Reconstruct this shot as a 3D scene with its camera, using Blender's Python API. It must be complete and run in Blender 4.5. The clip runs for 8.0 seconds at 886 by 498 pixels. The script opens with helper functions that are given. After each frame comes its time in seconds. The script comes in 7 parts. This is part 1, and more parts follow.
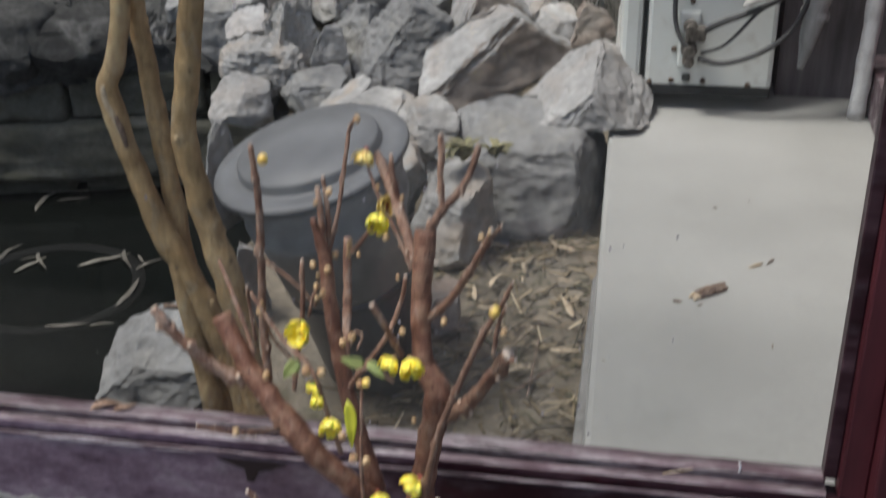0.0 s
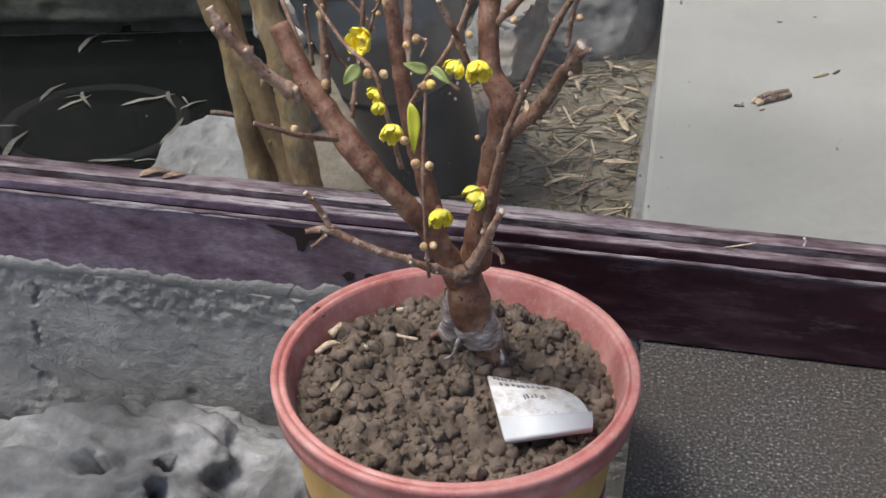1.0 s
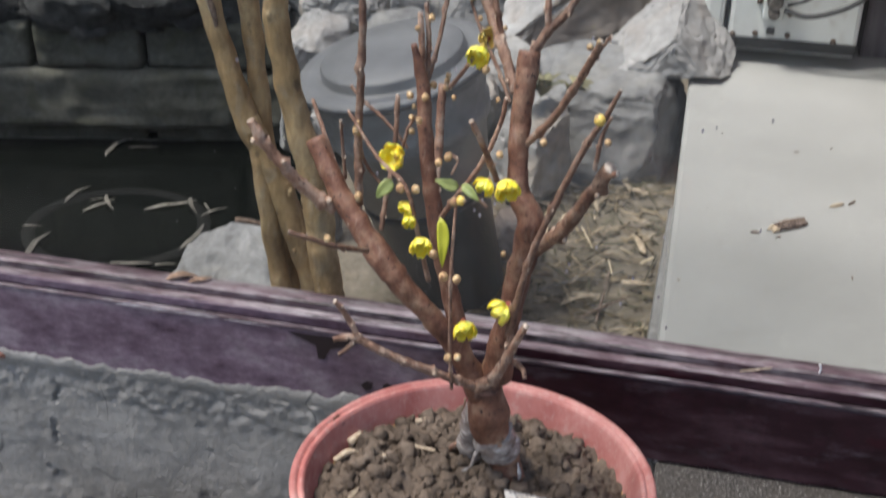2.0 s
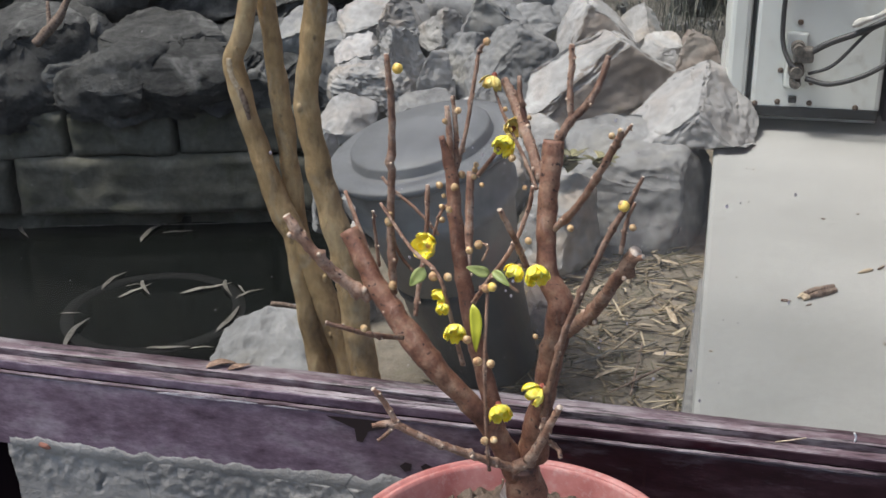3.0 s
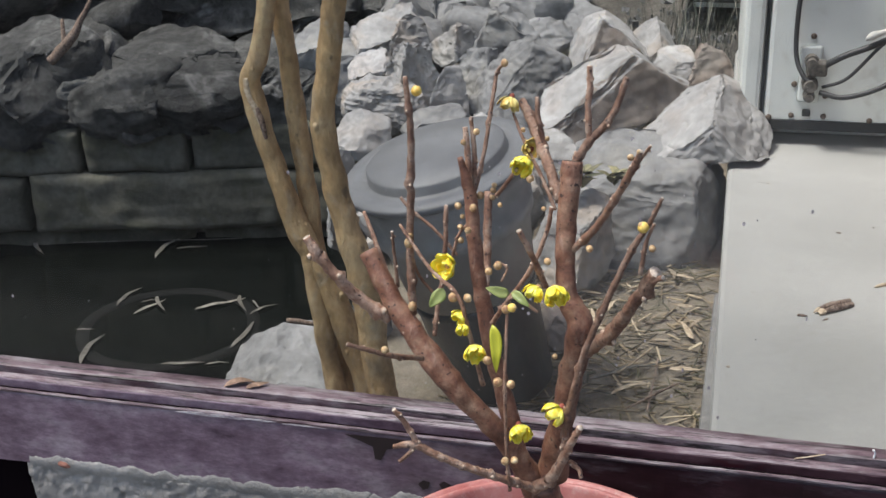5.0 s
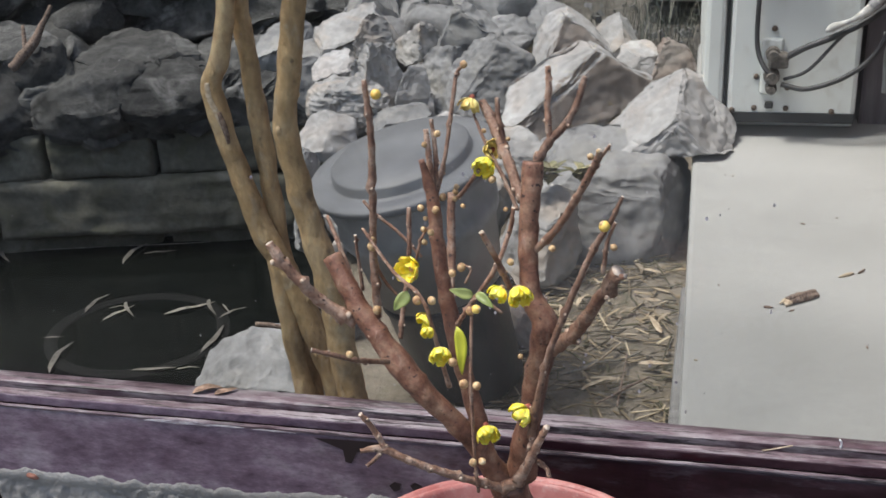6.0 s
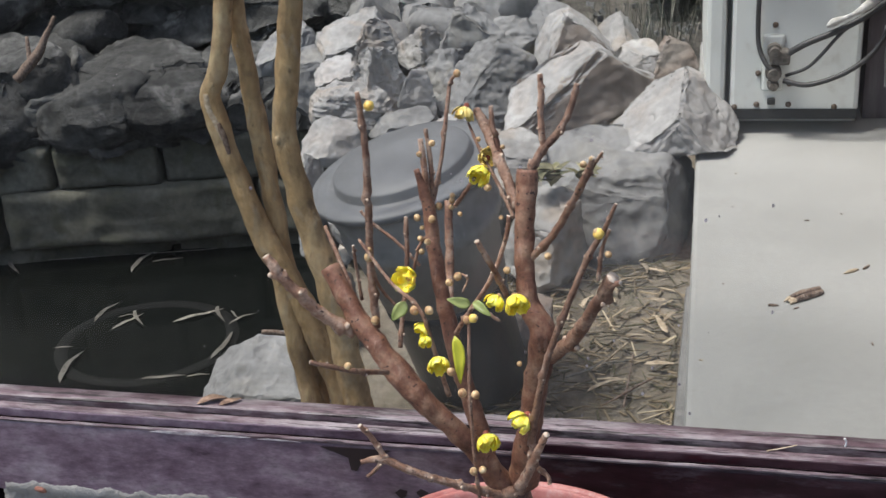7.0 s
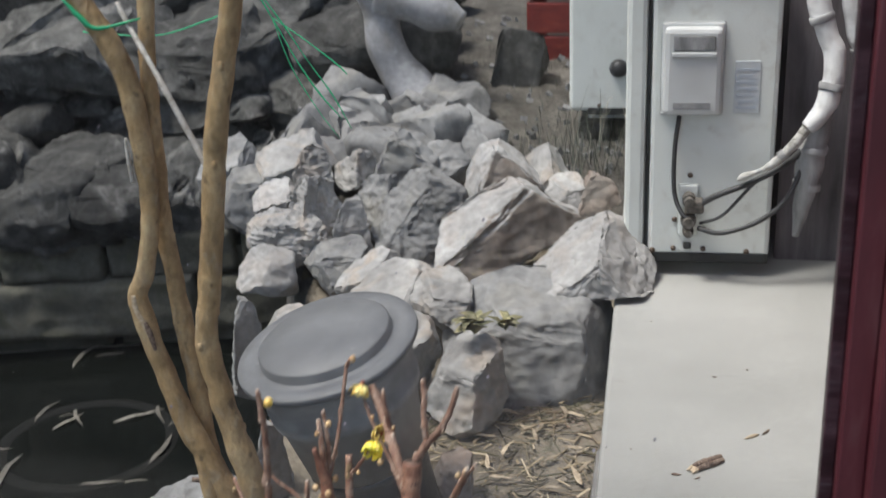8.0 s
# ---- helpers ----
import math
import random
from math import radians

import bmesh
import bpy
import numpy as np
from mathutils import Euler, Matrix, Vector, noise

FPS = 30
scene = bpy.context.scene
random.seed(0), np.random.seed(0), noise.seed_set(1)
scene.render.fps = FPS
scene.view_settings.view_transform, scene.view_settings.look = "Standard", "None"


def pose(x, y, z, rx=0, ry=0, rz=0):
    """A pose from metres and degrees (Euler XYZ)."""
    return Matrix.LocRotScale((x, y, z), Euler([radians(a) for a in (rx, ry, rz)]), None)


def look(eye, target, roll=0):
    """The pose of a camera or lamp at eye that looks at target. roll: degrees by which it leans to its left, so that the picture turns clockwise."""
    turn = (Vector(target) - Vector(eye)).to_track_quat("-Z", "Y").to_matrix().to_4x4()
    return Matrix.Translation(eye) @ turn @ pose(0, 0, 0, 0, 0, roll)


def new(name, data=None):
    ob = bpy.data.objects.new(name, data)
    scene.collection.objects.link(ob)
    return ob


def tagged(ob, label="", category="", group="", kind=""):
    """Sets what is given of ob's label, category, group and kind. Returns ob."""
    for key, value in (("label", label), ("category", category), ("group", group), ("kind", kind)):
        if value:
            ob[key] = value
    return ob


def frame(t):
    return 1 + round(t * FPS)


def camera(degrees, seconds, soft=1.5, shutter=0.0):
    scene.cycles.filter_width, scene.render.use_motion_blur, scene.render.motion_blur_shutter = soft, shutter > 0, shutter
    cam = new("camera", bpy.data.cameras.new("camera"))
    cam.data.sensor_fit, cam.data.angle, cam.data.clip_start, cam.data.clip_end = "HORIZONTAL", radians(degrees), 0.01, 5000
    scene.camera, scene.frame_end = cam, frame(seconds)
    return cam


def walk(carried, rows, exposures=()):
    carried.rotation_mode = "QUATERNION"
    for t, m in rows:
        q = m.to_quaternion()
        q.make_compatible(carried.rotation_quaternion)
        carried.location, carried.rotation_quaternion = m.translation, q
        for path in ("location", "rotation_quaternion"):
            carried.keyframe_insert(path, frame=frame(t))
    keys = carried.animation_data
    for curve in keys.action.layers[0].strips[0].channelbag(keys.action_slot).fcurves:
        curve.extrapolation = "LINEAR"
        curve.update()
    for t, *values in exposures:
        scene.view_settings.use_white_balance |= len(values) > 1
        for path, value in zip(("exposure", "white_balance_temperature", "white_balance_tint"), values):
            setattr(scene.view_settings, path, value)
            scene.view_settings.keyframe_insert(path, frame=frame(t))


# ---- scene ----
cam = camera(39.0, 8.0, soft=1.5, shutter=0.5)
PATH = [
    (0, (0.255, -0.004, 1.036), (-0.043, 1.747, 0.117), -0.5),
    (0.3, (0.242, -0.015, 0.959), (-0.073, 1.708, -0.008), 0.15),
    (0.5, (0.237, -0.04, 0.924), (-0.107, 1.663, -0.067), 1.2),
    (1, (0.239, -0.043, 0.883), (-0.104, 1.612, -0.186), -0.1),
    (1.5, (0.238, -0.042, 0.877), (-0.133, 1.629, -0.157), -0.1),
    (2, (0.232, -0.068, 0.894), (-0.15, 1.672, -0.016), 1.7),
    (2.2, (0.236, -0.073, 0.897), (-0.144, 1.692, 0.037), 1.0),
    (3.3, (0.237, -0.092, 0.923), (-0.217, 1.682, 0.118), -1.3),
    (3.5, (0.238, -0.086, 0.921), (-0.211, 1.687, 0.112), -1.6),
    (4, (0.235, -0.081, 0.92), (-0.211, 1.69, 0.104), -1.5),
    (4.5, (0.229, -0.086, 0.922), (-0.227, 1.687, 0.117), -1.2),
    (5.8, (0.236, -0.098, 0.936), (-0.219, 1.689, 0.161), -2.5),
    (6, (0.237, -0.089, 0.932), (-0.181, 1.699, 0.137), -2.2),
    (6.5, (0.244, -0.088, 0.938), (-0.184, 1.694, 0.139), -3.1),
    (7, (0.249, -0.085, 0.94), (-0.185, 1.698, 0.146), -3.6),
    (7.5, (0.258, -0.079, 0.967), (-0.140, 1.732, 0.219), -3.3),
    (7.8, (0.291, -0.094, 1.074), (-0.07, 1.757, 0.40), -1.95),
    (8, (0.32, -0.08, 1.191), (-0.044, 1.742, 0.451), -2.3),
]
walk(cam, [(t, look(eye, target, roll)) for t, eye, target, roll in PATH], [(0, 0.40), (1, 0.62), (2.2, 0.72), (4, 0.78), (8, 0.74)])

# ---- world, sun ----
world = bpy.data.worlds.new("world")
scene.world = world
world.use_nodes = True
wn, wl = world.node_tree.nodes, world.node_tree.links
sky = wn.new("ShaderNodeTexSky")
sky.sky_type = "NISHITA"
sky.sun_disc = False
sky.sun_elevation, sky.sun_rotation = radians(66), radians(-111)
sky.air_density, sky.dust_density = 1.0, 3.0
wn["Background"].inputs["Strength"].default_value = 0.13
wl.new(sky.outputs["Color"], wn["Background"].inputs["Color"])
sun = new("sun", bpy.data.lights.new("sun", "SUN"))
sun.data.energy, sun.data.angle, sun.data.color = 2.2, radians(14), (1.0, 0.97, 0.93)
sun.matrix_world = look((-1.3, -0.5, 3.2), (0, 0, 0))


# ---- materials ----
def material(name, base, rough=0.7, metal=0.0, spec=0.5):
    m = bpy.data.materials.new(name)
    m.use_nodes = True
    b = m.node_tree.nodes["Principled BSDF"]
    b.inputs["Base Color"].default_value = (*base, 1)
    b.inputs["Roughness"].default_value = rough
    b.inputs["Metallic"].default_value = metal
    b.inputs["Specular IOR Level"].default_value = spec
    return m


def coords(m, kind="Object"):
    n = m.node_tree.nodes
    c = n.new("ShaderNodeTexCoord")
    if kind == "World":
        g = n.new("ShaderNodeNewGeometry")
        return g.outputs["Position"]
    return c.outputs[kind]


def noise_node(m, scale, detail=6, rough=0.6, stretch=None, distort=0.0, space="World"):
    n, l = m.node_tree.nodes, m.node_tree.links
    t = n.new("ShaderNodeTexNoise")
    t.inputs["Scale"].default_value, t.inputs["Detail"].default_value = scale, detail
    t.inputs["Roughness"].default_value, t.inputs["Distortion"].default_value = rough, distort
    src = coords(m, space)
    if stretch:
        mp = n.new("ShaderNodeMapping")
        mp.inputs["Scale"].default_value = stretch
        l.new(src, mp.inputs["Vector"])
        src = mp.outputs["Vector"]
    l.new(src, t.inputs["Vector"])
    return t.outputs["Fac"]


def ramp(m, fac, stops):
    n, l = m.node_tree.nodes, m.node_tree.links
    r = n.new("ShaderNodeValToRGB")
    els = r.color_ramp.elements
    while len(els) < len(stops):
        els.new(0.5)
    for el, (p, c) in zip(els, stops):
        el.position, el.color = p, (*c, 1)
    l.new(fac, r.inputs["Fac"])
    return r.outputs["Color"]


def mixed(m, fac, a, b, mode="MIX"):
    n, l = m.node_tree.nodes, m.node_tree.links
    x = n.new("ShaderNodeMix")
    x.data_type, x.blend_type = "RGBA", mode
    for sock, v in ((x.inputs[0], fac), (x.inputs[6], a), (x.inputs[7], b)):
        if isinstance(v, bpy.types.NodeSocket):
            l.new(v, sock)
        elif isinstance(v, (int, float)):
            sock.default_value = v
        else:
            sock.default_value = (*v, 1)
    return x.outputs[2]


def to_base(m, col):
    m.node_tree.links.new(col, m.node_tree.nodes["Principled BSDF"].inputs["Base Color"])


def to_rough(m, fac, lo, hi):
    n, l = m.node_tree.nodes, m.node_tree.links
    r = n.new("ShaderNodeMapRange")
    r.inputs["To Min"].default_value, r.inputs["To Max"].default_value = lo, hi
    l.new(fac, r.inputs["Value"])
    l.new(r.outputs["Result"], n["Principled BSDF"].inputs["Roughness"])


def bumped(m, facs, dist=0.004, strength=0.8):
    n, l = m.node_tree.nodes, m.node_tree.links
    last = None
    for f in facs:
        b = n.new("ShaderNodeBump")
        b.inputs["Distance"].default_value, b.inputs["Strength"].default_value = dist, strength
        l.new(f, b.inputs["Height"])
        if last:
            l.new(last, b.inputs["Normal"])
        last = b.outputs["Normal"]
    l.new(last, n["Principled BSDF"].inputs["Normal"])


def per_object(m, col, amount):
    n, l = m.node_tree.nodes, m.node_tree.links
    o = n.new("ShaderNodeObjectInfo")
    r = n.new("ShaderNodeMapRange")
    r.inputs["To Min"].default_value, r.inputs["To Max"].default_value = 1 - amount, 1 + amount
    l.new(o.outputs["Random"], r.inputs["Value"])
    h = n.new("ShaderNodeHueSaturation")
    l.new(r.outputs["Result"], h.inputs["Value"])
    l.new(col, h.inputs["Color"])
    return h.outputs["Color"]


def stone_material(name, lo, mid, hi, tint, bump=0.012, rough=0.85):
    m = material(name, mid, rough)
    big = noise_node(m, 5, 5, 0.6)
    fine = noise_node(m, 45, 8, 0.7)
    pits = noise_node(m, 110, 4, 0.6)
    c = ramp(m, big, [(0.3, lo), (0.5, mid), (0.72, hi)])
    c = mixed(m, ramp(m, noise_node(m, 9, 3, 0.5, distort=0.8), [(0.52, (0, 0, 0)), (0.68, (1, 1, 1))]), c, tint)
    c = mixed(m, 0.36, c, ramp(m, fine, [(0.3, (0.2, 0.2, 0.2)), (0.5, (0.5, 0.5, 0.5)), (0.7, (0.85, 0.85, 0.85))]), "OVERLAY")
    to_base(m, per_object(m, c, 0.14))
    bumped(m, [big, fine, pits], bump, 0.25)
    return m


M_ROCK = stone_material("rock_grey", (0.17, 0.165, 0.16), (0.30, 0.295, 0.285), (0.44, 0.43, 0.41), (0.33, 0.29, 0.25))
M_ROCK_WARM = stone_material("rock_warm", (0.17, 0.142, 0.120), (0.24, 0.208, 0.182), (0.33, 0.30, 0.275), (0.21, 0.165, 0.135), 0.006)
# Wet stone, darkened further so the colour holds the shade around the pond
M_WALLSTONE = stone_material("wall_stone_wet_shaded", (0.050, 0.049, 0.037), (0.098, 0.095, 0.073), (0.165, 0.158, 0.128), (0.080, 0.079, 0.052), 0.016, 0.9)
# Darker copy of the rock grey; shade on the pond bank is in it
M_ROCK_DARK = material("rock_dark", (0.04, 0.04, 0.038), 0.85)
_a, _b, _d = noise_node(M_ROCK_DARK, 3.0, 6, 0.62), noise_node(M_ROCK_DARK, 17, 8, 0.72), noise_node(M_ROCK_DARK, 70, 6, 0.7)
_c = ramp(M_ROCK_DARK, _a, [(0.30, (0.022, 0.0225, 0.022)), (0.48, (0.060, 0.060, 0.056)), (0.66, (0.115, 0.114, 0.107))])
_c = mixed(M_ROCK_DARK, ramp(M_ROCK_DARK, noise_node(M_ROCK_DARK, 5.5, 6, 0.65, None, 0.7), [(0.53, (0, 0, 0)), (0.66, (0.8, 0.8, 0.8))]), _c, (0.19, 0.187, 0.178))
_c = mixed(M_ROCK_DARK, 0.8, _c, ramp(M_ROCK_DARK, _b, [(0.32, (0.14, 0.14, 0.14)), (0.5, (0.5, 0.5, 0.5)), (0.68, (0.86, 0.86, 0.86))]), "OVERLAY")
_c = mixed(M_ROCK_DARK, ramp(M_ROCK_DARK, _d, [(0.60, (0, 0, 0)), (0.72, (0.5, 0.5, 0.5))]), _c, (0.13, 0.128, 0.12))
to_base(M_ROCK_DARK, per_object(M_ROCK_DARK, _c, 0.3))
bumped(M_ROCK_DARK, [_b, _d], 0.02, 0.7)
M_ROCK_MID = stone_material("rock_mid_grey", (0.10, 0.10, 0.10), (0.19, 0.19, 0.188), (0.28, 0.28, 0.275), (0.22, 0.215, 0.2))
M_ROCK_PALE = stone_material("rock_pale", (0.205, 0.20, 0.193), (0.305, 0.30, 0.293), (0.41, 0.405, 0.395), (0.30, 0.28, 0.262), 0.008)
M_SCHOLAR = stone_material("pitted_limestone", (0.045, 0.045, 0.046), (0.125, 0.125, 0.125), (0.40, 0.40, 0.395), (0.075, 0.073, 0.07), 0.010)
M_TAIHU = stone_material("pale_limestone", (0.22, 0.22, 0.23), (0.34, 0.34, 0.35), (0.48, 0.48, 0.49), (0.29, 0.28, 0.27), 0.012)

M_CONCRETE = material("slab_concrete", (0.5, 0.5, 0.47), 0.9)
_a, _b = noise_node(M_CONCRETE, 2.2, 6, 0.55), noise_node(M_CONCRETE, 70, 5, 0.7)
_c = ramp(M_CONCRETE, _a, [(0.3, (0.27, 0.27, 0.255)), (0.55, (0.335, 0.335, 0.318)), (0.75, (0.38, 0.378, 0.362))])
_c = mixed(M_CONCRETE, ramp(M_CONCRETE, noise_node(M_CONCRETE, 30, 3, 0.5), [(0.66, (0, 0, 0)), (0.75, (0.5, 0.5, 0.5))]), _c, (0.25, 0.245, 0.225))
to_base(M_CONCRETE, mixed(M_CONCRETE, 0.2, _c, ramp(M_CONCRETE, _b, [(0.3, (0.3, 0.3, 0.3)), (0.7, (0.7, 0.7, 0.7))]), "OVERLAY"))
bumped(M_CONCRETE, [_b], 0.002, 0.4)

M_PLINTH = material("cement_render", (0.2, 0.205, 0.21), 0.9)
_a, _b, _d = noise_node(M_PLINTH, 7, 7, 0.62), noise_node(M_PLINTH, 60, 6, 0.7), noise_node(M_PLINTH, 13, 6, 0.6)
_c = ramp(M_PLINTH, _a, [(0.28, (0.165, 0.16, 0.151)), (0.5, (0.23, 0.224, 0.212)), (0.7, (0.305, 0.298, 0.283))])
_c = mixed(M_PLINTH, ramp(M_PLINTH, _d, [(0.56, (0, 0, 0)), (0.7, (0.7, 0.7, 0.7))]), _c, (0.27, 0.261, 0.245))
_v = M_PLINTH.node_tree.nodes.new("ShaderNodeTexVoronoi")
_v.feature = "DISTANCE_TO_EDGE"
_v.inputs["Scale"].default_value = 5.5
_w = M_PLINTH.node_tree.nodes.new("ShaderNodeVectorMath")
_w.operation = "MULTIPLY_ADD"
_nz = M_PLINTH.node_tree.nodes.new("ShaderNodeTexNoise")
_nz.inputs["Scale"].default_value = 11
M_PLINTH.node_tree.links.new(coords(M_PLINTH, "World"), _nz.inputs["Vector"])
M_PLINTH.node_tree.links.new(_nz.outputs["Color"], _w.inputs[0])
_w.inputs[1].default_value = (0.06, 0.06, 0.06)
M_PLINTH.node_tree.links.new(coords(M_PLINTH, "World"), _w.inputs[2])
M_PLINTH.node_tree.links.new(_w.outputs["Vector"], _v.inputs["Vector"])
_crack = ramp(M_PLINTH, _v.outputs["Distance"], [(0.0, (0.8, 0.8, 0.8)), (0.012, (0, 0, 0))])
_gate = ramp(M_PLINTH, noise_node(M_PLINTH, 4, 2), [(0.5, (0, 0, 0)), (0.56, (1, 1, 1))])
_c = mixed(M_PLINTH, mixed(M_PLINTH, 1.0, _crack, _gate, "MULTIPLY"), _c, (0.045, 0.045, 0.045))
to_base(M_PLINTH, mixed(M_PLINTH, 0.3, _c, ramp(M_PLINTH, _b, [(0.3, (0.25, 0.25, 0.25)), (0.7, (0.75, 0.75, 0.75))]), "OVERLAY"))
bumped(M_PLINTH, [noise_node(M_PLINTH, 200, 4, 0.7), _b, noise_node(M_PLINTH, 26, 7, 0.7, (1, 1, 1.6), 0.5)], 0.004, 0.7)

M_GRANITE = material("flamed_granite", (0.12, 0.11, 0.105), 0.5)
_a, _b, _d = noise_node(M_GRANITE, 260, 3, 0.6), noise_node(M_GRANITE, 5, 4, 0.6), noise_node(M_GRANITE, 150, 2, 0.5)
# Granite speckle; its palest specks partly stand in for glints, as colour
_c = ramp(M_GRANITE, _a, [(0.36, (0.018, 0.017, 0.016)), (0.5, (0.048, 0.044, 0.04)), (0.60, (0.10, 0.093, 0.087)), (0.70, (0.34, 0.33, 0.32))])
to_base(M_GRANITE, mixed(M_GRANITE, ramp(M_GRANITE, _b, [(0.4, (0, 0, 0)), (0.7, (0.75, 0.75, 0.75))]), _c, (0.05, 0.041, 0.033)))
bumped(M_GRANITE, [_d, _a], 0.002, 0.6)
to_rough(M_GRANITE, _d, 0.3, 0.7)

M_PAINT = material("maroon_paint", (0.06, 0.02, 0.03), 0.4, 0.0, 0.3)
_a, _b = noise_node(M_PAINT, 6, 6, 0.65, (1, 3, 4)), noise_node(M_PAINT, 60, 6, 0.7, (0.25, 1, 1))
_d = noise_node(M_PAINT, 16, 4, 0.6, (0.5, 1, 1.5), 0.6)
_c = ramp(M_PAINT, _a, [(0.3, (0.011, 0.0026, 0.0042)), (0.5, (0.024, 0.0085, 0.0125)), (0.72, (0.075, 0.042, 0.052))])
_c = mixed(M_PAINT, ramp(M_PAINT, _b, [(0.55, (0, 0, 0)), (0.75, (0.6, 0.6, 0.6))]), _c, (0.10, 0.08, 0.095))
_c = mixed(M_PAINT, ramp(M_PAINT, _d, [(0.62, (0, 0, 0)), (0.68, (1, 1, 1))]), _c, (0.03, 0.006, 0.01))
# World-X blend: dusty left also holds painted sky sheen, dark right its shade
_s = M_PAINT.node_tree.nodes.new("ShaderNodeSeparateXYZ")
M_PAINT.node_tree.links.new(coords(M_PAINT, "World"), _s.inputs["Vector"])
_m = M_PAINT.node_tree.nodes.new("ShaderNodeMath")
_m.operation = "MULTIPLY_ADD"
M_PAINT.node_tree.links.new(noise_node(M_PAINT, 7, 6, 0.65, (1, 1, 2)), _m.inputs[0])
_m.inputs[1].default_value = 0.7
M_PAINT.node_tree.links.new(_s.outputs["X"], _m.inputs[2])
_dust_sheen = ramp(M_PAINT, _m.outputs[0], [(0.19, (0.9, 0.9, 0.9)), (0.50, (0, 0, 0))])
_sheen_col = ramp(M_PAINT, noise_node(M_PAINT, 22, 6, 0.7, (0.5, 1, 1)), [(0.3, (0.058, 0.033, 0.052)), (0.52, (0.165, 0.12, 0.156)), (0.75, (0.31, 0.27, 0.30))])
_c = mixed(M_PAINT, _dust_sheen, _c, _sheen_col)
_c = mixed(M_PAINT, 0.55, _c, ramp(M_PAINT, noise_node(M_PAINT, 130, 6, 0.75, (0.35, 1, 1)), [(0.3, (0.2, 0.2, 0.2)), (0.7, (0.8, 0.8, 0.8))]), "OVERLAY")
_c = mixed(M_PAINT, ramp(M_PAINT, noise_node(M_PAINT, 160, 5, 0.7), [(0.66, (0, 0, 0)), (0.74, (0.5, 0.5, 0.5))]), _c, (0.16, 0.13, 0.15))
_m.inputs[1].default_value = 0.9
to_base(M_PAINT, _c)
to_rough(M_PAINT, _b, 0.22, 0.6)
bumped(M_PAINT, [_b], 0.001, 0.5)

M_PAINT_WORN = material("maroon_paint_dusty", (0.2, 0.15, 0.17), 0.6)
_a, _b = noise_node(M_PAINT_WORN, 11, 7, 0.7, (0.7, 3, 3)), noise_node(M_PAINT_WORN, 80, 6, 0.7, (0.2, 1, 1))
_c = ramp(M_PAINT_WORN, _a, [(0.36, (0.040, 0.015, 0.021)), (0.5, (0.125, 0.085, 0.098)), (0.66, (0.31, 0.275, 0.285))])
to_base(M_PAINT_WORN, mixed(M_PAINT_WORN, ramp(M_PAINT_WORN, _b, [(0.5, (0, 0, 0)), (0.7, (0.7, 0.7, 0.7))]), mixed(M_PAINT_WORN, ramp(M_PAINT_WORN, noise_node(M_PAINT_WORN, 150, 6, 0.7, (0.05, 1, 1), 0.3), [(0.40, (0.95, 0.95, 0.95)), (0.47, (0, 0, 0))]), _c, (0.008, 0.004, 0.005)), (0.25, 0.225, 0.228)))
to_rough(M_PAINT_WORN, _b, 0.4, 0.75)
bumped(M_PAINT_WORN, [_b], 0.001, 0.5)
M_POST = material("dark_red_paint", (0.07, 0.012, 0.016), 0.45)
_a = noise_node(M_POST, 20, 5, 0.6, (1, 1, 0.2))
to_base(M_POST, ramp(M_POST, _a, [(0.3, (0.04, 0.006, 0.01)), (0.55, (0.075, 0.014, 0.02)), (0.75, (0.11, 0.045, 0.05))]))
# Near-black without sheen: shade inside grooves and recess is put into the colour
M_GROOVE = material("groove_shade_black", (0.006, 0.004, 0.005), 1.0, 0.0, 0.0)
M_GRIME = material("pale_scuff", (0.34, 0.31, 0.33), 0.7)
to_base(M_GRIME, ramp(M_GRIME, noise_node(M_GRIME, 120, 5, 0.7, (0.4, 1, 1)), [(0.35, (0.14, 0.11, 0.13)), (0.6, (0.46, 0.43, 0.45))]))
M_DRIP = material("dark_drip", (0.008, 0.0015, 0.003), 0.45)

M_SOIL = material("bank_soil", (0.16, 0.13, 0.1), 0.95)
_a, _b = noise_node(M_SOIL, 4, 6, 0.65), noise_node(M_SOIL, 50, 7, 0.7)
_c = ramp(M_SOIL, _a, [(0.3, (0.10, 0.084, 0.064)), (0.5, (0.185, 0.157, 0.118)), (0.7, (0.28, 0.245, 0.195))])
_c = mixed(M_SOIL, ramp(M_SOIL, noise_node(M_SOIL, 11, 5, 0.65), [(0.56, (0, 0, 0)), (0.68, (0.55, 0.55, 0.55))]), _c, (0.085, 0.095, 0.045))
to_base(M_SOIL, mixed(M_SOIL, 0.5, _c, ramp(M_SOIL, _b, [(0.3, (0.2, 0.2, 0.2)), (0.7, (0.8, 0.8, 0.8))]), "OVERLAY"))
bumped(M_SOIL, [_a, _b], 0.015, 0.8)
M_LITTER = material("dark_leaf_mould", (0.08, 0.07, 0.058), 0.95)
_a, _b = noise_node(M_LITTER, 7, 7, 0.7), noise_node(M_LITTER, 75, 7, 0.75)
_c = ramp(M_LITTER, _a, [(0.3, (0.045, 0.041, 0.034)), (0.5, (0.11, 0.100, 0.085)), (0.7, (0.20, 0.183, 0.158))])
to_base(M_LITTER, mixed(M_LITTER, 0.6, _c, ramp(M_LITTER, _b, [(0.3, (0.15, 0.15, 0.15)), (0.7, (0.85, 0.85, 0.85))]), "OVERLAY"))
bumped(M_LITTER, [_a, _b], 0.02, 0.9)
M_POTSOIL = material("potting_earth", (0.13, 0.095, 0.07), 0.72)
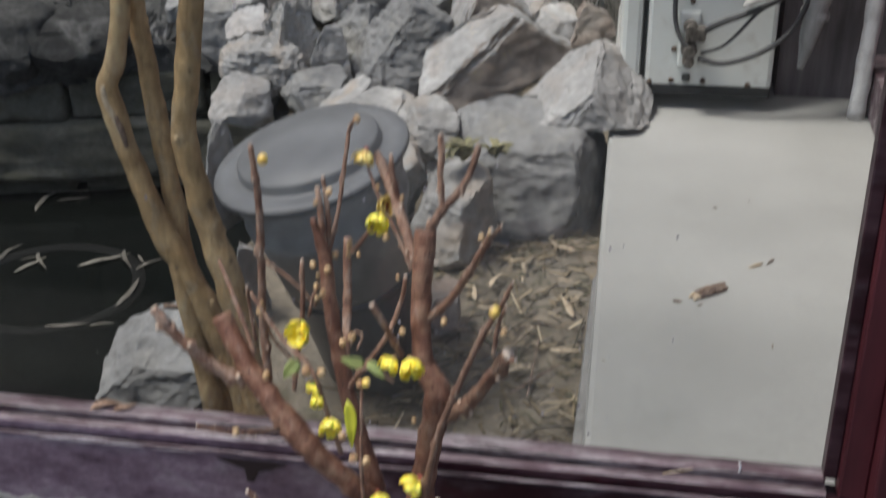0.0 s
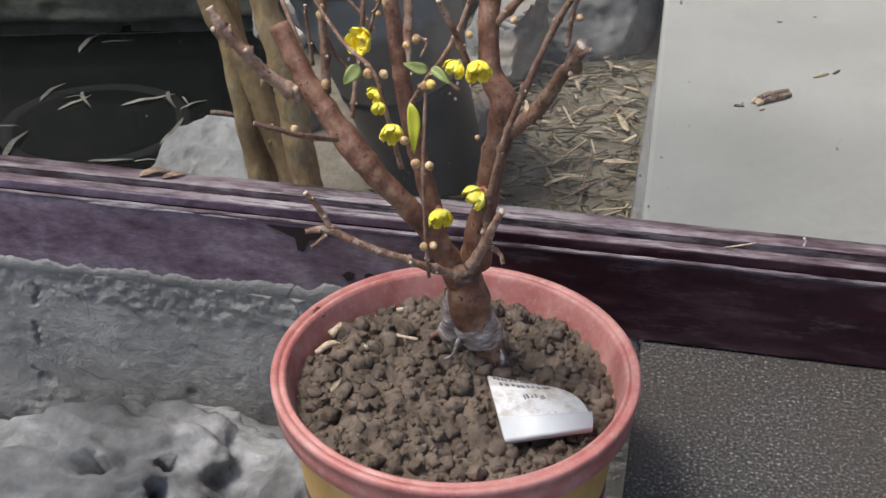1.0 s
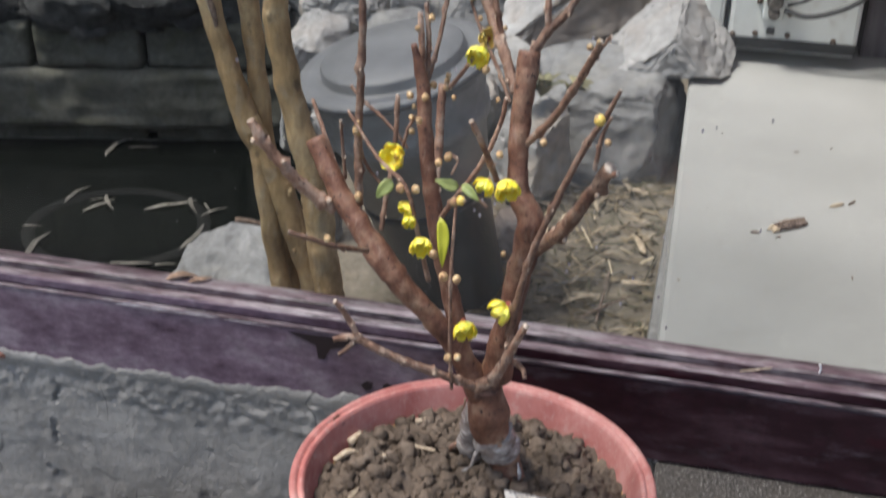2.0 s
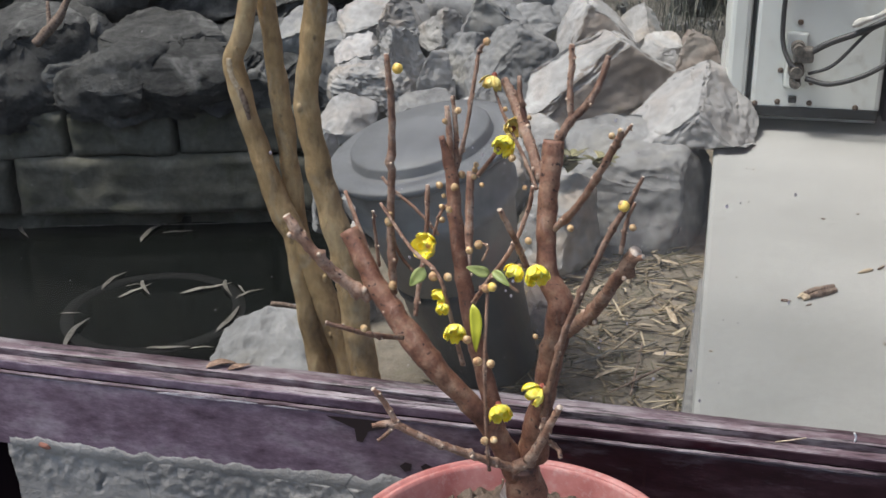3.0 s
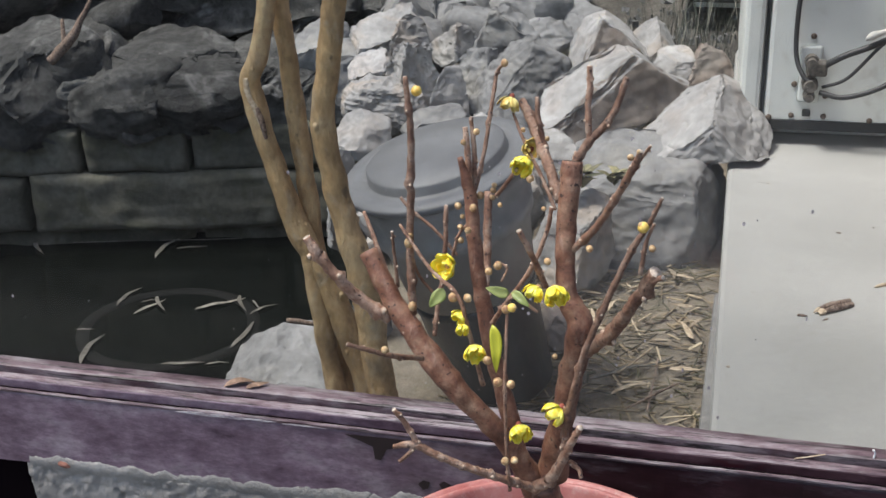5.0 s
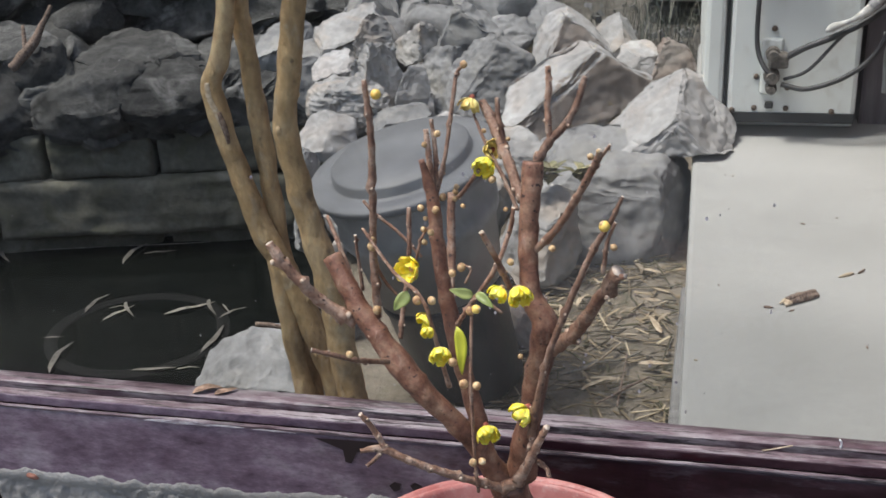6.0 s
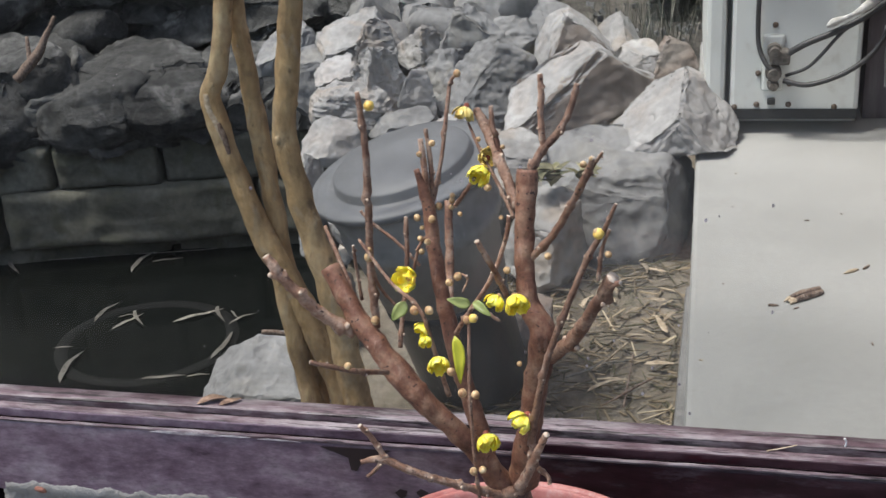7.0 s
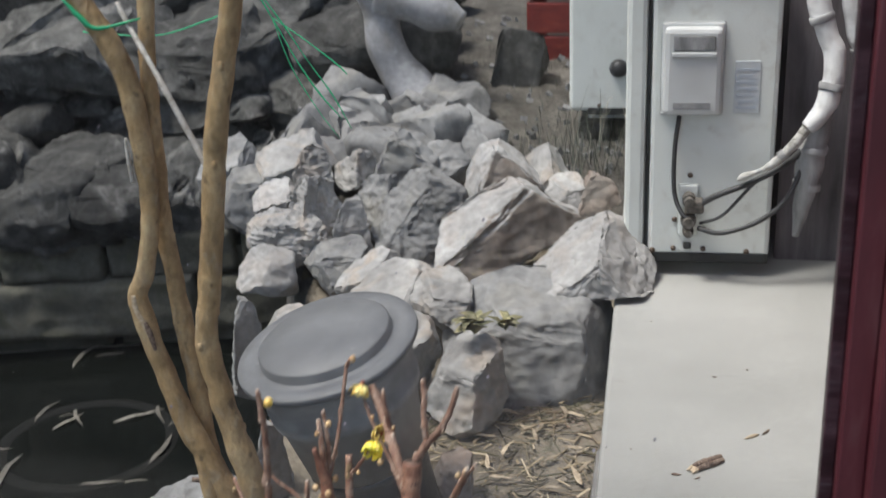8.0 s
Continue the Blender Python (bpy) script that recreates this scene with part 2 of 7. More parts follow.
_a, _b = noise_node(M_POTSOIL, 22, 6, 0.65), noise_node(M_POTSOIL, 190, 6, 0.7)
_c = ramp(M_POTSOIL, _a, [(0.3, (0.055, 0.038, 0.026)), (0.5, (0.125, 0.092, 0.066)), (0.7, (0.225, 0.172, 0.128))])
to_base(M_POTSOIL, mixed(M_POTSOIL, 0.4, _c, ramp(M_POTSOIL, _b, [(0.3, (0.2, 0.2, 0.2)), (0.7, (0.8, 0.8, 0.8))]), "OVERLAY"))
bumped(M_POTSOIL, [_b, _a], 0.004, 0.8)

M_WATER = material("pond_water", (0.004, 0.005, 0.0045), 0.12, 0.0, 0.35)
_a = noise_node(M_WATER, 5, 3, 0.5)
bumped(M_WATER, [_a], 0.004, 0.15)

M_POT = material("pot_pink_red", (0.45, 0.15, 0.125), 0.55)
_a, _b = noise_node(M_POT, 16, 6, 0.65), noise_node(M_POT, 120, 5, 0.7)
_c = ramp(M_POT, _a, [(0.3, (0.30, 0.085, 0.075)), (0.5, (0.42, 0.165, 0.145)), (0.7, (0.52, 0.28, 0.25))])
_c = mixed(M_POT, ramp(M_POT, _b, [(0.52, (0, 0, 0)), (0.7, (0.6, 0.6, 0.6))]), _c, (0.47, 0.31, 0.275))
to_base(M_POT, _c)
bumped(M_POT, [_b], 0.0008, 0.4)
M_POT_BODY = material("pot_ochre", (0.50, 0.31, 0.10), 0.5)
_a = noise_node(M_POT_BODY, 12, 6, 0.6)
to_base(M_POT_BODY, ramp(M_POT_BODY, _a, [(0.3, (0.40, 0.22, 0.07)), (0.5, (0.52, 0.33, 0.11)), (0.72, (0.58, 0.42, 0.18))]))

M_BARK = material("wintersweet_bark", (0.17, 0.07, 0.045), 0.5)
_a, _b, _d = noise_node(M_BARK, 40, 6, 0.65), noise_node(M_BARK, 330, 5, 0.7), noise_node(M_BARK, 120, 5, 0.65, (1, 1, 0.35), 0.5)
_c = ramp(M_BARK, _a, [(0.32, (0.072, 0.029, 0.018)), (0.5, (0.185, 0.083, 0.050)), (0.70, (0.31, 0.195, 0.125))])
_c = mixed(M_BARK, ramp(M_BARK, _d, [(0.57, (0, 0, 0)), (0.72, (0.5, 0.5, 0.5))]), _c, (0.33, 0.235, 0.185))
_c = mixed(M_BARK, ramp(M_BARK, noise_node(M_BARK, 210, 2, 0.5), [(0.64, (0, 0, 0)), (0.70, (1, 1, 1))]), _c, (0.04, 0.02, 0.015))
to_base(M_BARK, mixed(M_BARK, 0.5, _c, ramp(M_BARK, _b, [(0.3, (0.2, 0.2, 0.2)), (0.7, (0.8, 0.8, 0.8))]), "OVERLAY"))
bumped(M_BARK, [_d, _b], 0.0014, 0.7)
M_TWIG = material("red_brown_twig_bark", (0.2, 0.11, 0.08), 0.45)
_a, _b, _d = noise_node(M_TWIG, 60, 6, 0.65), noise_node(M_TWIG, 420, 5, 0.7), noise_node(M_TWIG, 170, 4, 0.6, (1, 1, 0.4))
_c = ramp(M_TWIG, _a, [(0.3, (0.11, 0.048, 0.030)), (0.5, (0.25, 0.140, 0.090)), (0.7, (0.42, 0.31, 0.235))])
_c = mixed(M_TWIG, ramp(M_TWIG, _d, [(0.60, (0, 0, 0)), (0.74, (0.6, 0.6, 0.6))]), _c, (0.48, 0.40, 0.32))
_c = mixed(M_TWIG, ramp(M_TWIG, noise_node(M_TWIG, 260, 2, 0.5), [(0.63, (0, 0, 0)), (0.69, (1, 1, 1))]), _c, (0.06, 0.032, 0.024))
to_base(M_TWIG, per_object(M_TWIG, mixed(M_TWIG, 0.5, _c, ramp(M_TWIG, _b, [(0.3, (0.2, 0.2, 0.2)), (0.7, (0.8, 0.8, 0.8))]), "OVERLAY"), 0.25))
bumped(M_TWIG, [_b, _d], 0.0018, 0.9)
M_CUT = material("fresh_cut_wood", (0.62, 0.53, 0.40), 0.8)
to_base(M_CUT, ramp(M_CUT, noise_node(M_CUT, 200, 4), [(0.35, (0.34, 0.25, 0.16)), (0.6, (0.58, 0.48, 0.35))]))
M_TIP = material("pale_pruned_end", (0.7, 0.65, 0.56), 0.8)
to_base(M_TIP, ramp(M_TIP, noise_node(M_TIP, 200, 4), [(0.35, (0.36, 0.28, 0.21)), (0.6, (0.58, 0.50, 0.41))]))
M_CUT_DARK = material("old_cut_wood", (0.06, 0.04, 0.03), 0.9)
M_NODE = material("pale_leaf_scar", (0.48, 0.36, 0.26), 0.75)
to_base(M_NODE, ramp(M_NODE, noise_node(M_NODE, 260, 3), [(0.35, (0.26, 0.16, 0.11)), (0.6, (0.52, 0.41, 0.31))]))
M_PETAL = material("yellow_petal", (0.82, 0.68, 0.02), 0.3)
_a = noise_node(M_PETAL, 160, 3)
to_base(M_PETAL, per_object(M_PETAL, ramp(M_PETAL, _a, [(0.35, (0.92, 0.70, 0.03)), (0.6, (0.96, 0.86, 0.16))]), 0.08))
M_PETAL.node_tree.nodes["Principled BSDF"].inputs["Subsurface Weight"].default_value = 0.45
M_PETAL.node_tree.nodes["Principled BSDF"].inputs["Subsurface Radius"].default_value = (0.008, 0.006, 0.0012)
M_PETAL_OLD = material("fading_yellow_petal", (0.75, 0.58, 0.10), 0.4)
_a = noise_node(M_PETAL_OLD, 150, 4)
_c = ramp(M_PETAL_OLD, _a, [(0.30, (0.24, 0.07, 0.03)), (0.40, (0.66, 0.46, 0.10)), (0.60, (0.86, 0.74, 0.28))])
to_base(M_PETAL_OLD, _c)
M_AMBER = material("amber_bud", (0.72, 0.50, 0.07), 0.4)
to_base(M_AMBER, ramp(M_AMBER, noise_node(M_AMBER, 180, 4), [(0.35, (0.55, 0.33, 0.06)), (0.6, (0.80, 0.62, 0.16))]))
M_INNER = material("maroon_inner_petal", (0.28, 0.07, 0.04), 0.6)
M_BUD = material("bud_scale", (0.55, 0.38, 0.17), 0.6)
_a = noise_node(M_BUD, 220, 4)
to_base(M_BUD, per_object(M_BUD, ramp(M_BUD, _a, [(0.35, (0.26, 0.13, 0.06)), (0.52, (0.47, 0.31, 0.15)), (0.68, (0.68, 0.54, 0.32))]), 0.2))
M_LEAF = material("young_green_leaf", (0.24, 0.29, 0.06), 0.45)
to_base(M_LEAF, per_object(M_LEAF, ramp(M_LEAF, noise_node(M_LEAF, 70, 4), [(0.35, (0.17, 0.22, 0.06)), (0.65, (0.32, 0.36, 0.12))]), 0.15))
M_LEAF_Y = material("yellow_green_leaf", (0.42, 0.42, 0.03), 0.45)

M_TREE = material("smooth_tree_bark", (0.36, 0.26, 0.14), 0.75)
_a, _b, _d = noise_node(M_TREE, 12, 6, 0.65), noise_node(M_TREE, 95, 6, 0.7, (1, 1, 0.5)), noise_node(M_TREE, 34, 5, 0.6, (1, 1, 0.45), 0.6)
_c = ramp(M_TREE, _a, [(0.3, (0.27, 0.175, 0.085)), (0.5, (0.48, 0.32, 0.155)), (0.7, (0.60, 0.45, 0.26))])
_c = mixed(M_TREE, ramp(M_TREE, _d, [(0.54, (0, 0, 0)), (0.68, (0.5, 0.5, 0.5))]), _c, (0.50, 0.43, 0.32))
_c = mixed(M_TREE, ramp(M_TREE, noise_node(M_TREE, 48, 3, 0.5, (1, 1, 0.7)), [(0.65, (0, 0, 0)), (0.72, (0.7, 0.7, 0.7))]), _c, (0.15, 0.105, 0.06))
to_base(M_TREE, per_object(M_TREE, mixed(M_TREE, 0.5, _c, ramp(M_TREE, _b, [(0.3, (0.2, 0.2, 0.2)), (0.7, (0.8, 0.8, 0.8))]), "OVERLAY"), 0.18))
bumped(M_TREE, [_d, _b, _a], 0.006, 0.8)

M_AC = material("painted_casing", (0.66, 0.68, 0.63), 0.45)
_a, _b = noise_node(M_AC, 4, 6, 0.6), noise_node(M_AC, 26, 5, 0.7)
_c = ramp(M_AC, _a, [(0.3, (0.62, 0.645, 0.605)), (0.6, (0.72, 0.745, 0.71))])
to_base(M_AC, mixed(M_AC, ramp(M_AC, _b, [(0.55, (0, 0, 0)), (0.75, (0.6, 0.6, 0.6))]), _c, (0.42, 0.40, 0.345)))
M_AC_DARK = material("casing_seam", (0.02, 0.022, 0.022), 0.7)
M_PLASTIC = material("grey_white_plastic", (0.60, 0.61, 0.60), 0.4)
to_base(M_PLASTIC, ramp(M_PLASTIC, noise_node(M_PLASTIC, 12, 5), [(0.3, (0.52, 0.53, 0.52)), (0.7, (0.66, 0.67, 0.66))]))
M_LABEL = material("faded_label", (0.52, 0.555, 0.585), 0.5)
to_base(M_LABEL, ramp(M_LABEL, noise_node(M_LABEL, 45, 4), [(0.35, (0.46, 0.50, 0.54)), (0.65, (0.60, 0.62, 0.61))]))
M_INK = material("label_ink", (0.40, 0.44, 0.49), 0.6)
M_BRASS = material("dull_brass", (0.22, 0.20, 0.17), 0.75, 0.2)
to_base(M_BRASS, ramp(M_BRASS, noise_node(M_BRASS, 90, 5), [(0.35, (0.05, 0.047, 0.042)), (0.65, (0.20, 0.18, 0.155))]))
M_RUST = material("rusty_screw", (0.12, 0.09, 0.07), 0.7, 0.4)
M_CABLE = material("black_cable", (0.035, 0.035, 0.036), 0.5)
M_WRAP = material("white_pipe_tape", (0.66, 0.65, 0.63), 0.6)
_a, _b = noise_node(M_WRAP, 14, 6, 0.65), noise_node(M_WRAP, 70, 5, 0.7, (1, 1, 3))
to_base(M_WRAP, ramp(M_WRAP, _a, [(0.3, (0.46, 0.455, 0.45)), (0.5, (0.70, 0.70, 0.69)), (0.7, (0.80, 0.80, 0.80))]))
bumped(M_WRAP, [_b, _a], 0.005, 0.7)
M_WRAP_DIRTY = material("dirty_pipe_tape", (0.48, 0.47, 0.44), 0.8)
to_base(M_WRAP_DIRTY, ramp(M_WRAP_DIRTY, noise_node(M_WRAP_DIRTY, 45, 6, 0.7), [(0.34, (0.20, 0.19, 0.17)), (0.5, (0.45, 0.44, 0.41)), (0.68, (0.62, 0.61, 0.59))]))
M_WRAP_OLD = material("torn_grey_wrap", (0.30, 0.30, 0.30), 0.8)
to_base(M_WRAP_OLD, ramp(M_WRAP_OLD, noise_node(M_WRAP_OLD, 24, 6, 0.6, (1, 1, 0.3)), [(0.3, (0.14, 0.14, 0.14)), (0.7, (0.42, 0.42, 0.42))]))

M_RUBBER = material("grey_plastic_lid", (0.19, 0.195, 0.20), 0.5)
_a, _b = noise_node(M_RUBBER, 7, 6, 0.65), noise_node(M_RUBBER, 60, 5, 0.7)
to_base(M_RUBBER, mixed(M_RUBBER, ramp(M_RUBBER, _b, [(0.60, (0, 0, 0)), (0.78, (0.6, 0.6, 0.6))]), ramp(M_RUBBER, _a, [(0.3, (0.115, 0.118, 0.124)), (0.7, (0.19, 0.195, 0.202))]), (0.30, 0.30, 0.295)))
bumped(M_RUBBER, [_b, _a], 0.002, 0.5)
M_BARREL = material("black_plastic_bin", (0.05, 0.052, 0.054), 0.35)
_a, _b = noise_node(M_BARREL, 9, 6, 0.6), noise_node(M_BARREL, 140, 3, 0.5, (1, 1, 0.6))
to_base(M_BARREL, mixed(M_BARREL, ramp(M_BARREL, _b, [(0.66, (0, 0, 0)), (0.74, (0.6, 0.6, 0.6))]), ramp(M_BARREL, _a, [(0.3, (0.010, 0.011, 0.012)), (0.7, (0.030, 0.032, 0.034)) ]), (0.16, 0.16, 0.155)))
M_STRAW = material("dry_straw", (0.45, 0.36, 0.22), 0.8)
_n = M_STRAW.node_tree.nodes.new("ShaderNodeNewGeometry")
to_base(M_STRAW, ramp(M_STRAW, _n.outputs["Random Per Island"], [(0.0, (0.030, 0.022, 0.013)), (0.30, (0.075, 0.070, 0.034)), (0.55, (0.15, 0.115, 0.070)), (0.85, (0.28, 0.22, 0.135)), (1.0, (0.50, 0.42, 0.29))]))
M_DRYLEAF = material("dry_leaf", (0.42, 0.34, 0.24), 0.8)
to_base(M_DRYLEAF, per_object(M_DRYLEAF, ramp(M_DRYLEAF, noise_node(M_DRYLEAF, 60, 4), [(0.35, (0.20, 0.150, 0.095)), (0.65, (0.42, 0.350, 0.255))]), 0.35))
M_WETLEAF = material("wet_pale_leaf", (0.2, 0.19, 0.16), 0.5)
to_base(M_WETLEAF, per_object(M_WETLEAF, ramp(M_WETLEAF, noise_node(M_WETLEAF, 50, 4), [(0.35, (0.10, 0.092, 0.074)), (0.65, (0.24, 0.222, 0.188))]), 0.4))
M_GRASS = material("winter_grass", (0.1, 0.11, 0.07), 0.7)
_n = M_GRASS.node_tree.nodes.new("ShaderNodeNewGeometry")
to_base(M_GRASS, ramp(M_GRASS, _n.outputs["Random Per Island"], [(0.0, (0.022, 0.03, 0.02)), (0.55, (0.05, 0.058, 0.042)), (0.85, (0.12, 0.115, 0.09)), (1.0, (0.30, 0.28, 0.23))]))
M_WEED = material("green_weed", (0.15, 0.145, 0.07), 0.6)
to_base(M_WEED, per_object(M_WEED, ramp(M_WEED, noise_node(M_WEED, 50, 4), [(0.35, (0.09, 0.095, 0.045)), (0.6, (0.26, 0.235, 0.13))]), 0.4))
M_PALEBARK = material("pale_dead_bark", (0.55, 0.52, 0.47), 0.8)
to_base(M_PALEBARK, ramp(M_PALEBARK, noise_node(M_PALEBARK, 90, 5), [(0.35, (0.36, 0.32, 0.27)), (0.65, (0.66, 0.63, 0.58))]))
# Streaked weathered wall, its colour darkened for the shadow it stands in
M_DIMWALL = material("shaded_weathered_wall", (0.08, 0.07, 0.075), 0.8)
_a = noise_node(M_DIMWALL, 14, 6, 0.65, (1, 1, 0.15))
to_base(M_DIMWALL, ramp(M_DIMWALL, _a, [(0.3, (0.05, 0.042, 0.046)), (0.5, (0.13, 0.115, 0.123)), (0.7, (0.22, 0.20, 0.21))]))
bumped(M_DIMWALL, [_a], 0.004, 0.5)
M_ROPE = material("green_nylon_rope", (0.02, 0.40, 0.17), 0.5)
M_TAG = material("white_plastic_tag", (0.72, 0.71, 0.69), 0.35)
to_base(M_TAG, ramp(M_TAG, noise_node(M_TAG, 70, 5, 0.65), [(0.36, (0.50, 0.46, 0.41)), (0.52, (0.70, 0.69, 0.67)), (0.7, (0.78, 0.78, 0.77))]))
M_PEN = material("faded_pen", (0.16, 0.16, 0.17), 0.6)
M_FILM = material("clear_grafting_film", (0.55, 0.53, 0.50), 0.25)
to_base(M_FILM, ramp(M_FILM, noise_node(M_FILM, 80, 5, 0.6, (1, 1, 3)), [(0.35, (0.15, 0.115, 0.095)), (0.55, (0.29, 0.26, 0.24)), (0.68, (0.55, 0.53, 0.50))]))
M_RED = material("red_painted_board", (0.33, 0.045, 0.03), 0.6)
to_base(M_RED, ramp(M_RED, noise_node(M_RED, 12, 6, 0.6, (1, 1, 3)), [(0.3, (0.12, 0.016, 0.014)), (0.6, (0.21, 0.032, 0.024)), (0.75, (0.28, 0.09, 0.05))]))
M_BRICK = material("exposed_brick", (0.20, 0.09, 0.065), 0.9)
M_STAIN = material("rust_brown_stain", (0.085, 0.028, 0.016), 0.7)
M_BROWNLEAF = material("brown_shrivelled_leaf", (0.2, 0.12, 0.08), 0.8)
to_base(M_BROWNLEAF, ramp(M_BROWNLEAF, noise_node(M_BROWNLEAF, 120, 4), [(0.35, (0.10, 0.055, 0.035)), (0.65, (0.30, 0.20, 0.14))]))
M_BAG = material("white_bag", (0.75, 0.76, 0.77), 0.5)
M_WHITE = material("white_flake", (0.8, 0.8, 0.8), 0.6)
M_CHIP = material("bark_chip", (0.17, 0.115, 0.085), 0.9)
to_base(M_CHIP, ramp(M_CHIP, noise_node(M_CHIP, 220, 4, 0.6, (1, 0.3, 1)), [(0.35, (0.07, 0.042, 0.03)), (0.65, (0.27, 0.20, 0.155))]))
M_FLOOR = material("paving_concrete", (0.24, 0.235, 0.225), 0.9)
_a, _b = noise_node(M_FLOOR, 4, 6, 0.6), noise_node(M_FLOOR, 60, 5, 0.7)
to_base(M_FLOOR, ramp(M_FLOOR, _a, [(0.3, (0.06, 0.058, 0.055)), (0.7, (0.11, 0.107, 0.102))]))
bumped(M_FLOOR, [_b], 0.003, 0.5)

M_GLASS = bpy.data.materials.new("window_glass")
M_GLASS.use_nodes = True
_n, _l = M_GLASS.node_tree.nodes, M_GLASS.node_tree.links
_n.remove(_n["Principled BSDF"])
_t, _g, _x, _f = _n.new("ShaderNodeBsdfTransparent"), _n.new("ShaderNodeBsdfGlossy"), _n.new("ShaderNodeMixShader"), _n.new("ShaderNodeFresnel")
_t.inputs["Color"].default_value = (0.975, 0.985, 0.98, 1)
_g.inputs["Roughness"].default_value = 0.02
_f.inputs["IOR"].default_value = 1.24
_l.new(_f.outputs["Fac"], _x.inputs["Fac"])
_l.new(_t.outputs["BSDF"], _x.inputs[1])
_l.new(_g.outputs["BSDF"], _x.inputs[2])
# dust film with painted reflection haze, densest around a low spot of the pane
_d2, _x2 = _n.new("ShaderNodeBsdfDiffuse"), _n.new("ShaderNodeMixShader")
_d2.inputs["Color"].default_value = (0.62, 0.61, 0.60, 1)
_v2 = _n.new("ShaderNodeVectorMath")
_v2.operation = "DISTANCE"
_sc = _n.new("ShaderNodeVectorMath")
_sc.operation = "MULTIPLY"
_sc.inputs[1].default_value = (1.0, 0.0, 1.2)
_l.new(coords(M_GLASS, "World"), _sc.inputs[0])
_l.new(_sc.outputs["Vector"], _v2.inputs[0])
_v2.inputs[1].default_value = (0.14, 0.0, 0.36)
_r2 = _n.new("ShaderNodeMapRange")
_r2.inputs["From Min"].default_value, _r2.inputs["From Max"].default_value = 0.42, 0.05
_r2.inputs["To Min"].default_value, _r2.inputs["To Max"].default_value = 0.0, 0.062
_l.new(_v2.outputs["Value"], _r2.inputs["Value"])
_q2 = _n.new("ShaderNodeMath")
_q2.operation = "MULTIPLY"
_l.new(_r2.outputs["Result"], _q2.inputs[0])
_l.new(ramp(M_GLASS, noise_node(M_GLASS, 9, 6, 0.7), [(0.3, (0.3, 0.3, 0.3)), (0.7, (1, 1, 1))]), _q2.inputs[1])
_l.new(_q2.outputs["Value"], _x2.inputs["Fac"])
_l.new(_x.outputs["Shader"], _x2.inputs[1])
_l.new(_d2.outputs["BSDF"], _x2.inputs[2])
_l.new(_x2.outputs["Shader"], _n["Material Output"].inputs["Surface"])


# ---- building helpers ----
def link_mesh(name, bm, mats, smooth=True):
    me = bpy.data.meshes.new(name)
    bm.normal_update()
    bm.to_mesh(me)
    bm.free()
    for m in mats if isinstance(mats, (list, tuple)) else [mats]:
        me.materials.append(m)
    if smooth:
        me.polygons.foreach_set("use_smooth", [True] * len(me.polygons))
    return me


def part(name, bm, mats, parent=None, label="", smooth=True):
    ob = new(name, link_mesh(name, bm, mats, smooth))
    if parent:
        ob.parent = parent
    if label:
        ob["label"] = label
    return ob


def thing(name, loc, label, category, group="", kind="", rz=0.0):
    ob = new(name)
    ob.empty_display_size = 0.02
    ob.matrix_basis = pose(*loc, 0, 0, rz)
    return tagged(ob, label, category, group, kind)


def add_box(bm, x0, y0, z0, x1, y1, z1, bevel=0.0, m=None):
    r = bmesh.ops.create_cube(bm, size=1.0)
    vs = r["verts"]
    for v in vs:
        v.co = Vector(((x0 + x1) / 2 + v.co.x * (x1 - x0), (y0 + y1) / 2 + v.co.y * (y1 - y0), (z0 + z1) / 2 + v.co.z * (z1 - z0)))
    if bevel:
        es = list({e for v in vs for e in v.link_edges})
        r2 = bmesh.ops.bevel(bm, geom=es, offset=bevel, segments=2, affect="EDGES", profile=0.5)
        vs = list({v for f in r2["faces"] for v in f.verts} | {v for v in vs if v.is_valid})
    if m is not None:
        bmesh.ops.transform(bm, matrix=m, verts=vs)
    return vs


def box(x0, y0, z0, x1, y1, z1, bevel=0.0):
    bm = bmesh.new()
    add_box(bm, x0, y0, z0, x1, y1, z1, bevel)
    return bm


def lathe(profile, segs=64, wobble=0.0, seed=0):
    bm = bmesh.new()
    rings = []
    for r, z in profile:
        if r < 1e-6:
            rings.append([bm.verts.new((0, 0, z))])
            continue
        ring = []
        for i in range(segs):
            a = 2 * math.pi * i / segs
            k = 1 + wobble * noise.noise(Vector((math.cos(a) * 1.5 + seed, math.sin(a) * 1.5, z * 4)))
            ring.append(bm.verts.new((r * k * math.cos(a), r * k * math.sin(a), z)))
        rings.append(ring)
    for a, b in zip(rings, rings[1:]):
        for i in range(segs):
            j = (i + 1) % segs
            if len(a) == 1 and len(b) > 1:
                bm.faces.new((a[0], b[j], b[i]))
            elif len(b) == 1 and len(a) > 1:
                bm.faces.new((a[i], a[j], b[0]))
            elif len(a) > 1:
                bm.faces.new((a[i], a[j], b[j], b[i]))
    bmesh.ops.recalc_face_normals(bm, faces=bm.faces)
    return bm


def spline(pts, steps):
    """Catmull-Rom through 4-tuples (x, y, z, radius)."""
    p = [Vector(q) for q in pts]
    p = [p[0] * 2 - p[1]] + p + [p[-1] * 2 - p[-2]]
    res = []
    for i in range(1, len(p) - 2):
        a, b, c, d = p[i - 1], p[i], p[i + 1], p[i + 2]
        for s in range(steps):
            t = s / steps
            res.append(0.5 * (2 * b + (c - a) * t + (2 * a - 5 * b + 4 * c - d) * t * t + (3 * b - a - 3 * c + d) * t ** 3))
    res.append(p[-2])
    return res


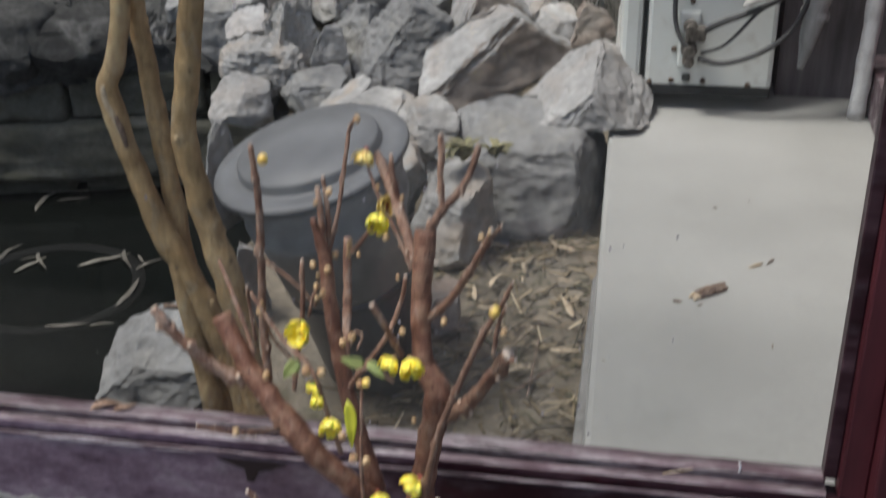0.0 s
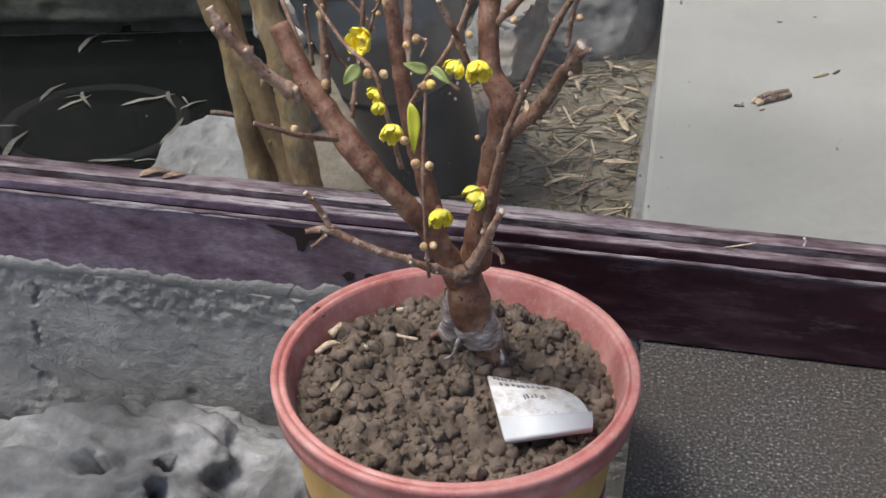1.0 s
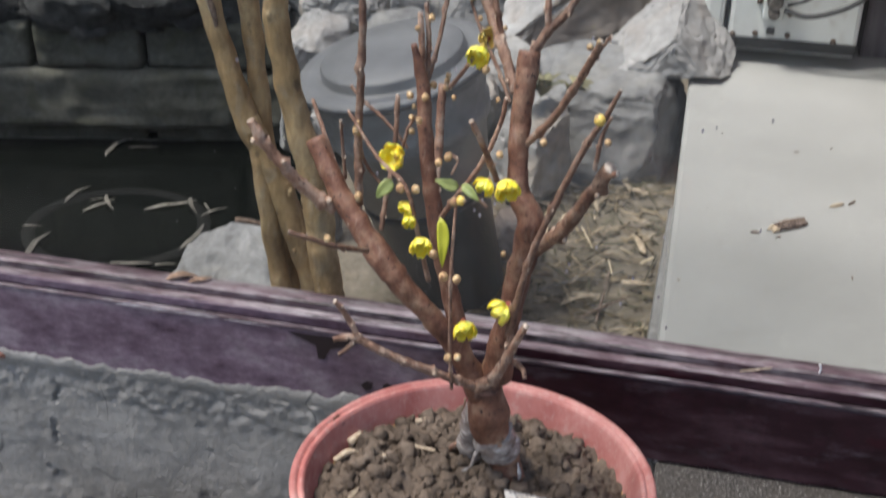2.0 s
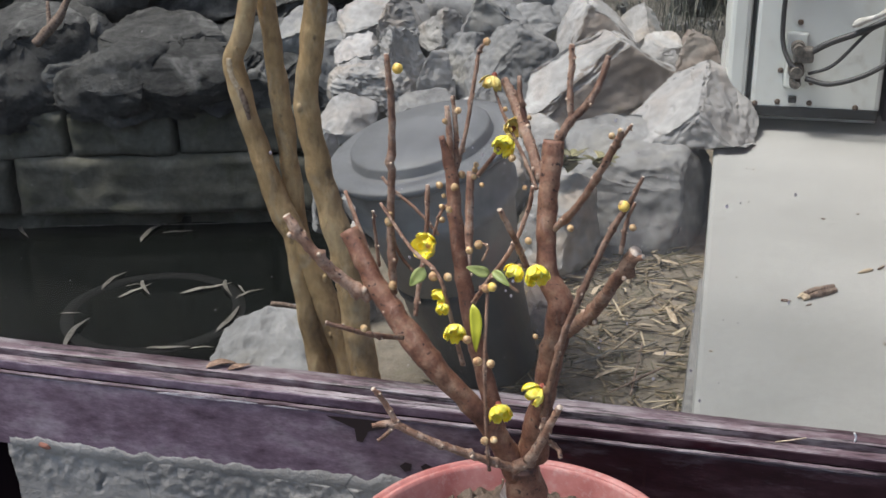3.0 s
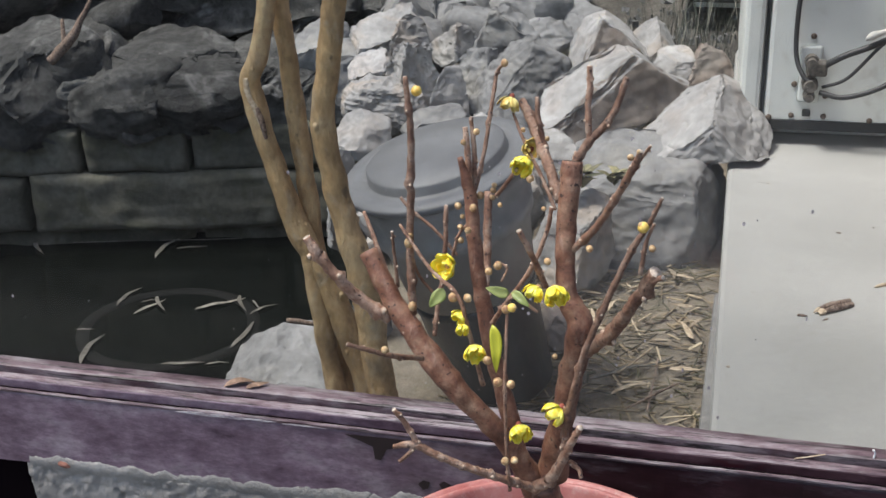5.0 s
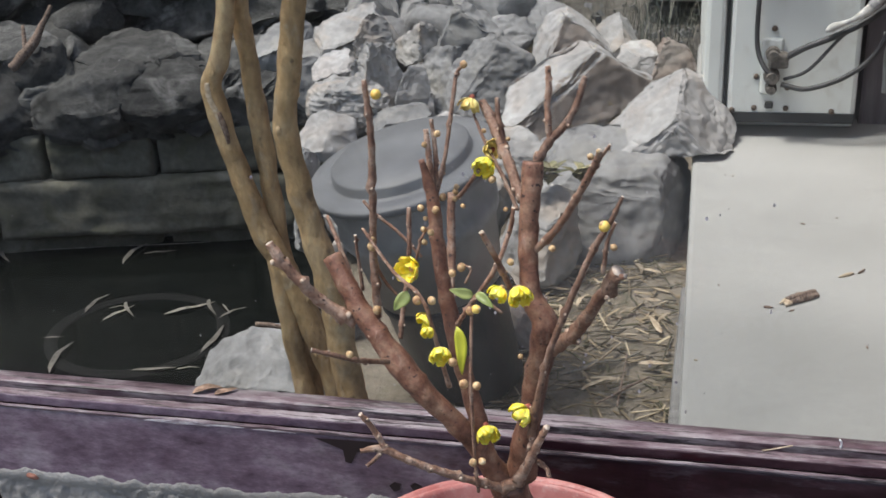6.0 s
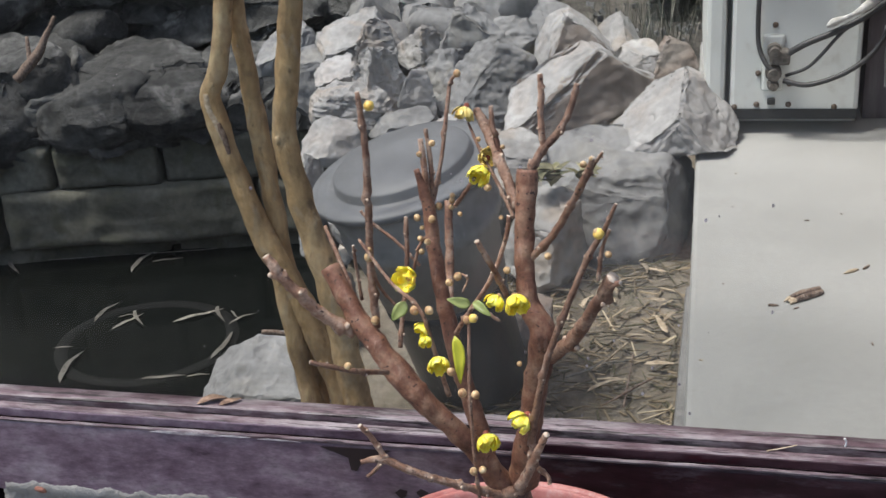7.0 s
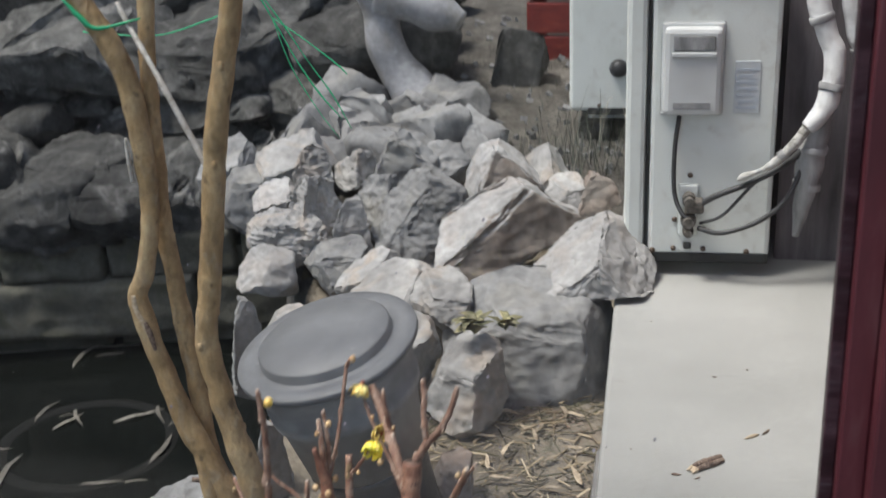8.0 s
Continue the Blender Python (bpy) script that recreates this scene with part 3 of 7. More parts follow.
def tube(bm, pts, sides=10, steps=5, rough=0.12, seed=0.0, cap_mat=0, freq=60):
    pts = [tuple(q) + (0,) * (4 - len(q)) for q in pts]
    path = spline(pts, steps)
    rings, up = [], Vector((0.3, 0.9, 0.2))
    for i, q in enumerate(path):
        c = q.to_3d()
        d = (path[min(i + 1, len(path) - 1)].to_3d() - path[max(i - 1, 0)].to_3d()).normalized()
        x = d.cross(up)
        if x.length < 1e-3:
            x = d.orthogonal()
        x.normalize()
        y = d.cross(x)
        up = -y if (-y).dot(up) > 0 else y
        ring = []
        for k in range(sides):
            a = 2 * math.pi * k / sides
            o = x * math.cos(a) + y * math.sin(a)
            n = noise.noise((c + o * q.w) * freq + Vector((seed, seed, 0)))
            ring.append(bm.verts.new(c + o * q.w * (1 + rough * n)))
        rings.append(ring)
    for a, b in zip(rings, rings[1:]):
        for k in range(sides):
            j = (k + 1) % sides
            bm.faces.new((a[k], a[j], b[j], b[k]))
    bm.faces.new(rings[0])
    f = bm.faces.new(list(reversed(rings[-1])))
    f.material_index = cap_mat
    bmesh.ops.recalc_face_normals(bm, faces=bm.faces)
    return bm


def rock_mesh(name, sx, sy, sz, seed, mats, sub=4, facets=16, rough=0.06, cut=(0.38, 0.78), freq=2.2, pits=0.0, crease=32):
    rnd = random.Random(seed)
    bm = bmesh.new()
    bmesh.ops.create_icosphere(bm, subdivisions=sub, radius=1.0)
    planes = []
    for _ in range(facets):
        n = Vector((rnd.gauss(0, 1), rnd.gauss(0, 1), rnd.gauss(0, 0.9))).normalized()
        planes.append((n, rnd.uniform(*cut)))
    off = Vector((seed * 3.7, seed * 1.3, 0))
    for v in bm.verts:
        p = v.co + 0.10 * noise.noise_vector(v.co * 1.9 + off)
        for n, d in planes:
            e = p.dot(n) - d - 0.03 * noise.noise(p * 6 + off)
            if e > 0:
                p -= n * e * 0.97
        v.co = p
    lo = [min(v.co[i] for v in bm.verts) for i in range(3)]
    hi = [max(v.co[i] for v in bm.verts) for i in range(3)]
    for v in bm.verts:
        q = Vector([2 * (v.co[i] - lo[i]) / (hi[i] - lo[i]) - 1 for i in range(3)])
        n = noise.fractal(q * freq + off, 0.9, 2.1, 5) - 0.8 * abs(noise.noise(q * 3.3 + off)) + 0.3 * noise.noise(q * 11 + off)
        h = 1 + rough * n
        if pits:
            c = noise.noise(q * 3.4 + off * 2)
            h -= pits * max(0.0, c - 0.16) + 0.5 * pits * max(0.0, noise.noise(q * 6.5 + off) - 0.3)
        v.co = Vector((q.x * sx, q.y * sy, q.z * sz)) * h
    me = link_mesh(name, bm, mats)
    me.set_sharp_from_angle(angle=radians(crease))
    return me


def crag_mesh(name, sx, sy, sz, seed, mats, planes=(), sub=5, facets=5, rough=0.05, pits=0.0, cracks=0.0, crease=48, broken=None):
    """A weathered boulder: a ball hewn by the given planes (normal, distance) and some chance ones, then eroded along its normals."""
    rnd = random.Random(seed)
    bm = bmesh.new()
    bmesh.ops.create_icosphere(bm, subdivisions=sub, radius=1.0)
    hewn = [(Vector(n).normalized(), d) for n, d in planes]
    for _ in range(facets):
        hewn.append((Vector((rnd.gauss(0, 1), rnd.gauss(0, 1), rnd.gauss(0, 0.9))).normalized(), rnd.uniform(0.55, 0.85)))
    off = Vector((seed * 3.7, seed * 1.3, seed * 0.7))
    for v in bm.verts:
        p = v.co + 0.13 * noise.noise_vector(v.co * 1.6 + off)
        for n, d in hewn:
            e = p.dot(n) - d - 0.05 * noise.noise(p * 3 + off) - 0.02 * noise.noise(p * 9 + off)
            if e > 0:
                p -= n * e * 0.96
        v.co = p
    lo = [min(v.co[i] for v in bm.verts) for i in range(3)]
    hi = [max(v.co[i] for v in bm.verts) for i in range(3)]
    for v in bm.verts:
        q = [2 * (v.co[i] - lo[i]) / (hi[i] - lo[i]) - 1 for i in range(3)]
        v.co = Vector((q[0] * sx, q[1] * sy, q[2] * sz))
    bm.normal_update()
    size = (sx + sy + sz) / 3
    moves = []
    for v in bm.verts:
        q = v.co / size
        h = rough * (noise.fractal(q * 2.4 + off, 0.8, 2.1, 6) - 0.6 * abs(noise.noise(q * 4.5 + off)))
        h += rough * 0.35 * noise.noise(Vector((q.x * 3, q.y * 3, q.z * 16)) + off)
        if pits:
            h -= pits * (max(0.0, noise.noise(q * 4.2 + off * 2) - 0.18) + 0.6 * max(0.0, noise.noise(q * 9 + off) - 0.25))
        if cracks:
            d = noise.voronoi(q * 1.5 + 0.5 * noise.noise_vector(q * 2.5 + off) + off)[0]
            h -= cracks * max(0.0, 1 - (d[1] - d[0]) / 0.05)
        moves.append(v.normal * h * size)
    if broken:
        n = Vector(broken).normalized()
        for f in bm.faces:
            f.material_index = int(f.normal.dot(n) > 0.86)
    for v, m in zip(bm.verts, moves):
        v.co += m
    me = link_mesh(name, bm, mats)
    me.set_sharp_from_angle(angle=radians(crease))
    return me


M_TUB = material("sunken_tub_plastic", (0.013, 0.0135, 0.013), 0.95, 0.0, 0.05)
M_BIN_UPPER = material("dusty_grey_plastic", (0.15, 0.148, 0.145), 0.5)
_a, _b = noise_node(M_BIN_UPPER, 12, 6, 0.65), noise_node(M_BIN_UPPER, 110, 4, 0.6)
to_base(M_BIN_UPPER, mixed(M_BIN_UPPER, ramp(M_BIN_UPPER, _b, [(0.55, (0, 0, 0)), (0.7, (0.5, 0.5, 0.5))]), ramp(M_BIN_UPPER, _a, [(0.3, (0.18, 0.178, 0.175)), (0.7, (0.38, 0.375, 0.367))]), (0.25, 0.24, 0.23)))


# ---- large structure ----
def smooth(a, b, t):
    t = min(1.0, max(0.0, (t - a) / (b - a)))
    return t * t * (3 - 2 * t)


def ground_height(x, y):
    # bank beside the slab, pond hollow to its side, rockery slope behind
    bank = -0.19 + 0.19 * smooth(2.5, 3.7, y) + 0.12 * smooth(3.8, 5.5, y) + 0.5 * smooth(5.5, 14, y)
    edge = -0.40 - 0.18 * smooth(1.6, 2.4, y) - 0.17 * smooth(2.6, 3.2, y) - 0.25 * smooth(3.2, 4.0, y)
    far = 4.2 + 0.3 * (x + 2.0) * smooth(-3.5, -2.5, x)
    hollow = smooth(0.0, 0.14, edge - x) * (1 - smooth(-0.05, 0.08, y - far))
    back = smooth(0.0, 0.14, edge - x) * smooth(-0.05, 0.08, y - far)
    slope = -0.62 + 0.75 * smooth(far, far + 1.4, y) + 0.5 * smooth(far + 1.4, 14, y)
    z = bank * (1 - hollow - back) + hollow * -1.3 + back * slope
    rough = 0.018 + 0.10 * back
    return z + rough * noise.fractal(Vector((x * 5, y * 5, 0)), 0.8, 2.0, 4)


def spaced(a, b, n, far_a=None, far_b=None):
    v = [a + (b - a) * i / n for i in range(n + 1)]
    if far_a is not None:
        v = [far_a, far_a * 0.4 + a * 0.6, a - (a - far_a) * 0.02] + v
    if far_b is not None:
        v = v + [b + (far_b - b) * 0.02, far_b * 0.4 + b * 0.6, far_b]
    return v


bm = bmesh.new()
gx, gy = spaced(-4.2, 1.6, 145, -600, 600), spaced(1.285, 6.2, 123, None, 900)
grid = [[bm.verts.new((x, y, ground_height(x, y) if abs(x) < 5 and y < 15 else 0.35)) for x in gx] for y in gy]
for r0, r1 in zip(grid, grid[1:]):
    for i in range(len(gx) - 1):
        bm.faces.new((r0[i], r0[i + 1], r1[i + 1], r1[i]))
bm.normal_update()
for f in bm.faces:
    c = f.calc_center_median()
    f.material_index = 1 if f.normal.z < 0.75 or (c.x < -0.95 and 3.6 < c.y < 7) else 2 if c.y > 3.25 + 0.15 * noise.noise(c * 3) else 0
tagged(part("ground", bm, [M_SOIL, M_ROCK_DARK, M_LITTER]), "bare brown soil bank with dry litter around a pond", "ground", kind="structure")

bm = bmesh.new()
vs = [bm.verts.new(c) for c in ((-4.2, 1.29, -1.0), (-0.5, 1.29, -1.0), (-0.5, 4.6, -1.0), (-4.2, 4.6, -1.0))]
bm.faces.new(vs)
tagged(part("water", bm, M_WATER), "still black pond water with floating leaves", "water", kind="structure")

# raised concrete slab, its near end against the window wall
bm = box(0.205, 1.285, -0.35, 1.9, 3.7, 0.0, 0.010)
for v in bm.verts:
    if v.co.x < 0.5:
        v.co.x -= 0.017 * (v.co.y - 1.5)
tagged(part("pavement", bm, M_CONCRETE, smooth=False), "pale grey raised concrete slab outside the window", "slab", kind="structure")

tagged(part("kerb", box(0.190, 1.285, -0.3, 0.212, 1.95, -0.018, 0.008), M_PLINTH, smooth=False), "narrow grey concrete footing along the slab edge", "kerb", kind="structure")
# near side: floor, planting bed, granite step, plinth below the window
tagged(part("floor", box(-60, -60, -0.62, 60, 1.19, -0.5), M_FLOOR, smooth=False), "plain grey concrete floor on the near side", "floor", kind="structure")
bm = bmesh.new()
n = 40
rows = [[bm.verts.new((-1.5 + 1.72 * i / n, 0.3 + 0.9 * j / n, -0.206 - 0.09 * smooth(0.15, 0.26, math.hypot(-1.5 + 1.72 * i / n - 0.057, 0.3 + 0.9 * j / n - 0.893)) + 0.012 * noise.fractal(Vector((i * 0.3, j * 0.3, 5)), 0.8, 2, 4))) for i in range(n + 1)] for j in range(n + 1)]
for a, b in zip(rows, rows[1:]):
    for i in range(n):
        bm.faces.new((a[i], a[i + 1], b[i + 1], b[i]))
low = [bm.verts.new((-1.5 + 1.72 * i / n, 0.3, -0.5)) for i in range(n + 1)]
for i in range(n):
    bm.faces.new((low[i], low[i + 1], rows[0][i + 1], rows[0][i]))
tagged(part("planting_bed", bm, M_PLINTH), "rough grey cement bed under the pot and rocks", "bed", kind="structure")

granite = thing("granite_step", (0, 0, 0), "dark speckled flamed granite slab on a cement base", "step", kind="structure")
part("slab", box(0.226, 0.1, -0.075, 1.9, 1.25, -0.031, 0.004), M_GRANITE, granite, smooth=False)
part("base", box(0.232, 0.115, -0.5, 1.9, 1.2, -0.075), M_PLINTH, granite, "rough cement base", smooth=False)

bm = bmesh.new()
nx, nz = 330, 190
rows = []
for j in range(nz + 1):
    z = -0.62 + 0.5925 * j / nz
    r = []
    for i in range(nx + 1):
        x = -0.716 + 0.945 * i / nx + (0.012 * noise.noise(Vector((0, z * 14, 3))) if i == 0 else 0)
        d = 0.004 * noise.fractal(Vector((x * 6, z * 6, 2)), 1.0, 2, 5) + 0.0034 * smooth(-0.10, -0.05, z) * noise.fractal(Vector((x * 55, z * 60, 8)), 0.6, 2, 5)
        d += 0.0006 * noise.fractal(Vector((x * 60, z * 60, 4)), 0.8, 2, 4) + 0.0026 * noise.fractal(Vector((x * 48, z * 60, 6)), 0.8, 2, 4) * smooth(0.05, 0.4, noise.noise(Vector((x * 7, z * 9, 40)))) - 0.010 * max(0.0, noise.noise(Vector((x * 28, z * 34, 11))) - 0.42) - 0.010 * max(0.0, 0.03 - abs(noise.fractal(Vector((x * 5, z * 4, 20)), 0.9, 2, 4))) / 0.03 * (1 if noise.noise(Vector((x * 3, z * 3, 30))) > 0.12 else 0)
        crack = abs(x - (-0.586 + 0.138 * (z - -0.064) + 0.014 * noise.fractal(Vector((0, z * 34, 50)), 0.7, 2, 5)))
        if -0.236 < z < -0.054:
            d -= 0.010 * max(0.0, 1 - crack / 0.0045) * smooth(-0.2, 0.2, noise.noise(Vector((x * 9, z * 30, 60))))
        r.append(bm.verts.new((x, 1.2125 - max(-0.012, d), z)))
    rows.append(r)
back = [[bm.verts.new((r[i].co.x, 1.28, r[i].co.z)) for i in (0, nx)] for r in rows]
for a, b in zip(rows, rows[1:]):
    for i in range(nx):
        bm.faces.new((a[i], a[i + 1], b[i + 1], b[i]))
for j in range(nz):
    bm.faces.new((rows[j][0], rows[j + 1][0], back[j + 1][0], back[j][0]))
    bm.faces.new((rows[j][nx], back[j][1], back[j + 1][1], rows[j + 1][nx]))
bm.faces.new(rows[-1] + [back[-1][1], back[-1][0]])
bmesh.ops.recalc_face_normals(bm, faces=bm.faces)
plinth = tagged(part("wall_plinth", bm, M_PLINTH), "rough grey cement rendered plinth under the window", "wall", kind="structure")
bm = bmesh.new()
cols = []
for i in range(221):
    x = -0.715 + 0.80 * i / 220
    top = -0.014 + 0.012 * smooth(-0.45, -0.1, x) + 0.008 * noise.fractal(Vector((x * 22, 3, 0)), 0.6, 2, 6)
    cols.append([bm.verts.new((x, y + 0.0006 * noise.noise(Vector((x * 90, z * 90, 1))), z)) for y, z in ((1.2150, -0.036), (1.2112, -0.028), (1.2108, (top - 0.028) / 2), (1.2111, top - 0.001), (1.2125, top))])
for p, q in zip(cols, cols[1:]):
    for k in range(4):
        bm.faces.new((p[k], q[k], q[k + 1], p[k + 1]))
part("cement_smear", bm, M_PLINTH, plinth, "cement smeared up over the foot of the rail")
chipped = new("brick", rock_mesh("brick", 0.009, 0.004, 0.004, 5, M_BRICK, 3, 10, 0.08))
chipped.parent = plinth
chipped.matrix_basis = pose(-0.660, 1.2095, -0.022, 0, 15, 0)
chipped["label"] = "exposed red brick corner"
# Set-back panel whose near-black colour stands in for the dark hollow
tagged(part("wall_recess", box(-2.6, 1.235, -0.62, -0.716, 1.28, -0.028), M_GROOVE, smooth=False), "near-black recess beside the plinth, shade put into its colour", "wall", kind="structure")
tagged(part("wall_foundation", box(-4.2, 1.272, -1.4, 0.19, 1.29, -0.03), M_WALLSTONE, smooth=False), "dark footing under the window wall", "wall", kind="structure")

# ---- window: bottom rail with rebates, glass, side post ----
window = thing("window_1", (0, 0, 0), "worn maroon timber window with one large pane", "window", kind="structure")


def rail(profile, x0, x1):
    bm = bmesh.new()
    n = 260
    rings = []
    for i in range(n + 1):
        x = x0 + (x1 - x0) * i / n
        w = Vector((x * 3, 0, 1))
        rings.append([bm.verts.new((x, y + 0.0012 * noise.noise(w + Vector((0, y * 40, z * 40))) + 0.0007 * noise.fractal(w * 16 + Vector((3, y * 90, z * 90)), 0.8, 2, 3), z + 0.0012 * noise.noise(w * 2 + Vector((7, y * 40, z * 40))) + 0.0006 * noise.fractal(w * 20 + Vector((5, y * 90, z * 90)), 0.8, 2, 3))) for y, z in profile])
    for a, b in zip(rings, rings[1:]):
        for k in range(len(profile)):
            j = (k + 1) % len(profile)
            bm.faces.new((a[k], b[k], b[j], a[j]))
    bm.faces.new(rings[0])
    bm.faces.new(list(reversed(rings[-1])))
    bmesh.ops.recalc_face_normals(bm, faces=bm.faces)
    return bm


part("bottom_rail", rail([(1.212, -0.027), (1.212, 0.082), (1.2135, 0.0855), (1.268, 0.0855), (1.268, -0.027)], -2.6, 0.62), M_PAINT, window, smooth=False)
part("glazing_bead", rail([(1.211, 0.0855), (1.2105, 0.0885), (1.2120, 0.0905), (1.2140, 0.0905), (1.2150, 0.0885), (1.2150, 0.0855)], -2.6, 0.5), M_PAINT_WORN, window, "pale worn edge bead", smooth=False)
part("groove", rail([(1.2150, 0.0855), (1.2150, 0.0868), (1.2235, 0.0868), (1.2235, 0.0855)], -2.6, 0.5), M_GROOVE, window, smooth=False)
part("ledge_face", rail([(1.2236, 0.0869), (1.2236, 0.0972), (1.2244, 0.0985), (1.2248, 0.0985), (1.2248, 0.0869)], -2.6, 0.5), M_PAINT, window, "dark painted face of the ledge", smooth=False)
part("front_ledge", rail([(1.2248, 0.0856), (1.2248, 0.0985), (1.2262, 0.1), (1.2352, 0.1015), (1.2368, 0.0995), (1.2368, 0.0856)], -2.6, 0.5), M_PAINT_WORN, window, "dusty worn ledge", smooth=False)
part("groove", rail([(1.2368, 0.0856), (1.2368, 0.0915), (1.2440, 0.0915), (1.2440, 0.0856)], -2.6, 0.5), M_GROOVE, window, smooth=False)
part("rear_ledge", rail([(1.2440, 0.0856), (1.2440, 0.1065), (1.246, 0.108), (1.2675, 0.109), (1.2675, 0.086)], -2.6, 0.5), M_PAINT_WORN, window, "dusty worn ledge against the glass", smooth=False)
bm = box(0.497, 1.244, 0.109, 0.513, 1.268, 2.3, 0.002)
part("stile_bead", bm, M_PAINT, window, "worn maroon glazing bead", smooth=False)
part("stile", box(0.513, 1.226, 0.0955, 0.545, 1.268, 2.3, 0.003), M_POST, window, smooth=False)
part("post", box(0.545, 1.195, 0.0855, 0.66, 1.285, 2.3, 0.004), M_POST, window, "dark red painted post", smooth=False)
part("post_foot", box(0.548, 1.19, -0.03, 0.70, 1.285, 0.0855, 0.003), M_PAINT, window, smooth=False)
part("top_rail", box(-2.6, 1.226, 2.0, 0.513, 1.268, 2.1, 0.003), M_POST, window, smooth=False)
part("far_stile", box(-2.6, 1.226, 0.109, -2.5, 1.268, 2.0, 0.003), M_POST, window, smooth=False)
pane = part("pane", box(-2.5, 1.2575, 0.107, 0.499, 1.2625, 2.0), M_GLASS, window, "clear dusty glass", smooth=False)
pane.visible_shadow = False
rnd = random.Random(17)
bm = bmesh.new()
for i in range(260):
    x, z = (rnd.gauss(0.02, 0.14), rnd.uniform(0.12, 0.45)) if i < 150 else (rnd.uniform(-1.0, 0.48), rnd.uniform(0.11, 0.8))
    s = min(0.0022, 0.0004 * rnd.paretovariate(1.6))
    c = Vector((min(0.48, x), 1.2568, z))
    vs = [bm.verts.new(c + Vector((math.cos(a) * s * rnd.uniform(0.5, 1), 0, math.sin(a) * s * rnd.uniform(0.6, 1.6)))) for a in (0, 1.05, 2.1, 3.14, 4.2, 5.2)]
    bm.faces.new(vs)
specks = part("dust_specks", bm, M_GRIME, window, "dried pale water spots on the glass", smooth=False)
specks["kind"] = "stuff"
tagged(part("wall_side", box(0.70, 1.21, -0.03, 2.2, 1.285, 2.3), M_PAINT_WORN, smooth=False), "worn purple-grey painted panel beside the post", "wall", kind="structure")


def smear(name, pts, depth, mats, label, y=1.2115):
    """A thin flake of paint or dirt on the rail's face, outlined by (x, z)."""
    bm = bmesh.new()
    f = bm.faces.new([bm.verts.new((x, y, z)) for x, z in pts])
    r = bmesh.ops.extrude_face_region(bm, geom=[f])
    for v in r["geom"]:
        if isinstance(v, bmesh.types.BMVert):
            v.co.y -= depth
    bmesh.ops.recalc_face_normals(bm, faces=bm.faces)
    return part(name, bm, mats, window, label, smooth=False)


smear("drip", [(-0.245, 0.080), (-0.20, 0.081), (-0.150, 0.081), (-0.172, 0.070), (-0.190, 0.064), (-0.198, 0.047), (-0.206, 0.048), (-0.208, 0.066), (-0.228, 0.074)], 0.001, M_DRIP, "dark dried drip")
smear("spot", [(-0.150, 0.018), (-0.143, 0.024), (-0.134, 0.022), (-0.136, 0.013), (-0.143, 0.010)], 0.001, M_DRIP, "dark spot")
smear("spot", [(-0.122, 0.021), (-0.116, 0.026), (-0.106, 0.022), (-0.108, 0.014), (-0.116, 0.013)], 0.001, M_DRIP, "dark spot")
smear("scuff", [(-0.480, 0.0850), (-0.470, 0.0872), (-0.452, 0.0880), (-0.43, 0.0876), (-0.405, 0.0884), (-0.38, 0.0872), (-0.362, 0.0876), (-0.338, 0.0866), (-0.352, 0.0850), (-0.375, 0.0856), (-0.39, 0.0838), (-0.412, 0.0846), (-0.43, 0.0832), (-0.45, 0.0842)], 0.0008, M_GRIME, "pale scuffed paint", 1.2106)
smear("scuff", [(-0.33, 0.0852), (-0.315, 0.0868), (-0.285, 0.0862), (-0.27, 0.0850), (-0.30, 0.0844)], 0.0006, M_GRIME, "pale scuffed paint", 1.2106)

# stone retaining wall behind the pond
retaining = thing("wall_retaining", (0, 0, 0), "wet stone retaining wall behind the pond, shade put into its dark colour", "wall", kind="structure")
rnd = random.Random(4)


def wall_y(x):
    return 3.93 + 0.27 * (x + 2.53)


def wall_block(x0, x1, z0, z1, out, seed):
    cx, cz, sx, sz = (x0 + x1) / 2, (z0 + z1) / 2, (x1 - x0) / 2, (z1 - z0) / 2
    bm = bmesh.new()
    n, m = 40, 16
    rows = []
    for j in range(m + 1):
        row = []
        for i in range(n + 1):
            u, w = 2 * i / n - 1, 2 * j / m - 1
            edge = max(abs(u) ** 26, abs(w) ** 14) + (0.35 * (abs(u * w) ** 4) if sx < 0.3 else 0)
            q = Vector((u * sx * 6 + seed, w * sz * 6, seed * 0.7))
            d = 0.016 * noise.fractal(q, 0.8, 2, 5) + 0.012 * noise.noise(q * 0.5) + 0.006 * noise.noise(Vector((q.x, q.y * 5, q.z))) - 0.018 * edge
            row.append(bm.verts.new((u * sx + 0.012 * noise.noise(q + Vector((9, 0, 0))), -0.06 - d, w * sz + 0.012 * noise.noise(q + Vector((0, 9, 0))) * (1 - abs(w) * 0.4))))
        rows.append(row)
    for a, b in zip(rows, rows[1:]):
        for i in range(n):
            bm.faces.new((a[i], a[i + 1], b[i + 1], b[i]))
    rim = [v for v in rows[0]] + [r[-1] for r in rows[1:]] + list(reversed(rows[-1][:-1])) + [r[0] for r in reversed(rows[1:-1])]
    rear = [bm.verts.new((v.co.x, 0.16, v.co.z)) for v in rim]
    for i in range(len(rim)):
        k = (i + 1) % len(rim)
        bm.faces.new((rim[i], rear[i], rear[k], rim[k]))
    bmesh.ops.recalc_face_normals(bm, faces=bm.faces)
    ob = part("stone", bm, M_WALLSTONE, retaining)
    ob.matrix_basis = pose(cx, wall_y(cx) + 0.1 - out, cz, 0, 0, 15)


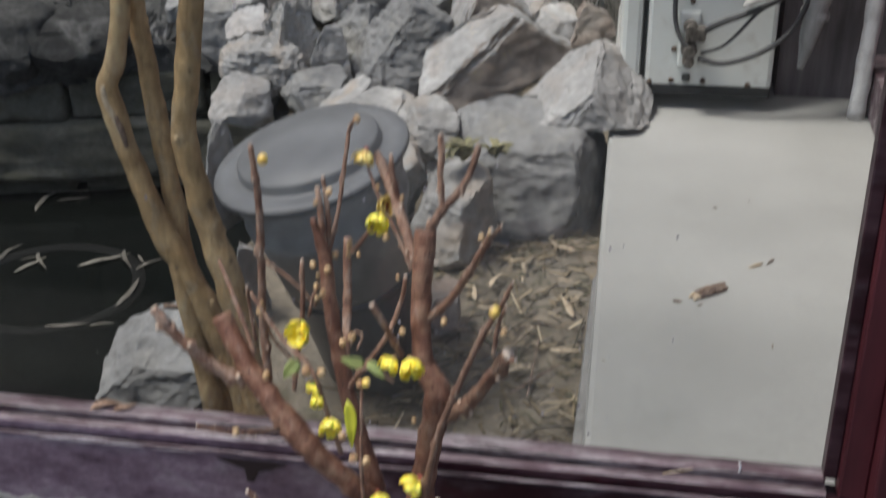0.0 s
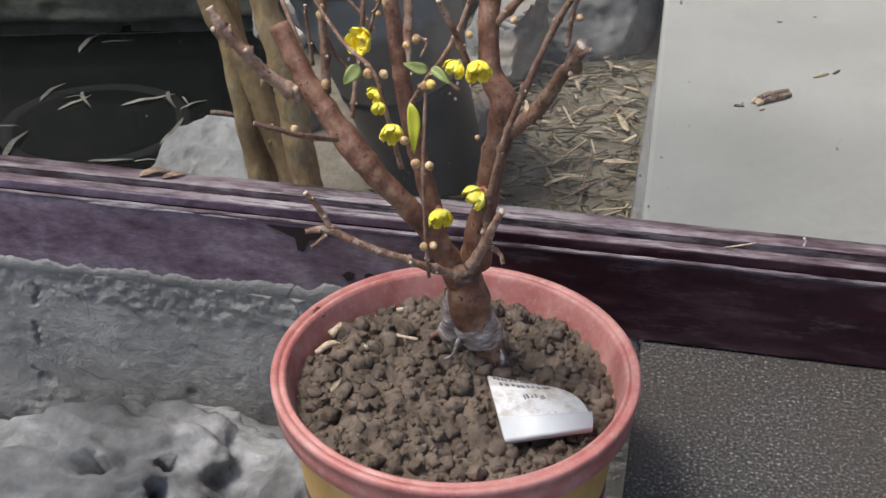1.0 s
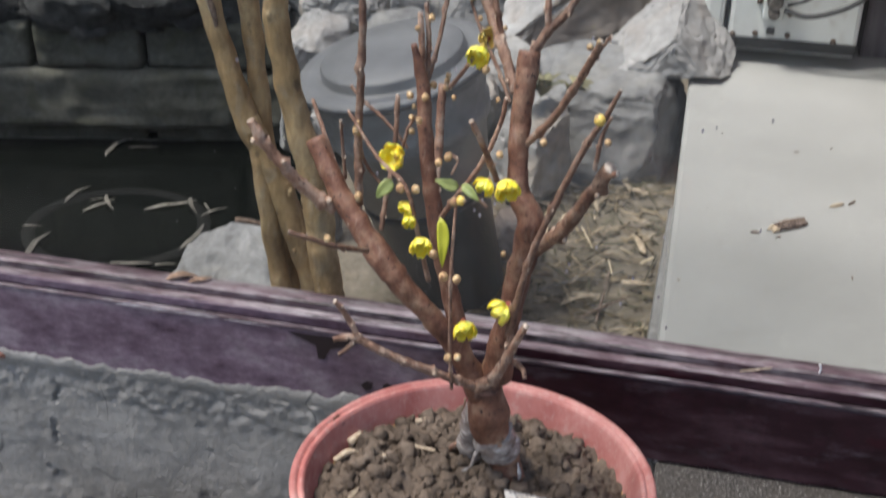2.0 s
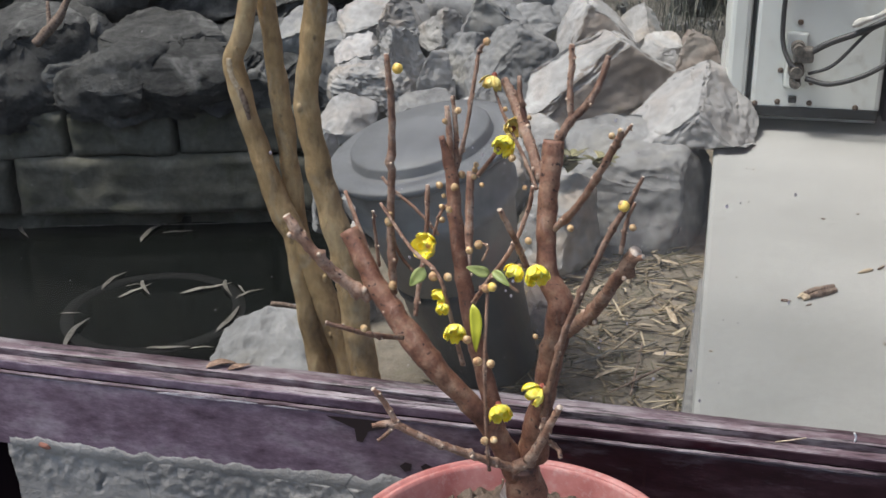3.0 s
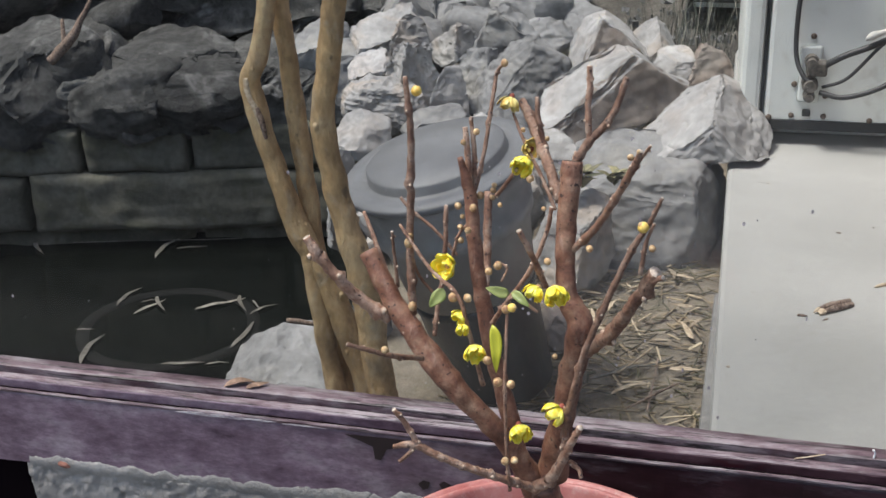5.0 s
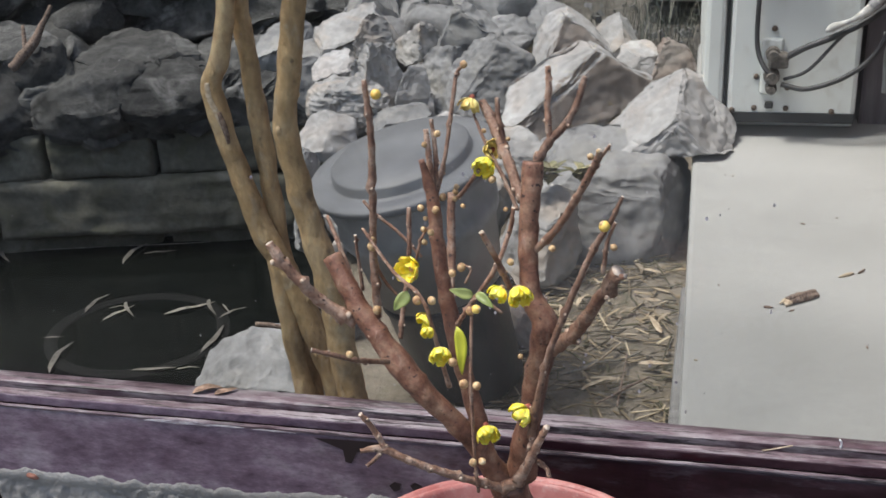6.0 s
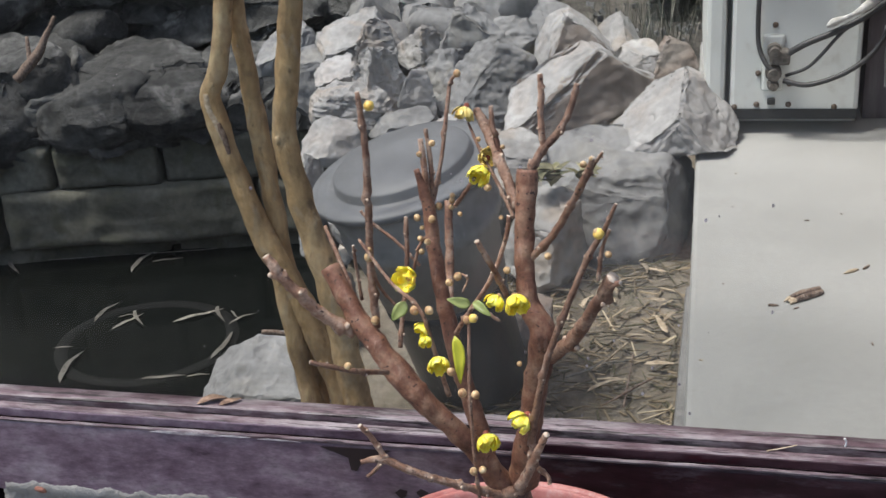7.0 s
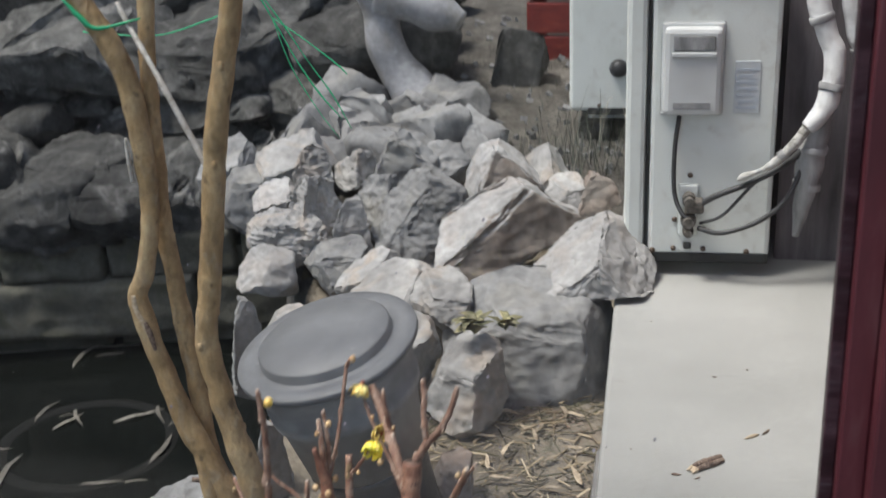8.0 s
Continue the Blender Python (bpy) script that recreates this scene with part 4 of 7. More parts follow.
x = -3.6
k = 100
for z0, z1, lo_w, hi_w, out in ((-1.22, -0.925, 0.8, 1.3, -0.02), (-0.925, -0.703, 0.5, 1.0, 0.06), (-0.70, -0.515, 0.26, 0.55, 0.02)):
    x = -3.7
    while x < -1.0:
        w = rnd.uniform(lo_w, hi_w)
        wall_block(x, x + w - 0.004, z0, z1 + rnd.uniform(-0.012, 0.012) - 0.003, out + rnd.uniform(-0.006, 0.006), k)
        x += w
        k += 1
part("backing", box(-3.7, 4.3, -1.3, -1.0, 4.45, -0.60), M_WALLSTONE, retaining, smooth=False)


# unseen tall walls added to darken the pond's reflections and cut its skylight
tagged(part("wall_courtyard", box(-9, 9.2, -0.5, 6, 9.5, 7.0), M_WALLSTONE, smooth=False), "unseen tall dark wall added behind the garden to block sky", "wall", kind="structure")
tagged(part("wall_courtyard_side", box(-7.3, 1.29, -1.3, -7, 9.2, 6.0), M_WALLSTONE, smooth=False), "unseen tall dark side wall added to block sky", "wall", kind="structure")


# ---- rocks ----
def rock(x, y, z, sx, sy, sz, rz, seed, mats=None, label="", planes=(), sub=5, rough=0.05, facets=5, pits=0.0, cracks=0.0, tilt=(0, 0), group="rockery rocks", crease=48, broken=None):
    ob = new("rock", crag_mesh("rock", sx, sy, sz, seed, mats or M_ROCK, planes, sub, facets, rough, pits, cracks, crease, broken))
    ob.matrix_basis = pose(x, y, z, tilt[0], tilt[1], rz)
    return tagged(ob, label or "weathered grey limestone rock bedded in the rockery", "rock", group)


WEDGE = (((-0.60, -0.35, 0.72), 0.30), ((0.72, -0.25, 0.62), 0.52), ((0.1, -0.95, 0.1), 0.50), ((0.15, -0.30, -0.95), 0.34), ((-0.2, 0.1, -1), 0.42))
RIDGE = (((-0.64, -0.30, 0.70), 0.16), ((0.36, -0.90, 0.16), 0.16), ((0.62, 0.10, 0.78), 0.60), ((0.55, -0.15, -0.82), 0.50), ((-0.1, 0.9, 0.2), 0.45))
PEAK = (((0.22, -0.96, 0.10), 0.26), ((-0.82, -0.35, 0.45), 0.36), ((0.60, 0.05, 0.80), 0.50), ((-0.3, 0.0, 0.95), 0.62))
BLOCK = (((0.0, -0.22, 0.97), 0.42), ((-0.08, -0.95, 0.28), 0.50), ((0.95, -0.25, 0.1), 0.60), ((-0.75, -0.3, 0.6), 0.62))
SHARD = (((-0.85, -0.40, 0.30), 0.25), ((0.75, -0.60, 0.25), 0.22), ((0.2, 0.3, 0.95), 0.75), ((0.5, 0.8, 0.1), 0.4))
SLATE = (((-0.25, -0.35, 0.9), 0.28), ((0.1, -0.9, -0.3), 0.45), ((0.8, -0.2, 0.55), 0.55), ((0.0, 0.0, -1), 0.35))

rock(0.122, 2.680, 0.062, 0.158, 0.150, 0.098, -6, 11, M_ROCK_PALE, "broad pale wedge-shaped rock overhanging the slab corner", WEDGE, 6, 0.03, 2, 0.02, 0.03)
rock(-0.095, 2.930, 0.005, 0.210, 0.120, 0.150, 6, 12, [M_ROCK_PALE, M_ROCK_WARM], "slanting slab of rock with a pale ridge and brownish flank", RIDGE, 6, 0.022, 1, broken=(0.36, -0.90, 0.16))
rock(-0.150, 3.130, 0.078, 0.112, 0.090, 0.118, 2, 13, [M_ROCK_PALE, M_ROCK_WARM], "peaked rock with a flat brownish face", PEAK, 6, 0.025, 1, broken=(0.22, -0.96, 0.10))
rock(-0.372, 3.080, -0.015, 0.150, 0.140, 0.160, -8, 14, M_ROCK_MID, "big rough grey boulder with a pitted face", (((-0.62, -0.4, 0.65), 0.42), ((0.25, -0.9, 0.35), 0.55)), 6, 0.06, 3, 0.07)
rock(-0.010, 2.550, -0.105, 0.205, 0.170, 0.150, 4, 15, M_ROCK_MID, "large blocky grey boulder at the front of the rockery", BLOCK, 6, 0.035, 4, 0.02)
rock(-0.748, 2.860, -0.085, 0.085, 0.090, 0.075, 10, 17, M_ROCK_PALE, "rounded pale knob of rock", (((-0.7, -0.4, 0.5), 0.6),), 5, 0.06, 3)
rock(-0.715, 2.960, -0.030, 0.125, 0.090, 0.076, -12, 18, None, "pitted grey rock with a knobbly crest", (), 6, 0.10, 4, 0.10)
rock(-0.655, 3.020, 0.000, 0.082, 0.090, 0.130, 15, 19, None, "tall eroded rock with hollows", SHARD[:2], 6, 0.09, 3, 0.10)
rock(-0.795, 3.140, 0.030, 0.075, 0.080, 0.040, 12, 21, M_ROCK_PALE, "pale jutting tip of rock", SLATE, 5, 0.10, 2, 0.12)
rock(-0.706, 3.200, 0.105, 0.068, 0.080, 0.062, -20, 23, None, "", SHARD, 5, 0.10, 3, 0.12)
rock(-0.546, 3.010, -0.010, 0.055, 0.080, 0.088, -24, 20, M_ROCK_PALE, "upright pale shard of rock", SHARD, 5, 0.06, 2)
rock(-0.485, 3.200, 0.000, 0.075, 0.090, 0.080, 25, 24, M_ROCK_MID, "", SHARD, 5, 0.08, 3)
rock(-0.560, 2.900, -0.085, 0.095, 0.080, 0.075, 10, 81, M_ROCK_MID, "", BLOCK, 5, 0.06, 4)
rock(-0.450, 2.820, -0.060, 0.080, 0.080, 0.060, -20, 82, None, "", SLATE, 5, 0.06, 4)
rock(-0.350, 2.690, -0.045, 0.120, 0.110, 0.052, -8, 71, None, "low flat-topped rock behind the bin", SLATE, 5, 0.06, 4)
rock(-0.215, 2.600, -0.040, 0.085, 0.110, 0.070, 12, 72, None, "", BLOCK, 5, 0.08, 4)
rock(-0.290, 2.360, -0.060, 0.110, 0.120, 0.100, 20, 78, None, "", (), 5, 0.08, 5, 0.06)
rock(-0.635, 2.360, -0.060, 0.048, 0.080, 0.120, 5, 27, M_ROCK_MID, "upright grey rock at the pond edge", SHARD, 5, 0.06, 3)
rock(-0.520, 2.400, -0.080, 0.100, 0.110, 0.085, 5, 79, None, "", BLOCK, 5, 0.08, 4)
rock(-0.118, 2.310, -0.105, 0.082, 0.100, 0.105, -15, 29, None, "blocky rock standing on the soil", BLOCK, 5, 0.07, 4, 0.06)
rock(-0.050, 3.210, 0.095, 0.095, 0.100, 0.075, 10, 43, None, "", WEDGE, 5, 0.06, 3)
rock(0.105, 3.050, 0.085, 0.072, 0.090, 0.060, -15, 26, M_ROCK_WARM, "small brownish rock beside the unit", SHARD, 5, 0.06, 3)
rock(0.030, 3.080, 0.070, 0.060, 0.080, 0.050, 30, 25, None, "", BLOCK, 5, 0.06, 3)
rock(-0.815, 3.360, 0.070, 0.130, 0.110, 0.075, 8, 41, None, "", SLATE, 5, 0.08, 4)
rock(-0.471, 3.370, 0.060, 0.105, 0.100, 0.100, -14, 22, M_ROCK_MID, "", PEAK, 5, 0.08, 4)
rock(-0.605, 3.330, 0.050, 0.075, 0.090, 0.065, 20, 42, None, "", SHARD, 5, 0.09, 4)
rock(-0.362, 3.430, 0.050, 0.085, 0.090, 0.070, 5, 44, M_ROCK_MID, "", (), 5, 0.08, 5)
rock(-0.955, 3.310, -0.040, 0.075, 0.100, 0.095, 15, 45, M_ROCK_MID, "bluish grey block at the bank corner", BLOCK, 5, 0.05, 4)
rock(-1.080, 3.560, -0.010, 0.110, 0.120, 0.080, 0, 46, M_ROCK_MID, "", SLATE, 5, 0.07, 4)
rock(-0.665, 2.050, -0.345, 0.130, 0.130, 0.100, 6, 36, M_ROCK_MID, "rounded grey rock standing at the pond edge", (((-0.62, -0.3, 0.70), 0.45), ((0.12, -0.35, 0.92), 0.42), ((0.05, -0.95, 0.2), 0.6)), 6, 0.03, 2)
rock(-0.460, 1.970, -0.130, 0.045, 0.070, 0.110, 0, 31, M_ROCK_PALE, "pale upright stone beside the bin", SHARD, 5, 0.05, 3)
rock(-0.092, 2.000, -0.140, 0.042, 0.050, 0.045, 15, 32, M_ROCK_WARM, "small pinkish stone lying on the soil", BLOCK, 5, 0.05, 4)

# smaller rocks between and behind the large ones
rnd = random.Random(21)
for i in range(70):
    x, y = rnd.uniform(-1.3, -0.2), rnd.uniform(3.05, 4.2)
    if x > -0.3 and y > 3.4 or x < -0.75 - 0.5 * (y - 2.8):
        continue
    s = rnd.uniform(0.035, 0.075) if y < 3.5 else rnd.uniform(0.05, 0.13)
    rock(x, y, ground_height(x, y) + s * 0.25, s * rnd.uniform(0.9, 1.4), s, s * rnd.uniform(0.6, 0.95), rnd.uniform(0, 360), 200 + i, M_ROCK_MID if y > 3.35 else rnd.choice([M_ROCK, M_ROCK, M_ROCK_WARM]), "small grey rock among the rockery", rnd.choice([WEDGE, SHARD, BLOCK, SLATE]), 4, 0.07, 4)
RUBBLE = bmesh.new()
for i in range(250):
    x = rnd.uniform(-3.3, -0.75)
    far = 4.2 + 0.27 * (x + 2.0)
    d = rnd.uniform(-0.02, 2.6) if i % 3 else rnd.uniform(-0.03, 0.35)
    y = far + d
    s = min(0.36, 0.08 * rnd.paretovariate(1.4)) if i % 3 else rnd.uniform(0.11, 0.26)
    z = max(ground_height(x, y), -0.52) + s * 0.45
    sx, sz, rz = s * rnd.uniform(1.0, 1.7), s * rnd.uniform(0.5, 0.85), rnd.uniform(-40, 40)
    planes = rnd.choice([WEDGE, BLOCK, SLATE, RIDGE, ()])
    if s > 0.13 and d < 1.2:
        rock(x, y, z, sx, s, sz, rz, 300 + i, M_ROCK_DARK, "dark weathered boulder piled above the pond wall", planes, 5, 0.06, 4, 0.06, 0.02, group="bank boulders")
    else:
        n0 = len(RUBBLE.verts)
        RUBBLE.from_mesh(crag_mesh("rubble", sx, s, sz, 300 + i, M_ROCK_DARK, planes, 3, 4, 0.07))
        RUBBLE.verts.ensure_lookup_table()
        bmesh.ops.transform(RUBBLE, matrix=pose(x, y, z, rnd.uniform(-20, 20), rnd.uniform(-20, 20), rz), verts=RUBBLE.verts[n0:])
tagged(part("rubble", RUBBLE, M_ROCK_DARK), "dark broken rubble stones piled on the bank", "rubble", kind="stuff")


# upright pale scholar stone with a bent arm, far back
bm = bmesh.new()
tube(bm, [(-0.541, 4.199, -0.044, 0.110), (-0.632, 4.199, 0.084, 0.078), (-0.705, 4.199, 0.193, 0.059), (-0.733, 4.199, 0.321, 0.064), (-0.705, 4.217, 0.486, 0.101), (-0.651, 4.245, 0.650, 0.073)], 20, 8, 0.45, 3.0, 0, 7)
tube(bm, [(-0.705, 4.217, 0.431, 0.091), (-0.596, 4.199, 0.394, 0.078), (-0.495, 4.181, 0.349, 0.069), (-0.431, 4.172, 0.317, 0.041)], 20, 8, 0.4, 9.0, 0, 7)
tagged(part("scholar_stone", bm, M_TAIHU), "pale upright limestone garden stone with a bent arm", "rock")
me = rock_mesh("boulder", 0.11, 0.1, 0.12, 77, M_ROCK_DARK, 4, 14, 0.03)
b = new("boulder", me)
b.matrix_basis = pose(-0.27, 4.45, 0.13)
tagged(b, "rounded dark grey boulder beside the red boards", "rock")
red = thing("red_fence", (0.09, 4.72, 0.0), "red painted board fence behind the rockery", "fence")
for i in range(5):
    part("board", box(-0.36, -0.02, 0.03 + i * 0.13, 0.9, 0.02, 0.15 + i * 0.13, 0.006), M_RED, red, smooth=False)
for px in (-0.32, 0.3, 0.85):
    part("post", box(px - 0.03, 0.02, -0.1, px + 0.03, 0.08, 0.75, 0.004), M_RED, red, smooth=False)
bm = bmesh.new()
tube(bm, [(-2.374, 4.050, -0.258, 0.020), (-2.317, 4.070, -0.207, 0.022), (-2.279, 4.090, -0.158, 0.018), (-2.250, 4.110, -0.102, 0.012), (-2.215, 4.130, -0.038, 0.008)], 10, 6, 0.35, 4.0, 0, 20)
tube(bm, [(-2.311, 4.060, -0.204, 0.010), (-2.327, 4.100, -0.107, 0.006)], 8, 6, 0.3, 7.0, 0, 20)
tagged(part("dead_branch", bm, M_CHIP), "pale dead branch stuck between the bank boulders", "branch")
# dark hedge line closing the view far behind
rnd = random.Random(9)
bm = bmesh.new()
for i in range(9000):
    x, y, z = rnd.uniform(-7, 6), rnd.gauss(8.6, 0.35), rnd.uniform(0.1, 2.6)
    z *= 0.75 + 0.25 * noise.noise(Vector((x, 0, 0)))
    a, s = rnd.uniform(0, 6.28), rnd.uniform(0.05, 0.1)
    d = Vector((math.cos(a), math.sin(a) * 0.5, rnd.uniform(-0.6, 0.9))) * s
    e = Vector((-d.y, d.x, rnd.uniform(-0.04, 0.04))) * 0.45
    c = Vector((x, y, z))
    bm.faces.new([bm.verts.new(c - d), bm.verts.new(c + e), bm.verts.new(c + d), bm.verts.new(c - e)])
tagged(part("hedge", bm, M_GRASS), "dark clipped evergreen hedge far behind", "hedge", kind="stuff")

# ---- tree with four leaning stems ----
tree = thing("tree", (-0.3, 1.5, -0.2), "slender multi-stemmed tree with smooth tan bark", "tree")


def stem(name, pts, seed, label=""):
    bm = bmesh.new()
    tube(bm, [(x + 0.3, y - 1.5, z + 0.2, r) for x, y, z, r in pts], 18, 8, 0.2, seed, 0, 30)
    rnd = random.Random(int(seed * 10))
    path = spline([(x + 0.3, y - 1.5, z + 0.2, r) for x, y, z, r in pts], 8)
    for k in range(5, len(path) - 3, 7):
        a, d = path[k], (path[k + 1] - path[k]).to_3d().normalized()
        s = d.orthogonal().normalized()
        s.rotate(Matrix.Rotation(rnd.uniform(0, 6.28), 3, d))
        q = bmesh.ops.create_icosphere(bm, subdivisions=2, radius=a.w * rnd.uniform(0.16, 0.32))
        bmesh.ops.transform(bm, matrix=Matrix.Translation(a.to_3d() + s * a.w * 0.85) @ Matrix.Diagonal((1, 1, 1.5, 1)), verts=q["verts"])
    return part(name, bm, M_TREE, tree, label)


stem("stem", [(-0.270, 1.50, -0.30, 0.022), (-0.305, 1.5, -0.03, 0.021), (-0.346, 1.5, 0.104, 0.0200), (-0.366, 1.5, 0.160, 0.0185), (-0.396, 1.5, 0.222, 0.0176), (-0.420, 1.5, 0.288, 0.0166), (-0.436, 1.5, 0.350, 0.0158), (-0.454, 1.5, 0.419, 0.0154), (-0.459, 1.5, 0.459, 0.0148), (-0.440, 1.5, 0.503, 0.0137), (-0.426, 1.5, 0.566, 0.0130), (-0.419, 1.5, 0.645, 0.0148), (-0.435, 1.5, 0.802, 0.016), (-0.50, 1.5, 0.92, 0.015), (-0.66, 1.5, 1.2, 0.013), (-0.80, 1.5, 1.6, 0.01)], 1.0)
stem("stem", [(-0.330, 1.53, -0.30, 0.017), (-0.365, 1.53, 0.0, 0.0165), (-0.379, 1.53, 0.086, 0.0157), (-0.393, 1.53, 0.235, 0.0148), (-0.398, 1.53, 0.324, 0.0141), (-0.405, 1.53, 0.405, 0.0140), (-0.412, 1.53, 0.490, 0.0134), (-0.418, 1.53, 0.561, 0.0137), (-0.419, 1.53, 0.646, 0.0150), (-0.412, 1.53, 0.787, 0.0120), (-0.403, 1.53, 0.882, 0.0115), (-0.38, 1.53, 1.2, 0.011), (-0.36, 1.53, 1.7, 0.008)], 2.0)
stem("stem", [(-0.235, 1.44, -0.30, 0.024), (-0.252, 1.43, -0.05, 0.022), (-0.266, 1.43, 0.045, 0.0212), (-0.276, 1.43, 0.143, 0.0202), (-0.288, 1.43, 0.213, 0.0191), (-0.305, 1.43, 0.279, 0.0183), (-0.318, 1.43, 0.343, 0.0176), (-0.328, 1.43, 0.405, 0.0174), (-0.329, 1.43, 0.435, 0.0165), (-0.315, 1.43, 0.510, 0.0160), (-0.302, 1.43, 0.590, 0.0156), (-0.289, 1.43, 0.682, 0.0154), (-0.275, 1.43, 0.760, 0.0152), (-0.259, 1.43, 0.835, 0.0150), (-0.242, 1.43, 0.904, 0.0148), (-0.18, 1.43, 1.2, 0.012), (-0.10, 1.43, 1.7, 0.009)], 3.0)
stem("stem", [(-0.338, 1.49, -0.30, 0.017), (-0.352, 1.49, -0.06, 0.016), (-0.357, 1.49, -0.018, 0.0157), (-0.365, 1.49, 0.050, 0.0152), (-0.376, 1.49, 0.125, 0.0142), (-0.385, 1.495, 0.185, 0.0126), (-0.398, 1.5, 0.245, 0.010)], 4.0, "grey lower stem")
stem("branch", [(-0.435, 1.51, 0.89, 0.003), (-0.419, 1.5, 0.864, 0.0035), (-0.360, 1.46, 0.785, 0.004), (-0.296, 1.44, 0.665, 0.0045)], 5.0, "thin pale broken branch").data.materials[0] = M_PALEBARK
stem("branch", [(-0.439, 1.488, 0.705, 0.0015), (-0.438, 1.487, 0.675, 0.003), (-0.437, 1.487, 0.64, 0.002)], 6.0, "torn strip of pale bark").data.materials[0] = M_PALEBARK

stem("scar", [(-0.460, 1.4885, 0.464, 0.0040), (-0.458, 1.4875, 0.442, 0.0045), (-0.448, 1.4875, 0.417, 0.0045), (-0.442, 1.4875, 0.397, 0.0030)], 7.0, "pale torn bark scar at the bend").data.materials[0] = M_CUT
stem("scar", [(-0.446, 1.4855, 0.422, 0.0030), (-0.440, 1.4850, 0.402, 0.0040), (-0.436, 1.4860, 0.377, 0.0030)], 8.0, "dark bark scar below the bend").data.materials[0] = M_CHIP
# green rope hanging over the rockery
for i, pts in enumerate(([(-0.80, 3.0, 0.72, 0.002), (-0.716, 3.0, 0.559, 0.0022), (-0.66, 3.0, 0.45, 0.002), (-0.609, 3.0, 0.369, 0.0025), (-0.552, 3.0, 0.30, 0.001)],
                         [(-0.80, 3.01, 0.70, 0.0015), (-0.70, 3.01, 0.555, 0.002), (-0.635, 3.01, 0.45, 0.0015), (-0.575, 3.01, 0.36, 0.002), (-0.53, 3.01, 0.27, 0.0008)],
                         [(-0.716, 2.99, 0.565, 0.001), (-0.675, 2.99, 0.44, 0.0016), (-0.615, 2.99, 0.33, 0.0012), (-0.56, 2.99, 0.25, 0.0006)],
                         [(-0.716, 3.0, 0.565, 0.0016), (-0.65, 3.0, 0.52, 0.0016), (-0.56, 3.0, 0.45, 0.002), (-0.53, 3.0, 0.42, 0.0015)],
                         [(-1.25, 3.0, 0.53, 0.002), (-1.05, 3.0, 0.52, 0.002), (-0.90, 3.0, 0.56, 0.002), (-0.80, 3.0, 0.60, 0.002)],
                         [(-0.50, 1.483, 0.90, 0.002), (-0.478, 1.483, 0.875, 0.004), (-0.455, 1.485, 0.86, 0.003), (-0.40, 1.50, 0.87, 0.0015)])):
    bm = bmesh.new()
    tube(bm, pts, 6, 6, 0.3, i * 5.0, 0, 60)
    tagged(part("rope", bm, M_ROPE), "thin bright green nylon rope strung over the rocks", "rope", "green ropes")

# ---- lidded bin ----
bin_ = thing("lidded_bin", (-0.165, 1.86, -0.205), "dark tapered plastic bucket with a stepped grey lid", "bin")
bin_.matrix_basis = pose(-0.172, 1.86, -0.190, 9, -12, 0) @ Matrix.Diagonal((1.08, 1.08, 1.0, 1))
part("base", lathe([(0.0, 0.0), (0.084, 0.0), (0.088, 0.006), (0.098, 0.20), (0.102, 0.206), (0.102, 0.216), (0.098, 0.222), (0.0, 0.222)], 64, 0.02), M_BARREL, bin_, "black glossy lower wall")
part("body", lathe([(0.0, 0.222), (0.103, 0.2225), (0.119, 0.34), (0.127, 0.346), (0.129, 0.37), (0.124, 0.376), (0.134, 0.42), (0.135, 0.442), (0.0, 0.442)], 64, 0.02), M_BIN_UPPER, bin_, "dusty grey upper wall")
lid = part("lid", lathe([(0.130, 0.438), (0.147, 0.441), (0.1502, 0.4445), (0.1505, 0.451), (0.1485, 0.4545), (0.128, 0.456), (0.1125, 0.4545), (0.1105, 0.457), (0.1095, 0.469), (0.106, 0.473), (0.05, 0.476), (0.0, 0.477)], 72, 0.008), M_RUBBER, bin_, "grey weathered plastic lid with a raised centre")

# ---- air conditioner outdoor units ----
def screw(parent, x, y, z, r=0.006):
    bm = lathe([(0, 0.006), (r * 0.6, 0.006), (r, 0.003), (r, 0.0), (0, 0.0)], 12)
    bmesh.ops.transform(bm, matrix=pose(x, y, z, 90), verts=bm.verts)
    return part("screw", bm, M_RUST, parent)


def wire(name, pts, parent, label="", mats=None, sides=8):
    bm = bmesh.new()
    tube(bm, pts, sides, 6, 0.05, 1.0)
    return part(name, bm, mats or M_CABLE, parent, label)


def condenser(loc, rz, label, split=True):
    """Origin at the near corner of the end panel; x along the end panel, y along the casing."""
    u = thing("air_conditioner", loc, label, "air conditioner", rz=rz)
    part("casing", box(0.0 if split else -0.055, 0.0, 0.0, 0.285, 0.75, 0.635, 0.012), M_AC, u, smooth=False)
    if split:
        part("front_panel", box(-0.055, -0.004, 0.02, -0.008, 0.75, 0.64, 0.012), M_AC, u, smooth=False)
        part("seam", box(-0.008, 0.004, 0.01, 0.0, 0.74, 0.63), M_AC_DARK, u, "dark gap behind the front panel", smooth=False)
    part("top_cover", box(-0.058, -0.006, 0.635, 0.29, 0.755, 0.652, 0.006), M_AC, u, smooth=False)
    for y in (0.08, 0.6):
        part("foot", box(0.0, y, -0.045, 0.29, y + 0.05, -0.0005, 0.003), M_AC, u, smooth=False)
    # Near-black strip along the lower edge of the end panel
    part("base_edge", box(0.004, -0.004, -0.012, 0.281, 0.0, 0.012, 0.002), M_AC_DARK, u, "near-black lower lip", smooth=False)
    return u


